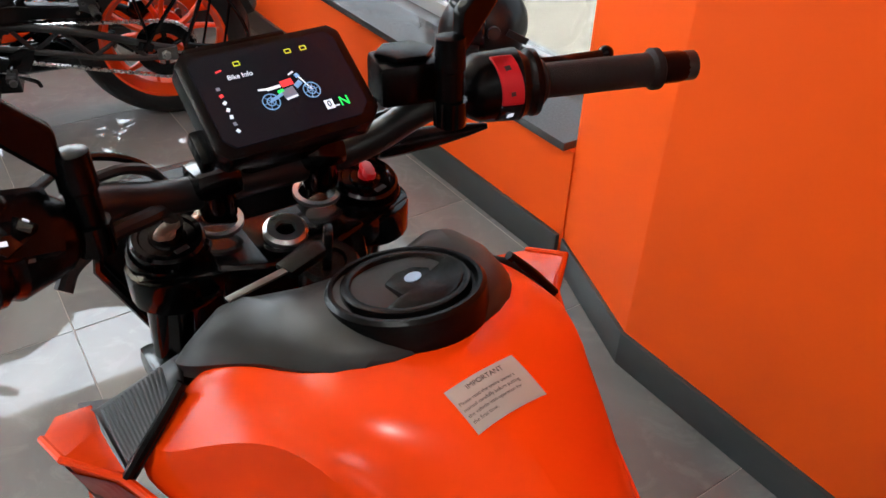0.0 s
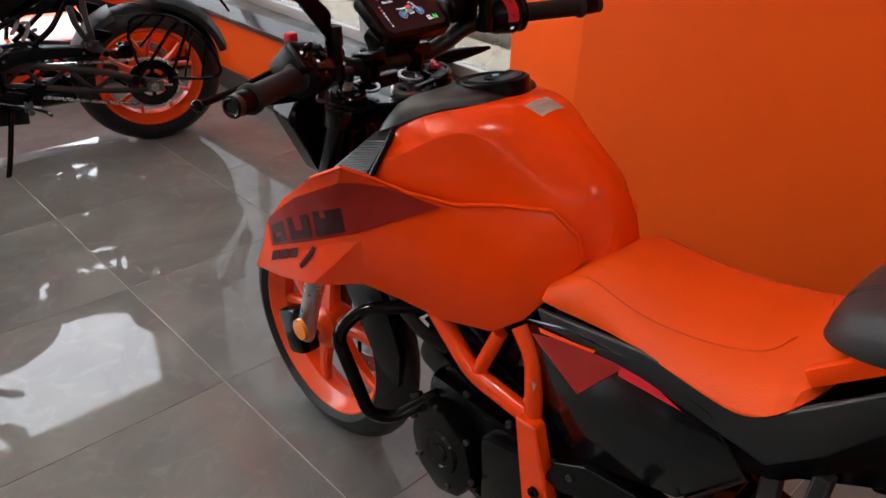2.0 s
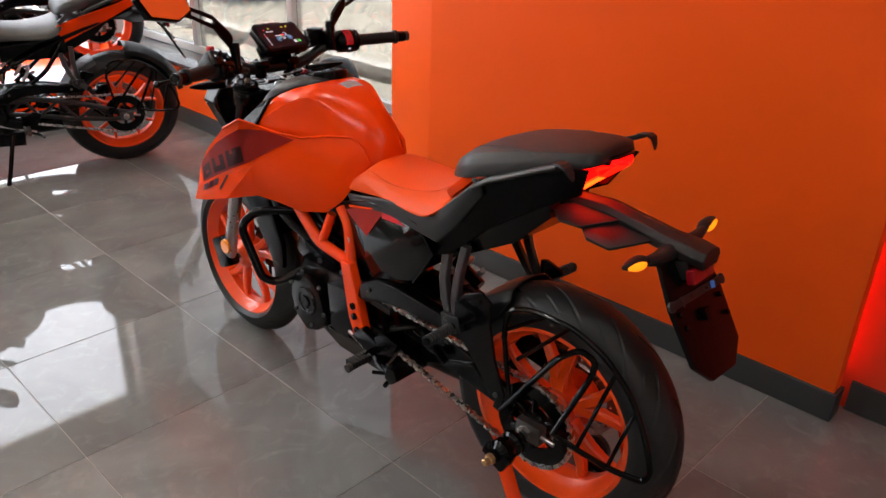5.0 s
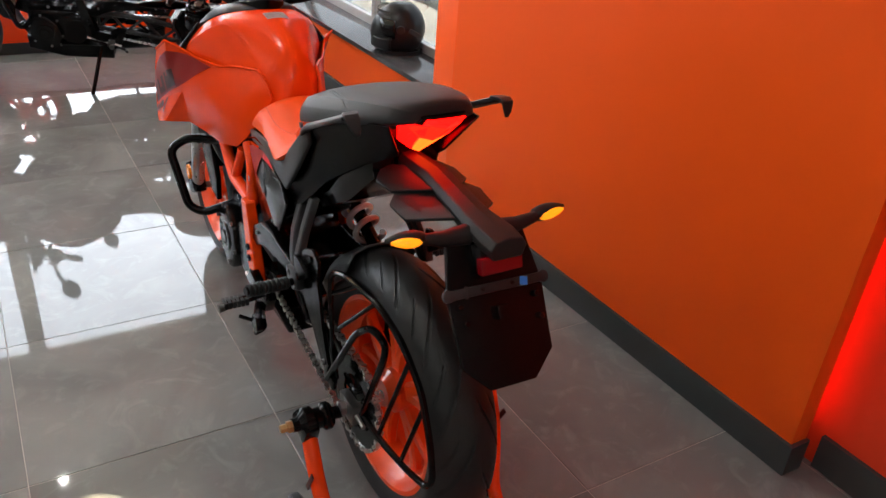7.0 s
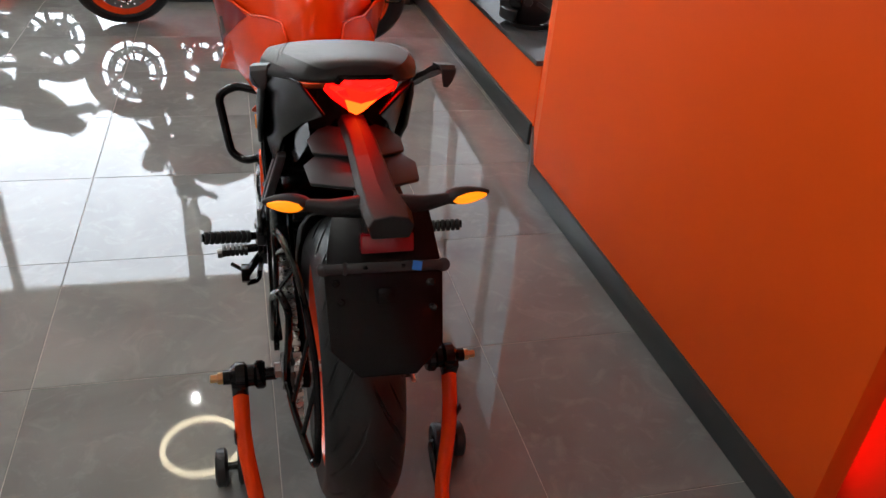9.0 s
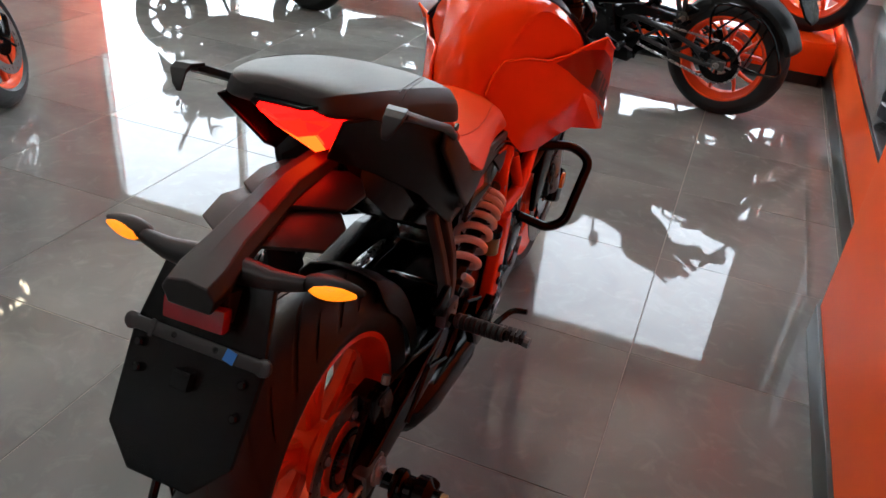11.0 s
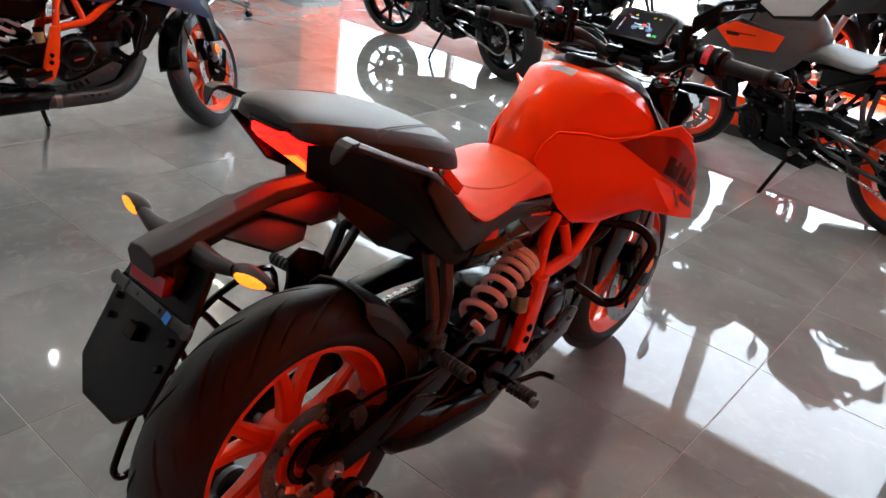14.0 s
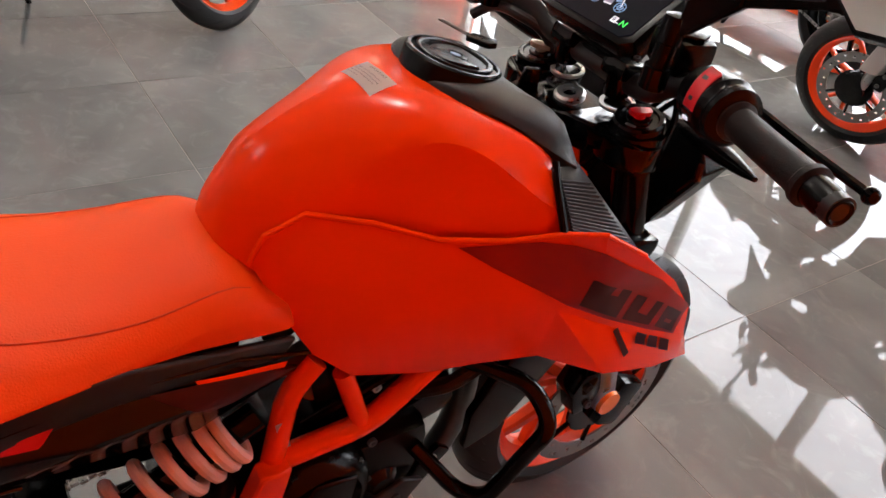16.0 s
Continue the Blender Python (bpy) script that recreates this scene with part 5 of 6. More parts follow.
        pod = patch({k: (x * s, y, z) for k, (x, y, z) in pod_p.items()}, ["a b n h", "b B m n", "B c m", "c d m", "d e m", "e f n m", "f g n", "g h n"])
        if lf:
            bmesh.ops.reverse_faces(pod, faces=pod.faces)
        pod_tree = BVHTree.FromBMesh(pod)
        pd = P("airbox_cover", pod, "plastic_gloss", "gloss black airbox cover with a red decal", solid=0.006, bevel=0.003, smooth_angle=9)
        def on_pod(quad, m, lab, lift=.0025):
            bm = bmesh.new()
            a, b_, c, d = [Vector(p) for p in quad]
            g = {}
            for i in range(9):
                for j in range(5):
                    p = a.lerp(b_, i / 8).lerp(d.lerp(c, i / 8), j / 4)
                    hit = pod_tree.ray_cast(V(s * .5, p.x, p.y), V(-s, 0, 0))
                    if hit[0] is None:
                        hit = pod_tree.find_nearest(V(s * .13, p.x, p.y))
                    g[i, j] = bm.verts.new(hit[0] + V(s * lift, 0, 0))
            for i in range(8):
                for j in range(4):
                    bm.faces.new((g[i, j], g[i + 1, j], g[i + 1, j + 1], g[i, j + 1]))
            part("decal", bm, M[m], pd, lab)
        low = .665 if lf else .695
        on_pod([(.675, .702), (.60, .733), (.50, .752), (.565, low)], "maroon" if lf else "decal_black", "dark maroon decal")
        on_pod([(.51, .750), (.465, .757), (.405, .747), (.505, .736)] if lf else [(.42, .762), (.39, .76), (.36, .745), (.40, .742)], "red", "red wedge decal")
        on_pod([(.66, .721), (.55, .748), (.552, .743), (.655, .715)], "orange", "thin orange line", .0036)
        part("pod_trim", tube([(.1105 * s, .69, .718), (.121 * s, .60, .7515), (.133 * s, .47, .7715), (.145 * s, .37, .769), (.149 * s, .308, .707), (.143 * s, .38, .605 if lf else .69)], 0.0028, 6), M["plastic_gloss"], pd)
    for s in (-1, 1):
        # grab rail
        rail = loft([[V(s * (x + dx), y, z + dz) for dx, dz in ((-w, -0.006), (w, -0.009), (w + 0.002, -0.002), (w * 0.7, 0.005), (-w, 0.006))] for x, y, z, w in
                     ((.150, .196, .914, .005), (.154, .176, .926, .009), (.158, .14, .948, .010), (.157, .08, .974, .011), (.152, .01, 1.006, .012), (.154, -.03, 1.024, .012))])
        gr = P("grab_rail", rail, "grey_plastic", "black plastic grab rail", bevel=0.002, smooth_angle=14)
        part("grab_tip", loft([[V(s * (x + dx), y, z + dz) for dx, dz in ((-w, 0.0), (w, -.001), (w, -.007), (-w, -.006))] for x, y, z, w in ((.150, -.022, 1.029, .014), (.156, -.042, 1.031, .014), (.157, -.053, 1.026, .013), (.154, -.060, 1.013, .009), (.151, -.063, 1.004, .004))]), M["grey_plastic"], gr, bevel=0.001, smooth_angle=12)
        part("rail_bolt", lathe([(0, 0), (0, 0.006), (0.004, 0.006), (0.004, 0)], (s * .158, .18, .935), (s, 0, 0), 10), M["dark_steel"], gr)
    P("under_tail", loft([[(x * w, y, z) for x, z in ((-1, zt), (1, zt), (0.85, zb), (-0.85, zb))] for y, w, zt, zb in ((0.56, 0.08, 0.78, 0.66), (0.3, 0.112, 0.825, 0.685), (0.12, 0.10, 0.94, 0.785), (0.04, 0.08, 0.96, 0.865))]), "black_metal")
    # tail lamp
    slant = [(-.086, 1.012, .034), (-.076, 1.003, .058), (-.038, .973, .062), (.002, .942, .044), (.024, .922, .02)]
    tl = P("tail_lamp", loft([[V(.012 + x * w, y + dy, z + dz) for x, dy, dz in ((-1, .022, .006), (-.55, .004, 0), (0, -.004, -.003), (.55, .004, 0), (1, .022, .006), (.8, .04, .025), (-.8, .04, .025))] for y, z, w in slant]), "tail_red" if hero else "plastic", "lit red tail lamp with a V shaped bar" if hero else "unlit tail lamp", smooth_angle=25)
    part("tail_lip", prism([(-.03, -.03), (-.036, -.062), (-.02, -.076), (.044, -.076), (.06, -.062), (.054, -.03)], 1.016, 1.021, .002, plane="xy"), M["plastic"], tl, "black plastic lip over the lamp")
    P("tail_cap", loft([[V(.006 + x * w, y, z + e) for x, e in ((-1, 0), (-.7, .012), (.7, .012), (1, 0), (.8, -.006), (-.8, -.006))] for y, w, z in ((.10, .10, .975), (.02, .085, .990), (-.04, .06, 1.004), (-.066, .045, 1.010))]), "plastic", "black tail end cap", bevel=.002)
    if hero:
        def bar_on(pts, m, nm):
            bm = bmesh.new()
            vs = []
            for x, t in pts:
                k = t * (len(slant) - 1)
                a = min(int(k), len(slant) - 2)
                f = k - a
                y, z, w = (slant[a][c] * (1 - f) + slant[a + 1][c] * f for c in range(3))
                ax = abs(x)
                dy, dz = (-.004 + .008 * ax / .55, -.003 + .003 * ax / .55) if ax < .55 else (.004 + .018 * (ax - .55) / .45, .006 * (ax - .55) / .45)
                vs.append(bm.verts.new((.012 + x * w, y + dy - .002, z + dz - .0024)))
            bm.faces.new(vs)
            part(nm, bm, M[m], tl)
        for s in (-1, 1):
            bar_on([(s * .96, .10), (s * .5, .16), (0, .2), (0, .56), (s * .5, .5), (s * .94, .36)], "tail_mid", "lamp_bar")
            bar_on([(0, .57), (s * .46, .515), (s * .42, .74), (s * .5, .93), (0, .96)], "tail_hot", "lamp_stem")
    # plate arm
    arm = P("plate_arm", loft([[(0.008 + sh + x * w, y, z + e) for x, e in ((-1, 0), (-0.75, 0.014), (0, 0.019), (0.75, 0.014), (1, 0), (0.8, -0.02), (-0.8, -0.02))] for y, w, z, sh in ((0.05, 0.027, 0.895, 0), (-0.06, 0.028, 0.899, 0.002), (-0.2, 0.033, 0.875, 0.006), (-0.255, 0.040, 0.868, 0.012), (-0.288, 0.036, 0.862, 0.014))]), "arm_plastic", "long black plate holder arm", bevel=0.002, smooth_angle=20)
    part("arm_ridge", tube([(0.008, 0.0, 0.9135), (0.010, -0.06, 0.9155), (0.014, -0.2, 0.8915), (0.018, -0.248, 0.8785)], 0.0015, 6), M["arm_plastic"], arm)
    for s in (-1, 1):
        for y0, z0, y1, z1, w in ((0.0, 0.902, -0.085, 0.897, 0.086), (-0.08, 0.890, -0.165, 0.878, 0.098)):
            vane = patch({"a": (.012 * s + .008, y0, z0), "b": (w * 0.62 * s + .008, y0 + 0.055, z0 - 0.016), "c": (w * s + .008, y0 + 0.012, z0 - 0.026), "d": (w * 0.95 * s + .009, y1 + 0.045, z1 - 0.022), "e": (.028 * s + .010, y1 - 0.012, z1 - 0.004), "f": (.012 * s + .010, y1 - 0.01, z1)}, ["a b c d", "a d e f"])
            part("vane", vane, M["arm_plastic"], arm, solid=0.007, bevel=0.0015, smooth_angle=9)
        part("indicator_stalk", tube([(.025 * s + .01, -.215, .86), (.075 * s + .012, -.215, .86), (.115 * s + .015, -.212, .866)], 0.019, 12, taper=0.5), M["arm_plastic"], arm)
        ind = part("rear_indicator", lens_shape((.105 * s + .016, -.208, .865), (.182 * s + .018, -.202, .870), .015, .015), M["arm_plastic"], arm, "black rear indicator pod")
        part("indicator_lens", lens_shape((.120 * s + .016, -.2165, .8645), (.176 * s + .018, -.211, .869), .0085, .0105), M["amber" if hero else "smoked"], ind, "amber lens, lit" if hero else "smoked unlit lens")
    part("reflector_mount", box((0.07, 0.03, 0.04), (0.020, -0.246, 0.83), 0.004, (-15, 0, 0)), M["arm_plastic"], arm)
    part("reflector", box((0.084, 0.018, 0.030), (0.019, -0.271, 0.826), 0.004, (-15, 0, 0)), M["red_lens"], arm, "red rear reflector")
    pm = pose(0.018, -0.222, 0.835, -33, 0, -2)
    plate = P("plate_carrier", prism([(-0.075, 0.03), (0.075, 0.03), (0.095, -0.08), (0.09, -0.2), (0.045, -0.245), (-0.045, -0.245), (-0.09, -0.2), (-0.095, -0.08)], -0.012, 0.0, 0.004, plane="xz"), "plastic", "empty black plate carrier")
    plate.matrix_local = pm
    part("crossbar", box((0.19, 0.006, 0.017), (0, -0.016, -0.073), 0.003), M["grey_plastic"], plate, "dull dark cross strip")
    part("strip_mark", box((0.006, 0.001, 0.022), (-0.062, -0.0195, -0.073), 0, (0, 4, 0)), M["cast_grey"], plate)
    for s in (-1, 1):
        part("strip_tab", lathe([(0, 0), (0, 0.011), (0.005, 0.011), (0.006, 0.0095), (0.006, 0)], (0.095 * s, -0.0125, -0.073), (0, -1, 0), 16), M["cast_grey"], plate)
    part("hook", box((0.026, 0.014, 0.024), (0, -0.02, -0.118), 0.003), M["plastic"], plate)
    for x, z in ((-0.03, -0.072), (0.03, -0.072), (-0.077, -0.095), (-0.07, -0.125), (0.075, -0.1), (0.077, -0.14)):
        part("bolt", lathe([(-0.002, 0), (-0.002, 0.006), (0.001, 0.006), (0.003, 0.004), (0.003, 0)], (x, -0.016, z), (0, -1, 0), 12), M["black_metal"], plate)
    part("blue_tag", box((0.015, 0.001, 0.015), (0.052, -0.0205, -0.073), 0, (0, 12, 0)), M["blue"], plate, "small blue sticker")
    # frame: trellis tubes
    for s in (-1, 1):
        def ft(pts, r=0.0165):
            P("frame_tube", tube(rounded([(x * s, y, z) for x, y, z in pts], 0.03, 4), r, 12), pal.get("frame", "orange_gloss"), "orange painted frame tube")
        ft([(.10, 1.02, .79), (.122, .90, .665), (.130, .775, .575), (.120, .648, .552)], 0.0165)
        ft([(.130, .765, .575), (.114, .735, .67)], 0.013)
        ft([(.110, .70, .70), (.112, .665, .66), (.122, .645, .555)], 0.015)
        ft([(.06, 1.10, .86), (.10, 1.0, .78)], 0.017)
        P("frame_plate", loft([[(x + s * .135, y + dy, z) for x, dy in ((-.014, -w), (.014, -w), (.018, 0), (.014, w), (-.014, w))] for y, z, w in ((.642, .565, .020), (.62, .48, .026), (.60, .40, .03), (.578, .335, .022))]), pal.get("frame", "orange_gloss"), "orange forged frame plate", bevel=0.004)
        for y, z in ((.60, .415), (.606, .445), (.59, .375)):
            P("frame_bolt", lathe([(0, 0), (0, 0.010), (0.006, 0.010), (0.007, 0.005), (0.003, 0.004), (0.003, 0)], (s * .15, y, z), (s, 0, 0), 12), "black_metal")
        # crash guard
        P("crash_guard", tube(rounded([(.09 * s, .90, .625), (.20 * s, .985, .622), (.252 * s, .988, .592), (.224 * s, .935, .43), (.185 * s, .915, .41), (.11 * s, .88, .445)], 0.04, 6), 0.0125, 12), "black_metal", "black tubular crash guard")
        # radiator side
        P("radiator_wing", prism([(1.13, .66), (1.16, .63), (1.02, .44), (.96, .42), (.955, .50), (1.03, .66)], .118 * s, .135 * s, 0.006), "plastic", "black radiator side cover")
        # pegs
        fp = P("foot_peg", tube([(.15 * s, .50, .36), (.185 * s, .497, .357), (.262 * s, .49, .352)], 0.011, 10), "black_metal", "black foot peg with ribbed rubber")
        for k in range(6):
            part("peg_rib", box((.009, .032, .019), (s * (.198 + .011 * k), .4945, .3565), .0015), M["rubber"], fp)
        part("peg_tip", rod((.256 * s, .49, .352), (.27 * s, .489, .351), .012, 10), M["dark_steel"], fp)
        P("peg_bracket", prism([(.60, .36), (.56, .40), (.50, .385), (.47, .36), (.44, .40), (.42, .385), (.45, .335), (.52, .33)], .14 * s, .165 * s, 0.004), "black_metal")
        P("heel_guard", prism([(.50, .40), (.455, .425), (.415, .415), (.43, .375), (.48, .35)], .160 * s, .168 * s, 0.003), "plastic", "black heel guard")
        def bar_plate(pts, w, t):
            secs = []
            for i, p in enumerate(pts):
                p = V(p[0] * s, p[1], p[2])
                secs.append([p + V(dx * s, dy, 0) for dx, dy in ((-t, -w), (t, -w * 0.8), (t, w * 0.8), (-t, w))])
            return loft(secs)
        hg = P("passenger_hanger", bar_plate([(.116, .290, .715), (.138, .278, .655), (.150, .258, .61), (.158, .225, .56)], .0135, .009), "cast_grey", "grey cast passenger peg hanger", bevel=0.003)
        part("rear_strut", bar_plate([(.110, .238, .745), (.134, .236, .67), (.150, .228, .62), (.160, .205, .56)], .0125, .009), M["cast_grey"], hg, bevel=0.003)
        part("bracket", prism([(.255, .585), (.20, .592), (.188, .552), (.222, .538), (.25, .552)], .152 * s, .172 * s, .004), M["cast_grey"], hg)
        for y, z in ((.236, .575), (.205, .555)):
            part("bolt", lathe([(0, 0), (0, .007), (.005, .007), (.005, .004), (.002, .003), (.002, 0)], (.17 * s, y, z), (s, 0, 0), 12), M["dark_steel"], hg)
        part("toe_tab", prism([(.214, .630), (.198, .634), (.150, .620), (.144, .608), (.192, .575), (.212, .585)], .157 * s, .169 * s, .003), M["plastic"], hg)
        pp = P("passenger_peg", tube([(.165 * s, .214, .562), (.19 * s, .209, .565), (.285 * s, .19, .578)], 0.009, 10), "black_metal", "black passenger peg with ribbed rubber")
        ax_ = (V(.285 * s, .19, .578) - V(.165 * s, .214, .562)).normalized()
        for k in range(9):
            part("peg_rib", lathe([(-.0045, 0), (-.0045, .0128), (-.003, .0142), (.003, .0142), (.0045, .0128), (.0045, 0)], V(.19 * s, .209, .565) + ax_ * (.011 * k), ax_, 12), M["rubber"], pp)
    if not pal.get("tail"):
        P("airbox", loft([[(x * w, y, z) for x, z in ((-1, zb), (-1, zt), (0.35, zt), (0.35, zb))] for y, w, zt, zb in ((0.36, 0.11, 0.76, 0.64), (0.42, 0.118, 0.765, 0.60), (0.56, 0.11, 0.76, 0.575), (0.64, 0.095, 0.75, 0.62))]), "plastic", "black airbox", bevel=0.012)
    # seat filler between the seats
    for s in (-1, 1):
        P("seat_filler", box((0.02, 0.09, 0.022), (.122 * s, .250, .896), 0.005, (-42, 0, 0)), pal["panel"])
    # engine
    P("engine_block", box((0.22, 0.28, 0.17), (0, 0.77, 0.40), 0.03), "engine")
    P("cylinder", box((0.16, 0.17, 0.24), (0, 0.86, 0.55), 0.025, (18, 0, 0)), "engine")
    for k in range(5):
        P("cooling_fin", box((0.172, 0.182, 0.005), (0, 0.845 + k * 0.006, 0.50 + k * 0.022), 0.002, (18, 0, 0)), "engine")
    P("gearbox", box((0.2, 0.16, 0.16), (0, 0.62, 0.42), 0.03), "engine")
    ec = P("stator_cover", prism([(.90, .44), (.87, .475), (.82, .48), (.765, .44), (.74, .37), (.775, .305), (.83, .285), (.885, .32), (.905, .38)], -.15, -.10, 0.014), "engine", "black engine side cover with a round cap")
    ec.matrix_local = Matrix.Translation((0, 0, -0.018))
    part("cap", lathe([(0, 0), (0, 0.045), (0.006, 0.043), (0.006, 0.03), (0.003, 0.028), (0.003, 0.02), (0.008, 0.018), (0.008, 0)], (-.15, .825, .388), (-1, 0, 0), 32), M["engine"], ec)
    P("sprocket_cover", prism([(.74, .46), (.66, .48), (.60, .44), (.60, .36), (.66, .31), (.73, .32)], -.14, -.10, 0.012), "engine")
    cc = P("clutch_cover", lathe([(0, 0), (0, 0.085), (0.02, 0.082), (0.035, 0.07), (0.038, 0.06), (0.03, 0.055), (0.03, 0)], (.105, .715, .44), (1, 0, 0), 36), "engine", "round black clutch cover")
    P("belly_pan", loft([[(x * w, y, z) for x, z in ((-1, zt), (1, zt), (0.7, zb), (-0.7, zb))] for y, w, zt, zb in ((0.93, 0.09, 0.33, 0.25), (0.75, 0.12, 0.30, 0.215), (0.5, 0.115, 0.30, 0.21))]), "plastic", bevel=0.006)
    for k in range(9):
        a = 2 * math.pi * k / 9
        part("cover_bolt", lathe([(0, 0), (0, .005), (.005, .005), (.005, .0025), (.002, .002), (.002, 0)], (.125, .715 + .078 * math.cos(a), .44 + .078 * math.sin(a)), (1, 0, 0), 8), M["dark_steel"], cc)
    part("cover_plate", prism([(.69, .40), (.76, .43), (.765, .485), (.70, .495), (.675, .45)], .13, .146, .005), M["engine"], cc, bevel=.002)
    part("badge_bar", box((.001, .04, .007), (.1465, .715, .418), 0, (8, 0, 0)), M["maroon_light"], cc)
    hc = P("head_cover", prism([(.80, .57), (.86, .60), (.90, .64), (.86, .675), (.80, .655), (.775, .61)], -.082, .09, .012), "cast_grey", "grey cast cylinder head cover", bevel=.003)
    for y, z in ((.805, .59), (.875, .635), (.82, .645)):
        part("bolt", lathe([(0, 0), (0, .007), (.007, .007), (.007, .003), (.003, .003), (.003, 0)], (.09, y, z), (1, 0, 0), 10), M["steel"], hc)
    P("water_pump", lathe([(0, 0), (0, .034), (.012, .033), (.02, .024), (.026, .018), (.026, 0)], (.095, .83, .39), (1, 0, 0), 24), "engine", "round black water pump")
    es = P("exhaust_shield", prism([(.90, .375), (.86, .395), (.70, .325), (.58, .295), (.575, .255), (.70, .268), (.86, .315)], .118, .128, .004), "cast_grey", "dark slotted exhaust heat shield", bevel=.002)
    for k in range(4):
        y = .66 + .026 * k
        part("slot", box((.002, .010, .026), (.1285, y, .288 + .0095 * k), 0, (30, 0, 0)), M["plastic_gloss"], es)
    for y, z in ((.80, .345), (.85, .362)):
        part("bolt", lathe([(0, 0), (0, .008), (.004, .008), (.004, .004), (.001, .004), (.001, 0)], (.128, y, z), (1, 0, 0), 10), M["dark_steel"], es)
    for s in (-1, 1):
        ip = P("infill_panel", prism([(.87, .70), (.74, .70), (.70, .665), (.715, .60), (.78, .585), (.86, .64)], .088 * s, .094 * s, .004), "plastic", "black panel behind the frame tubes")
        part("plug", lathe([(0, 0), (0, .014), (.008, .014), (.012, .01), (.012, 0)], (s * .094, .83, .685), (s, 0, 0), 16), M["grey_plastic"], ip)
        part("pale_tag", box((.001, .012, .034), (s * .0952, .752, .645), 0, (12, 0, 0)), M["grey_paint"], ip)
        P("frame_sticker", box((.001, .012, .05), (s * .1275, .655, .605), 0, (12, 0, 0)), "paper", "pale printed sticker on the frame")
    # radiator
    P("radiator", box((0.235, 0.035, 0.22), (0, 1.075, 0.60), 0.008, (-20, 0, 0)), "black_metal", "finned black radiator")
    # exhaust
    P("exhaust", loft([[(0.075 + math.cos(k) * w, y, z + math.sin(k) * hh) for k in (2 * math.pi * i / 14 for i in range(14))] for y, z, w, hh in ((0.60, 0.265, 0.05, 0.04), (0.5, 0.265, 0.07, 0.055), (0.30, 0.29, 0.07, 0.062), (0.20, 0.315, 0.06, 0.055), (0.17, 0.325, 0.03, 0.03))]), "black_metal", "black under-slung silencer", smooth_angle=50)
    P("header_pipe", tube(spline([(0.03, 0.93, 0.60), (0.05, 1.0, 0.52), (0.06, 0.98, 0.36), (0.07, 0.85, 0.26), (0.075, 0.6, 0.255)], 6), 0.022, 12), "dark_steel", "dull steel exhaust header")
    # swing arm
    for s in (-1, 1):
        if pal.get("tail"):
            up = [(.10, .56, .475), (.125, .42, .478), (.132, .24, .45), (.126, .06, .395), (.124, -.03, .372)]
            lo = [(.10, .56, .40), (.125, .42, .39), (.132, .24, .362), (.126, .06, .345), (.124, -.03, .352)]
            sa = P("swing_arm", tube(spline([(x * s, y, z) for x, y, z in up], 4), .014, 10), "grey_plastic", "black cast lattice swing arm")
            part("lower_rail", tube(spline([(x * s, y, z) for x, y, z in lo], 4), .012, 10), M["grey_plastic"], sa)
            for a, c in ((up[0], lo[0]), (lo[0], (.113, .49, .476)), ((.113, .49, .476), lo[1]), (lo[1], (.129, .33, .465)), ((.129, .33, .465), lo[2]), (lo[2], (.130, .15, .424)), ((.130, .15, .424), lo[3])):
                part("brace", rod((a[0] * s, a[1], a[2]), (c[0] * s, c[1], c[2]), .008, 8), M["grey_plastic"], sa)
        else:
          P("swing_arm", loft([[(s * (x0 - (.028 if s < 0 else 0) + dx * (.55 if s < 0 else 1)), y, z + dz) for dx, dz in ((-.014, -h), (.014, -h), (.018, 0), (.014, h), (-.014, h), (-.018, 0))] for y, x0, z, h in ((0.56, .10, .44, .05), (0.40, .115, .44, .045), (0.22, .12, .405, .04), (0.05, .118, .37, .03), (-0.04, .118, .358, .022))]), "black_metal", "black cast swing arm", bevel=0.003)
        P("axle_block", box((0.03, 0.07, 0.05), (s * .125, -0.005, 0.36), 0.006), "dark_steel")
        P("axle_nut", lathe([(0, 0), (0, 0.017), (0.014, 0.017), (0.016, 0.012), (0.016, 0)], (s * .138, 0, .36), (s, 0, 0), 6), "steel")
    cg = P("chain_guard", prism([(.60, .475), (.585, .52), (.53, .552), (.45, .562), (.23, .548), (.185, .528), (.20, .510), (.40, .512), (.50, .505), (.56, .470)], -.142, -.100, .005), "plastic", "broad black chain guard", bevel=.002)
    for y, z in ((.55, .515), (.26, .53)):
        part("bolt", lathe([(0, 0), (0, .006), (.004, .006), (.004, .003), (.001, .003), (.001, 0)], (-.142, y, z), (-1, 0, 0), 10), M["dark_steel"], cg)
    for a, c, d in (((.50, .40), (.40, .455), .008), ((.40, .455), (.30, .385), .008), ((.30, .385), (.20, .43), .007), ((.20, .43), (.11, .36), .006)):
        P("arm_gusset", rod((-.1035, a[0], a[1]), (-.1035, c[0], c[1]), d, 8), "black_metal")
    for a, c, d in (((.52, .41), (.42, .46), .007), ((.42, .46), (.32, .385), .007), ((.32, .385), (.22, .43), .006), ((.22, .43), (.13, .365), .005)):
        P("arm_gusset", rod((.136, a[0], a[1]), (.136, c[0], c[1]), d, 8), "black_metal")
    P("axle_washer", lathe([(0, .006), (0, .026), (.004, .026), (.004, .006)], (.140, 0, .366), (1, 0, 0), 24), "steel", "bright axle washer")
    P("adjuster_bolt", rod((.130, -.035, .362), (.130, -.075, .358), .005, 8), "steel")
    P("adjuster_bolt", rod((-.130, -.035, .362), (-.130, -.075, .358), .005, 8), "steel")
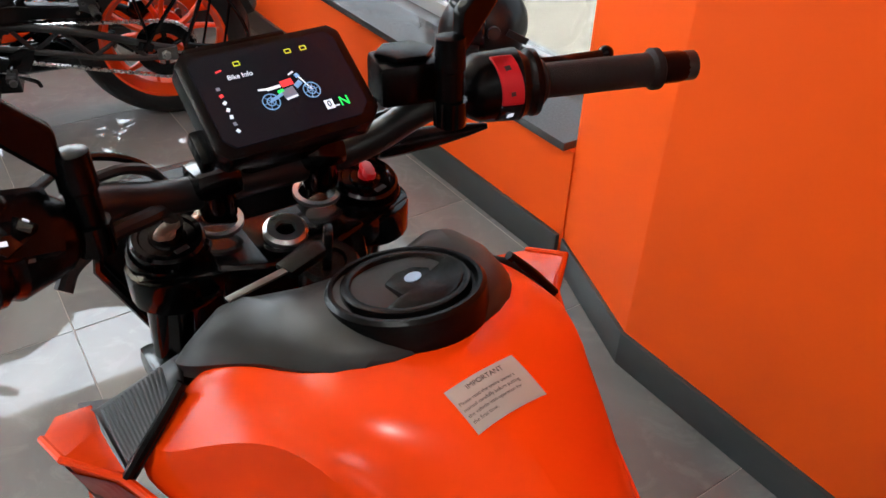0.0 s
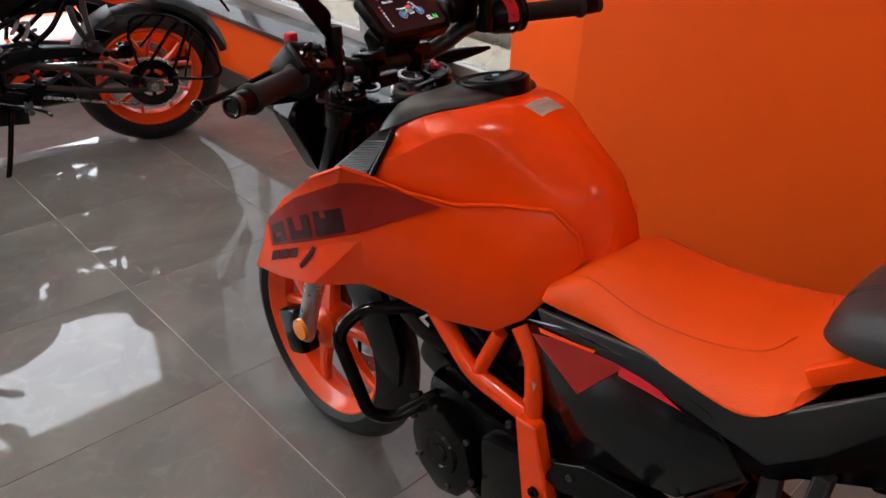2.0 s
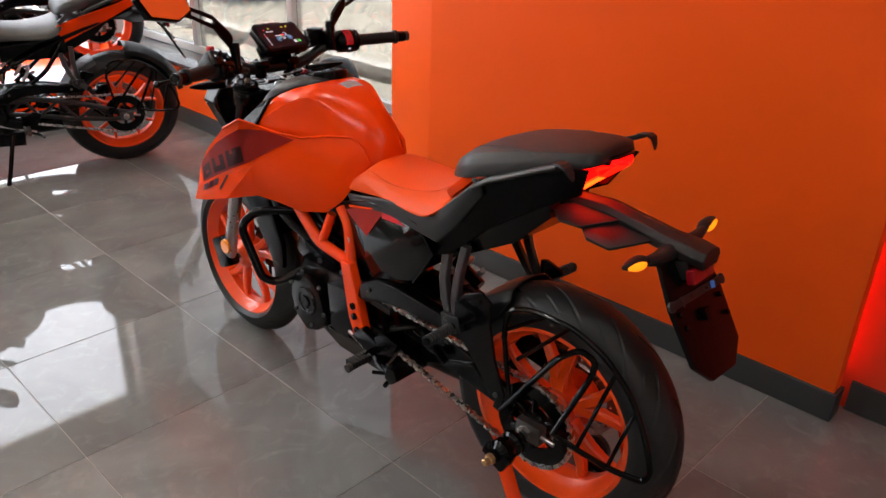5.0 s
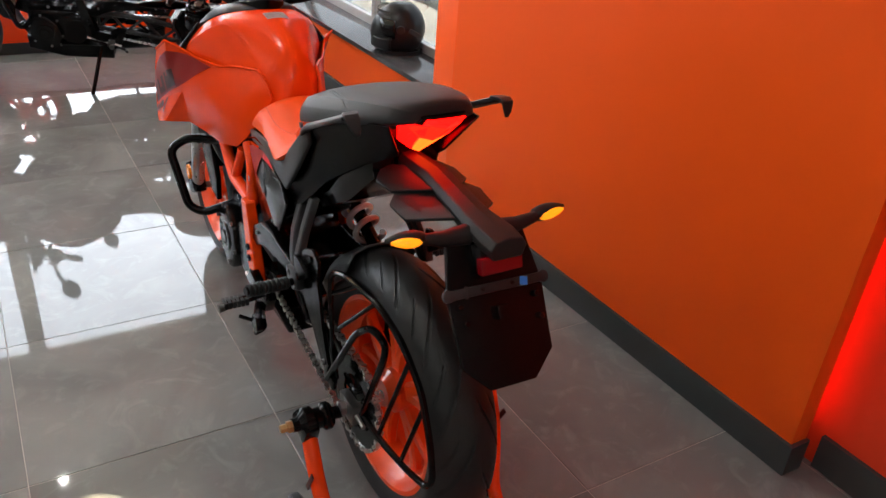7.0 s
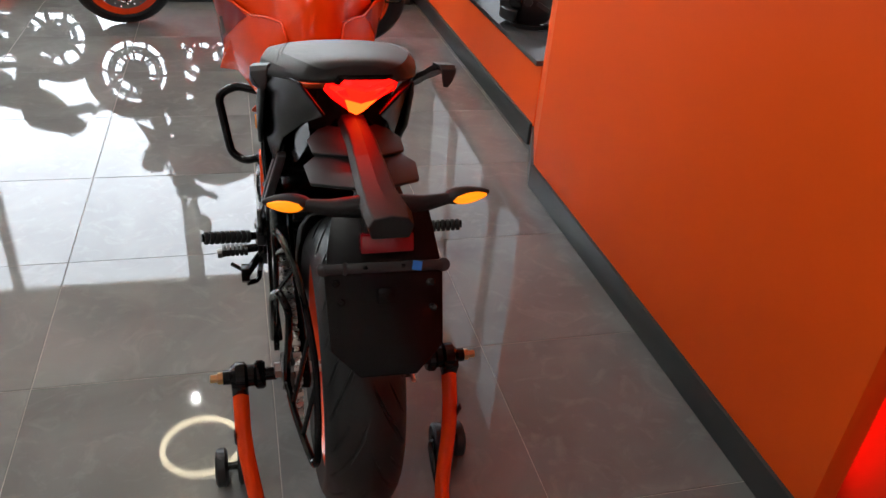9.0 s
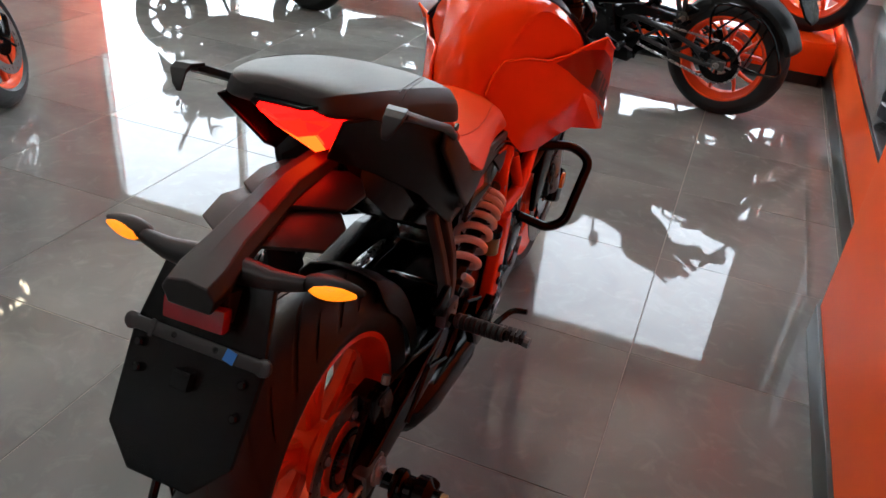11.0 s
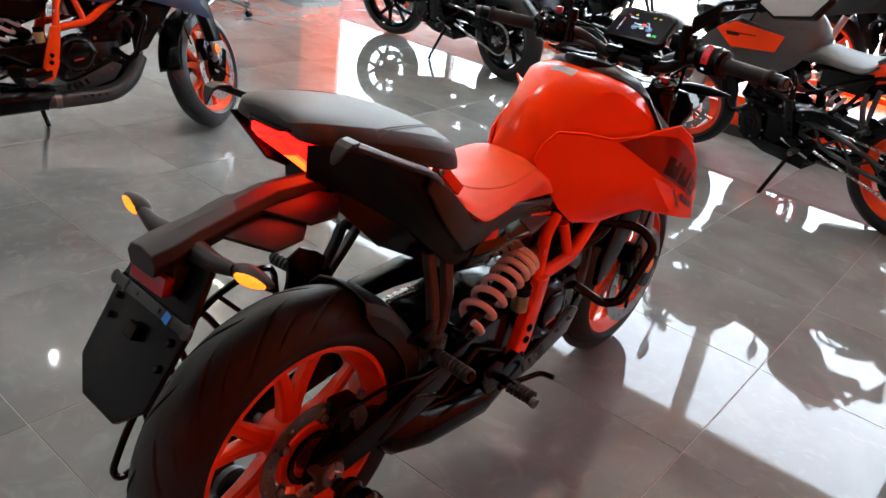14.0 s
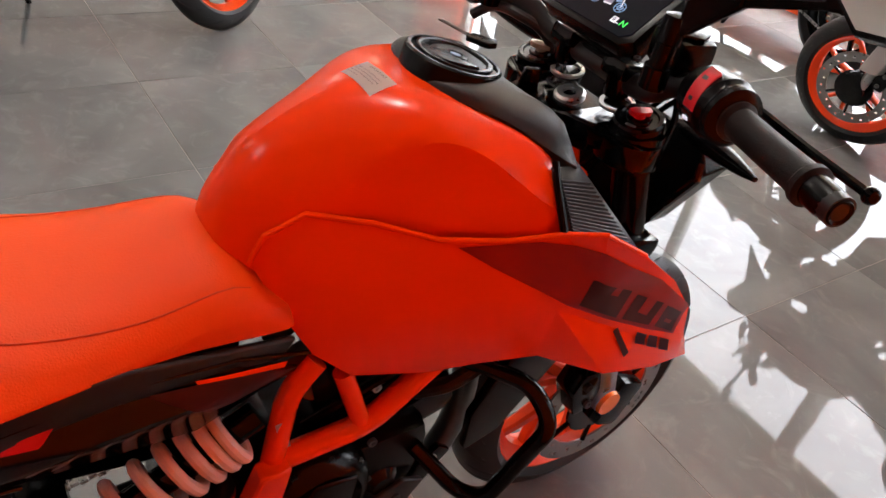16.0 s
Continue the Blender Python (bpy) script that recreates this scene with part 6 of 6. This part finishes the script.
    if hero:
        fs = P("side_stand", tube(spline([(-.135, .56, .33), (-.17, .48, .335), (-.20, .40, .342)], 4), .011, 10), "black_metal", "black side stand, folded up")
        part("stand_foot", prism([(.385, .325), (.41, .335), (.405, .37), (.372, .375), (.362, .345)], -.212, -.192, .004), M["plastic"], fs)
        part("stand_pin", tube([(-.20, .405, .345), (-.235, .43, .355)], .005, 8), M["black_metal"], fs)
    P("chain_slider", box((.03, .13, .02), (-.11, .55, .468), .006, (4, 0, 0)), "rubber")
    P("swing_arm_bridge", box((0.2, 0.06, 0.07), (0, 0.40, 0.45), 0.015), "black_metal")
    # hugger
    secs = []
    for k in range(11):
        f = radians(80 - 5.6 * k)
        w = 0.086 - 0.0005 * k
        rad = V(0, math.sin(f), math.cos(f))
        tip = 0.0 if k < 9 else (0.012 if k == 9 else 0.03)
        secs.append([RA + rad * r + V(x * w, 0, 0) for x, r in ((-1.02, 0.262 + tip), (-1.0, 0.296), (-0.8, 0.316), (-0.35, 0.325), (0.35, 0.325), (0.8, 0.316), (1.0, 0.296), (1.02, 0.262 + tip))])
    hug = bmesh.new()
    gv = [[hug.verts.new(p) for p in q] for q in secs]
    for p, q in zip(gv, gv[1:]):
        for c in range(7):
            hug.faces.new((p[c], p[c + 1], q[c + 1], q[c]))
    P("hugger", hug, "grey_plastic", "matt black tyre hugger", solid=0.004, bevel=0.002)
    if not pal.get("tail"):
        hp = P("hugger_guard", prism([(.245, .56), (.225, .625), (.195, .65), (.15, .672), (.118, .655), (.122, .60), (.10, .51), (.06, .432), (.072, .402), (.105, .42), (.15, .475), (.205, .53)], -.152, -.144, 0.003), "plastic", "black pointed plate between hugger and swing arm", bevel=.002)
        for y, z in ((.205, .615), (.19, .585), (.085, .425)):
            part("bolt", lathe([(0, 0), (0, .007), (.004, .007), (.004, .0035), (.001, .003), (.001, 0)], (-.152, y, z), (-1, 0, 0), 10), M["dark_steel"], hp)
        part("rib", prism([(.215, .60), (.20, .63), (.15, .655), (.145, .645), (.19, .60)], -.157, -.151, .002), M["plastic"], hp)
    # shock
    sx = 0.085 if hero else -0.02
    st, sb = (V(0.106, 0.600, 0.618), V(0.112, 0.400, 0.517)) if hero else ((V(0, 0.60, 0.71), V(0, 0.43, 0.555)) if pal.get("tail") else (V(sx, 0.575, 0.655), V(sx, 0.415, 0.475)))
    P("shock_body", rod(st + (st - sb) * 0.15, sb - (st - sb) * 0.12, 0.018, 14), "black_metal")
    pts = []
    ax = (sb - st).normalized()
    u = ax.orthogonal().normalized()
    w = ax.cross(u)
    for i in range(0, 15 * 8 + 1):
        k = i / 16 * 2 * math.pi
        pts.append(st + (sb - st) * (0.45 * (i / (15 * 8)) + 0.55 * (i / (15 * 8)) ** 2.2) + (u * math.cos(k) + w * math.sin(k)) * 0.034)
    P("shock_spring", tube(pts, 0.0080, 10), "spring", "white coil spring")
    rv = P("fluid_reservoir", rod((.13, .575, .50), (.132, .572, .545), 0.02, 16), "brass", "small amber fluid reservoir")
    part("lid", rod((.132, .572, .545), (.133, .571, .562), 0.022, 16), M["plastic"], rv)
    # chain and sprocket
    for k in range(6):
        f = 2 * math.pi * k / 6
        d = V(0, math.sin(f), math.cos(f))
        P("sprocket_arm", rod(RA + V(-.108, 0, 0) + d * .03, RA + V(-.108, 0, 0) + d * .068, .009, 8), "black_metal")
    P("sprocket_hub", lathe([(-.012, .0), (-.012, .03), (.012, .04), (.012, 0)], RA + V(-.108, 0, 0), (1, 0, 0), 20), "black_metal")
    P("sprocket", ring_plate(RA, -.110, 0.062, 0.105, 0.006, 48), "black_metal", "black rear sprocket")
    ch = bmesh.new()
    c1, r1 = V(-.110, 0, .366), 0.109
    c2, r2 = V(-.110, .64, .43), 0.050
    path = []
    dvec = (c2 - c1)
    base = math.atan2(dvec.z, dvec.y)
    n1, n2 = 22, 8
    for i in range(n1 + 1):
        k = base + math.pi / 2 + math.pi * i / n1
        path.append(c1 + V(0, math.cos(k), math.sin(k)) * r1)
    for i in range(n2 + 1):
        k = base - math.pi / 2 + math.pi * i / n2
        path.append(c2 + V(0, math.cos(k), math.sin(k)) * r2)
    path.append(path[0])
    step, acc, idx = 0.0127, 0.0, 0
    for a, b in zip(path, path[1:]):
        ln = (b - a).length
        while acc < ln:
            p = a.lerp(b, acc / ln)
            ang = math.degrees(math.atan2(b.z - a.z, b.y - a.y))
            wd = 0.016 if idx % 2 else 0.010
            box((wd, 0.0115, 0.0085), p, 0, (ang, 0, 0), bm=ch)
            idx += 1
            acc += step
        acc -= ln
    P("chain", ch, "chain", "steel drive chain")
    # rear brake
    rc_ = P("rear_caliper", prism([(.045, .475), (.10, .47), (.118, .43), (.10, .395), (.06, .392), (.04, .42)], .062, .112, .008), "black_metal", "black rear brake caliper")
    for y, z in ((.065, .458), (.092, .41)):
        part("bolt", lathe([(0, 0), (0, .008), (.006, .008), (.006, .004), (.002, .004), (.002, 0)], (.112, y, z), (1, 0, 0), 10), M["dark_steel"], rc_)
    part("caliper_mark", box((.0008, .024, .006), (.1162, .088, .425), 0, (-60, 0, 0)), M["grey_paint"], rc_, "pale lettering bar")
    P("brake_hose", tube(spline([(.10, .105, .455), (.118, .17, .475), (.128, .28, .46), (.12, .40, .475), (.11, .50, .50)], 6), .0045, 8), "plastic", "black brake hose")
    P("sensor_lead", tube(spline([(.115, .02, .385), (.128, .10, .40), (.135, .22, .43), (.125, .36, .455), (.11, .45, .48)], 6), .0028, 6), "plastic", "thin black sensor lead")
    sr = P("sensor_ring", ring_plate(RA, .081, .044, .058, .003, 60), "black_metal", "slotted sensor ring")
    for k in range(44):
        f = 2 * math.pi * k / 44
        d = V(0, math.sin(f), math.cos(f))
        part("tooth", rod(RA + V(.083, 0, 0) + d * .0475, RA + V(.083, 0, 0) + d * .0545, .0011, 4), M["dark_steel"], sr)
    P("caliper_bracket", prism([(-.03, .345), (-.01, .39), (.035, .43), (.05, .47), (.075, .475), (.10, .40), (.07, .375), (.05, .34), (.0, .335)], .09, .1, .003), "black_metal", "black caliper bracket", bevel=.002)
    part("caliper_face", prism([(.062, .468), (.098, .462), (.112, .43), (.10, .402), (.082, .402), (.072, .43)], .112, .1155, .002), M["cast_grey"], rc_, "grey anodised caliper face")
    part("hose_banjo", rod((.105, .092, .475), (.105, .098, .49), .008, 10), M["dark_steel"], rc_)
    fcal = P("front_caliper", prism([(1.215, .40), (1.235, .445), (1.275, .44), (1.295, .40), (1.28, .345), (1.24, .335)], .06 * dside, .112 * dside, .010), "black_metal", "black radial front brake caliper")
    for y, z in ((1.245, .415), (1.262, .365)):
        part("bolt", lathe([(0, 0), (0, .009), (.006, .009), (.006, .004), (.002, .004), (.002, 0)], (.112 * dside, y, z), (dside, 0, 0), 10), M["dark_steel"], fcal)
    P("brake_hose", tube(spline([(.10, 1.24, .44), (.13, 1.20, .55), (.135, 1.20, .68), (.10, 1.19, .80), (.13, 1.17, .95), (.15, 1.12, 1.03)], 6), .0045, 8), "plastic", "black brake hose")
    # hoses and leads round the engine
    for s in (-1, 1):
        P("coolant_hose", tube(spline([(.09 * s, 1.05, .66), (.125 * s, .99, .63), (.12 * s, .92, .58), (.085 * s, .88, .54)], 6), .012, 10), "rubber", "black rubber coolant hose")
        P("wiring_loom", tube(spline([(.08 * s, 1.0, .76), (.10 * s, .93, .70), (.105 * s, .85, .64), (.10 * s, .77, .60), (.09 * s, .70, .56)], 6), .006, 8), "plastic", "black wiring loom")
        P("throttle_body", rod((.03 * s, .72, .62), (.085 * s, .72, .63), .028, 16), "dark_steel", "metal throttle body")
        P("engine_bracket", prism([(.86, .36), (.93, .42), (.955, .40), (.90, .33)], .10 * s, .112 * s, .004), "black_metal")
        for y, z in ((.70, .50), (.80, .50), (.92, .40), (.66, .34), (.76, .295)):
            P("engine_bolt", lathe([(0, 0), (0, .007), (.006, .007), (.006, .0035), (.003, .003), (.003, 0)], (.11 * s, y, z), (s, 0, 0), 10), "dark_steel")
    for k in range(6):
        a = 2 * math.pi * k / 6 + .3
        P("cover_bolt", lathe([(0, 0), (0, .006), (.006, .006), (.006, .003), (.003, .003), (.003, 0)], (-.148, .82 + .082 * math.cos(a), .382 + .085 * math.sin(a)), (-1, 0, 0), 10), "dark_steel")
    # front mudguard
    fm = bmesh.new()
    lathe([(-0.058, 0.275), (-0.057, 0.297), (-0.03, 0.307), (0.03, 0.307), (0.057, 0.297), (0.058, 0.275)], FA, (1, 0, 0), 20, bm=fm, start=-6, sweep=92 if pal.get("pipe") else 62)
    P("front_mudguard", fm, "plastic", "matt black front mudguard", solid=0.004)
    if pal.get("pipe"):
        ex = P("exhaust_pipe", tube(spline([(.085, .99, .40), (.125, .93, .315), (.14, .84, .262), (.14, .70, .25), (.135, .56, .25)], 6), .037, 16), "cast_grey", "dull grey exhaust pipe under the engine")
        part("pipe_band", rod((.138, .615, .25), (.137, .59, .25), .040, 20), M["dark_steel"], ex, "metal band clamp")
        part("silencer", loft([[(.12 + math.cos(k) * w, y, .262 + math.sin(k) * h) for k in (2 * math.pi * i / 16 for i in range(16))] for y, w, h in ((.60, .038, .038), (.56, .055, .055), (.36, .06, .06), (.30, .045, .05))]), M["plastic"], ex, "black silencer box")
        for k in range(4):
            part("pipe_hole", rod((.170, .80 - .03 * k, .262), (.1785, .80 - .03 * k, .264), .006, 8), M["plastic_gloss"], ex)
    if not hero:
        sd = P("side_stand", tube([(-.12, .56, .29), (-.20, .60, .12), (-.245, .64, -.03)], 0.011, 10), "black_metal", "black side stand")
        part("stand_foot", box((0.05, 0.045, 0.012), (-.25, .64, -.035), 0.003, (0, 8, 0)), M["black_metal"], sd)
    if pal.get("fender"):
        fd = bmesh.new()
        lathe([(-0.09, 0.318), (-0.088, 0.345), (-0.04, 0.362), (0, 0.366), (0.04, 0.362), (0.088, 0.345), (0.09, 0.318)], RA, (1, 0, 0), 14, bm=fd, start=4, sweep=66)
        P("rear_fender", fd, "grey_plastic", "dark grey rear fender", solid=0.004)
    # gear lever and brake pedal
    P("gear_lever", tube(rounded([(-.15, .52, .345), (-.165, .47, .315), (-.17, .43, .30), (-.20, .42, .30)], 0.02, 4), 0.007, 8), "black_metal", "black gear lever with a rubber tip")
    P("gear_link", rod((-.155, .62, .36), (-.165, .45, .32), 0.005), "steel")
    P("brake_pedal", tube(rounded([(.165, .50, .33), (.175, .60, .315), (.19, .64, .32), (.225, .64, .325)], 0.02, 4), 0.007, 8), "black_metal", "black brake pedal")
    if pal.get("saree", True):
        sg = P("wheel_guard", tube(rounded([(-.137, .085, .575), (-.140, .078, .655), (-.128, .02, .672), (-.108, -.08, .660), (-.096, -.16, .617), (-.088, -.225, .55), (-.090, -.275, .46), (-.094, -.298, .395), (-.098, -.285, .368), (-.110, -.22, .365), (-.125, -.14, .378), (-.132, -.07, .392)], 0.03, 4), 0.0068, 8), "black_metal", "black tubular wheel guard with cross bars")
        for a, b in (((-.136, .078, .60), (-.122, -.01, .664)), ((-.134, .045, .535), (-.110, -.07, .657)), ((-.124, -.13, .38), (-.094, -.185, .595)), ((-.112, -.205, .368), (-.089, -.24, .525))):
            part("bar", rod(a, b, 0.0048, 8), M["black_metal"], sg)
        part("loop", tube(rounded([(-.150, .07, .39), (-.152, -.075, .605), (-.142, -.12, .642), (-.128, -.152, .622), (-.128, -.148, .585), (-.132, -.07, .39)], 0.035, 5), 0.0072, 8), M["black_metal"], sg)
        part("stay", tube([(-.137, .085, .58), (-.142, .06, .47), (-.137, .05, .40)], 0.0058, 8), M["black_metal"], sg)
        part("stay_foot", box((.012, .05, .03), (-.145, .065, .395), .003, (15, 0, 0)), M["black_metal"], sg)
    if steer:
        bpy.context.view_layer.update()
        front = ("front_", "fork", "top_yoke", "lower_yoke", "steering_nut", "handlebar", "bar_clamp", "grip", "switch", "lever", "mirror", "brake_reservoir", "cable", "display", "headlamp", "ignition")
        pivot, axis = V(0, 1.105, 0.95), V(0, -0.28, 0.96)
        turn = Matrix.Translation(pivot) @ Matrix.Rotation(radians(steer), 4, axis) @ Matrix.Translation(-pivot)
        for ob in bike.children:
            if ob.name.startswith(front):
                ob.matrix_local = turn @ ob.matrix_local
    return bike

# ---- hero motorcycle ----
hero = motorcycle("motorcycle", "bright orange street motorcycle held upright on a rear paddock stand", {"tank": "orange", "panel": "orange"}, hero=True, group="motorcycles in the showroom")

# ---- paddock stand ----
pstand = thing("paddock_stand", "orange tubular rear paddock stand with black spools", "paddock stand")
for s in (-1, 1):
    part("leg", tube(rounded([(.225 * s, 0.0, .345), (.225 * s, -.06, .22), (.20 * s, -.12, .05), (.17 * s, -.42, .045)], 0.06, 5), 0.017, 12), M["orange_gloss"], pstand, "orange painted stand leg")
    sp = part("spool", lathe([(0, 0.009), (0, 0.014), (0.022, 0.014), (0.022, 0.026), (0.028, 0.03), (0.04, 0.03), (0.046, 0.023), (0.058, 0.023), (0.064, 0.03), (0.082, 0.03), (0.088, 0.022), (0.094, 0.015), (0.108, 0.015), (0.108, 0.0)], (.150 * s, 0, .352), (s, 0, 0), 24), M["black_metal"], pstand)
    part("bolt_end", lathe([(0, 0), (0, 0.013), (0.012, 0.013), (0.014, 0.009), (0.026, 0.009), (0.028, 0.007), (0.028, 0)], (.256 * s, 0, .352), (s, 0, 0), 6), M["brass"], sp, "brass bolt end")
    part("clamp", box((0.034, 0.04, 0.05), (.225 * s, -.008, .335), 0.006, (20, 0, 0)), M["black_metal"], pstand, "black clamp on the stand leg")
    kn = part("clamp_knob", lathe([(0, 0.006), (0.012, 0.006), (0.012, 0.017), (0.016, 0.019), (0.028, 0.019), (0.031, 0.016), (0.031, 0)], (.225 * s, .012, .335), (0, 0.94, 0.34), 10), M["plastic"], pstand, "black clamp knob")
    part("leg_mark", box((0.003, 0.012, 0.07), (.2425 * s - .001 * s, -.055, .235), 0.001, (27, 0, 0)), M["decal_black"], pstand, "dark lettering bar")
    part("castor_axle", tube(rounded([(.20 * s, -.118, .05), (.205 * s, -.04, .047), (.215 * s, .045, .045), (.29 * s, .045, .045)], 0.02, 4), 0.009, 10), M["black_metal"], pstand)
    for k in (0.232, 0.282):
        part("castor", lathe([(-.014, 0), (-.014, .012), (-.011, .013), (-.011, .034), (-.013, .038), (-.008, .0445), (.008, .0445), (.013, .038), (.011, .034), (.011, .013), (.014, .012), (.014, 0)], (k * s, .045, .0448), (1, 0, 0), 24), M["grey_plastic"], pstand)
part("crossbar", tube(rounded([(-.17, -.40, .045), (-.17, -.44, .045), (.17, -.44, .045), (.17, -.40, .045)], 0.04, 5), 0.017, 12), M["orange_gloss"], pstand)

# ---- other motorcycles ----
def place(x, y, heading, lean=0.0):
    """Front wheel stands at (x, y); heading in degrees from +y towards -x; lean to its left is negative."""
    return Matrix.Translation((x, y, 0)) @ Euler((0, 0, radians(heading))).to_matrix().to_4x4() @ Euler((0, radians(lean), 0)).to_matrix().to_4x4() @ Euler((radians(2.2), 0, 0)).to_matrix().to_4x4() @ Matrix.Translation((0, -FA.y, 0))


b2 = motorcycle("motorcycle", "grey and orange street motorcycle leaning on its side stand", {"tank": "grey_paint", "tank_label": "grey painted fuel tank", "panel": "grey_paint", "panel_label": "grey side panel with an orange flash", "flash": "orange", "fork_cover": "silver_paint", "seat": "seat_black", "seat_label": "black vinyl rider seat", "frame": "black_metal", "fender": True, "tail": "orange", "near": True, "disc": -1, "slim": 0.6}, group="motorcycles in the showroom", steer=25)
b2.matrix_world = place(-0.82, 3.80, 75, -7)
b3 = motorcycle("motorcycle", "black street motorcycle with dark wheels leaning on its side stand", {"tank": "black_paint", "tank_label": "black fuel tank", "panel": "black_paint", "panel_label": "black side panel", "seat": "seat_black", "seat_label": "black vinyl rider seat", "frame": "black_metal", "rim": "black_metal", "saree": False}, group="motorcycles in the showroom", steer=25)
b3.matrix_world = place(-3.60, 4.15, 80, -7)
b4 = motorcycle("motorcycle", "dark blue street motorcycle with an orange frame and orange wheels", {"tank": "blue_paint", "tank_label": "dark blue fuel tank", "panel": "blue_paint", "panel_label": "dark blue side panel", "seat": "seat_black", "seat_label": "black vinyl rider seat", "near": True, "fork_cover": "plastic", "fork_cover_label": "black plastic fork guard", "pipe": True}, group="motorcycles in the showroom", steer=40)
b4.matrix_world = place(-2.40, 1.52, -12, -6)

b5 = motorcycle("motorcycle", "orange and black motorcycle standing on the display platform", {"tank": "orange", "panel": "black_paint", "panel_label": "black side panel", "seat": "seat_black", "seat_label": "black vinyl rider seat", "saree": False, "tail": "orange"}, group="motorcycles in the showroom", steer=20)
b5.matrix_world = Matrix.Translation((0, 0, 0.27)) @ place(-0.45, 4.85, 78, -6)
b6 = motorcycle("motorcycle", "black motorcycle with black wheels near the shop front", {"tank": "black_paint", "tank_label": "black fuel tank", "panel": "grey_paint", "panel_label": "grey side panel", "seat": "seat_black", "seat_label": "black vinyl rider seat", "frame": "black_metal", "rim": "black_metal", "saree": False}, group="motorcycles in the showroom", steer=22)
b6.matrix_world = place(-2.75, 4.75, 82, -6)

# ---- helmet on the ledge ----
hm = thing("helmet", "black full-face helmet with a dark visor on the ledge", "helmet", at=pose(1.27, 2.42, SILL, 0, 0, 65))
sh = []
for i in range(9):
    u = i / 8
    r = 0.13 * math.sin(math.pi * (0.16 + 0.80 * u)) ** 0.55
    sh.append([(r * 0.9 * math.cos(k), 0.015 + r * (1.12 + 0.1 * math.sin(k)) * math.sin(k) + 0.02 * (1 - u), 0.004 + 0.25 * u) for k in (2 * math.pi * j / 20 for j in range(20))])
part("shell", loft(sh), M["helmet_black"], hm, "gloss black helmet shell", subsurf=1)
part("visor", lathe([(-0.045, 0.125), (-0.02, 0.132), (0.02, 0.13), (0.045, 0.12)], (0, 0.025, 0.135), (0, 0, 1), 20, start=-75, sweep=150), M["plastic_gloss"], hm, "dark smoked visor", solid=0.004)
part("chin_guard", lathe([(-0.03, 0.118), (-0.02, 0.14), (0.02, 0.138), (0.03, 0.122)], (0, 0.03, 0.06), (0, 0, 1), 20, start=-70, sweep=140), M["helmet_black"], hm, solid=0.008)
for k in (-1, 1):
    part("stripe", lathe([(-0.006, 0.131), (0.006, 0.131)], (0, 0.018, 0.205 + 0.012 * k), (0, 0, 1), 16, start=-60, sweep=120), M["grey_paint"], hm)
    part("side_flash", box((0.004, 0.07, 0.022), (0.118 * k, -0.045, 0.12), 0.001, (25, 0, 6 * k)), M["cast_grey"], hm)
part("neck_trim", lathe([(-0.008, 0.10), (-0.008, 0.108), (0.008, 0.11), (0.008, 0.10)], (0, 0.015, 0.012), (0, 0, 1), 28, closed=True), M["rubber"], hm)
part("vent", box((0.05, 0.03, 0.02), (0, 0.12, 0.05), 0.006), M["grey_plastic"], hm)
part("pivot", lathe([(0, 0), (0, 0.022), (0.01, 0.02), (0.01, 0)], (0.115, 0.03, 0.135), (1, 0, 0), 16), M["grey_plastic"], hm)
part("pivot", lathe([(0, 0), (0, 0.022), (0.01, 0.02), (0.01, 0)], (-0.115, 0.03, 0.135), (-1, 0, 0), 16), M["grey_plastic"], hm)

# ---- office chair ----
oc = thing("office_chair", "office chair with a chromed five-arm castor base", "chair", at=pose(-4.75, 3.2, 0, 0, 0, 20))
for i in range(5):
    k = 2 * math.pi * i / 5
    tip = V(0.3 * math.cos(k), 0.3 * math.sin(k), 0.09)
    part("base_arm", tube([(0, 0, 0.13), tip], 0.018, 10, taper=0.6), M["steel"], oc)
    part("castor", lathe([(-0.02, 0), (-0.02, 0.022), (-0.015, 0.028), (0.015, 0.028), (0.02, 0.022), (0.02, 0)], (tip.x, tip.y, 0.03), (math.sin(k), -math.cos(k), 0), 16), M["plastic"], oc)
    part("castor_stem", rod((tip.x, tip.y, 0.03), (tip.x, tip.y, 0.1), 0.006, 8), M["steel"], oc)
part("column", rod((0, 0, 0.1), (0, 0, 0.45), 0.025, 16), M["plastic"], oc)
part("seat", box((0.46, 0.46, 0.07), (0, 0, 0.49), 0.03), M["seat_black"], oc)
part("backrest", box((0.44, 0.05, 0.5), (0, -0.24, 0.82), 0.03, (8, 0, 0)), M["seat_black"], oc)

# ---- floor tiles, laid last ----
for i in range(-12, 4):
    for j in range(-9, 9):
        cx, cy = TX + (i + 0.5) * TILE, TY + (j + 0.5) * TILE
        if ROOM_L - 0.4 < cx < 1.5 and ROOM_B - 0.3 < cy < ROOM_F + 0.3:
            t = new("tile", tile_me)
            t.parent = fl
            t.location = (cx, cy, random.uniform(-0.0003, 0.0003))
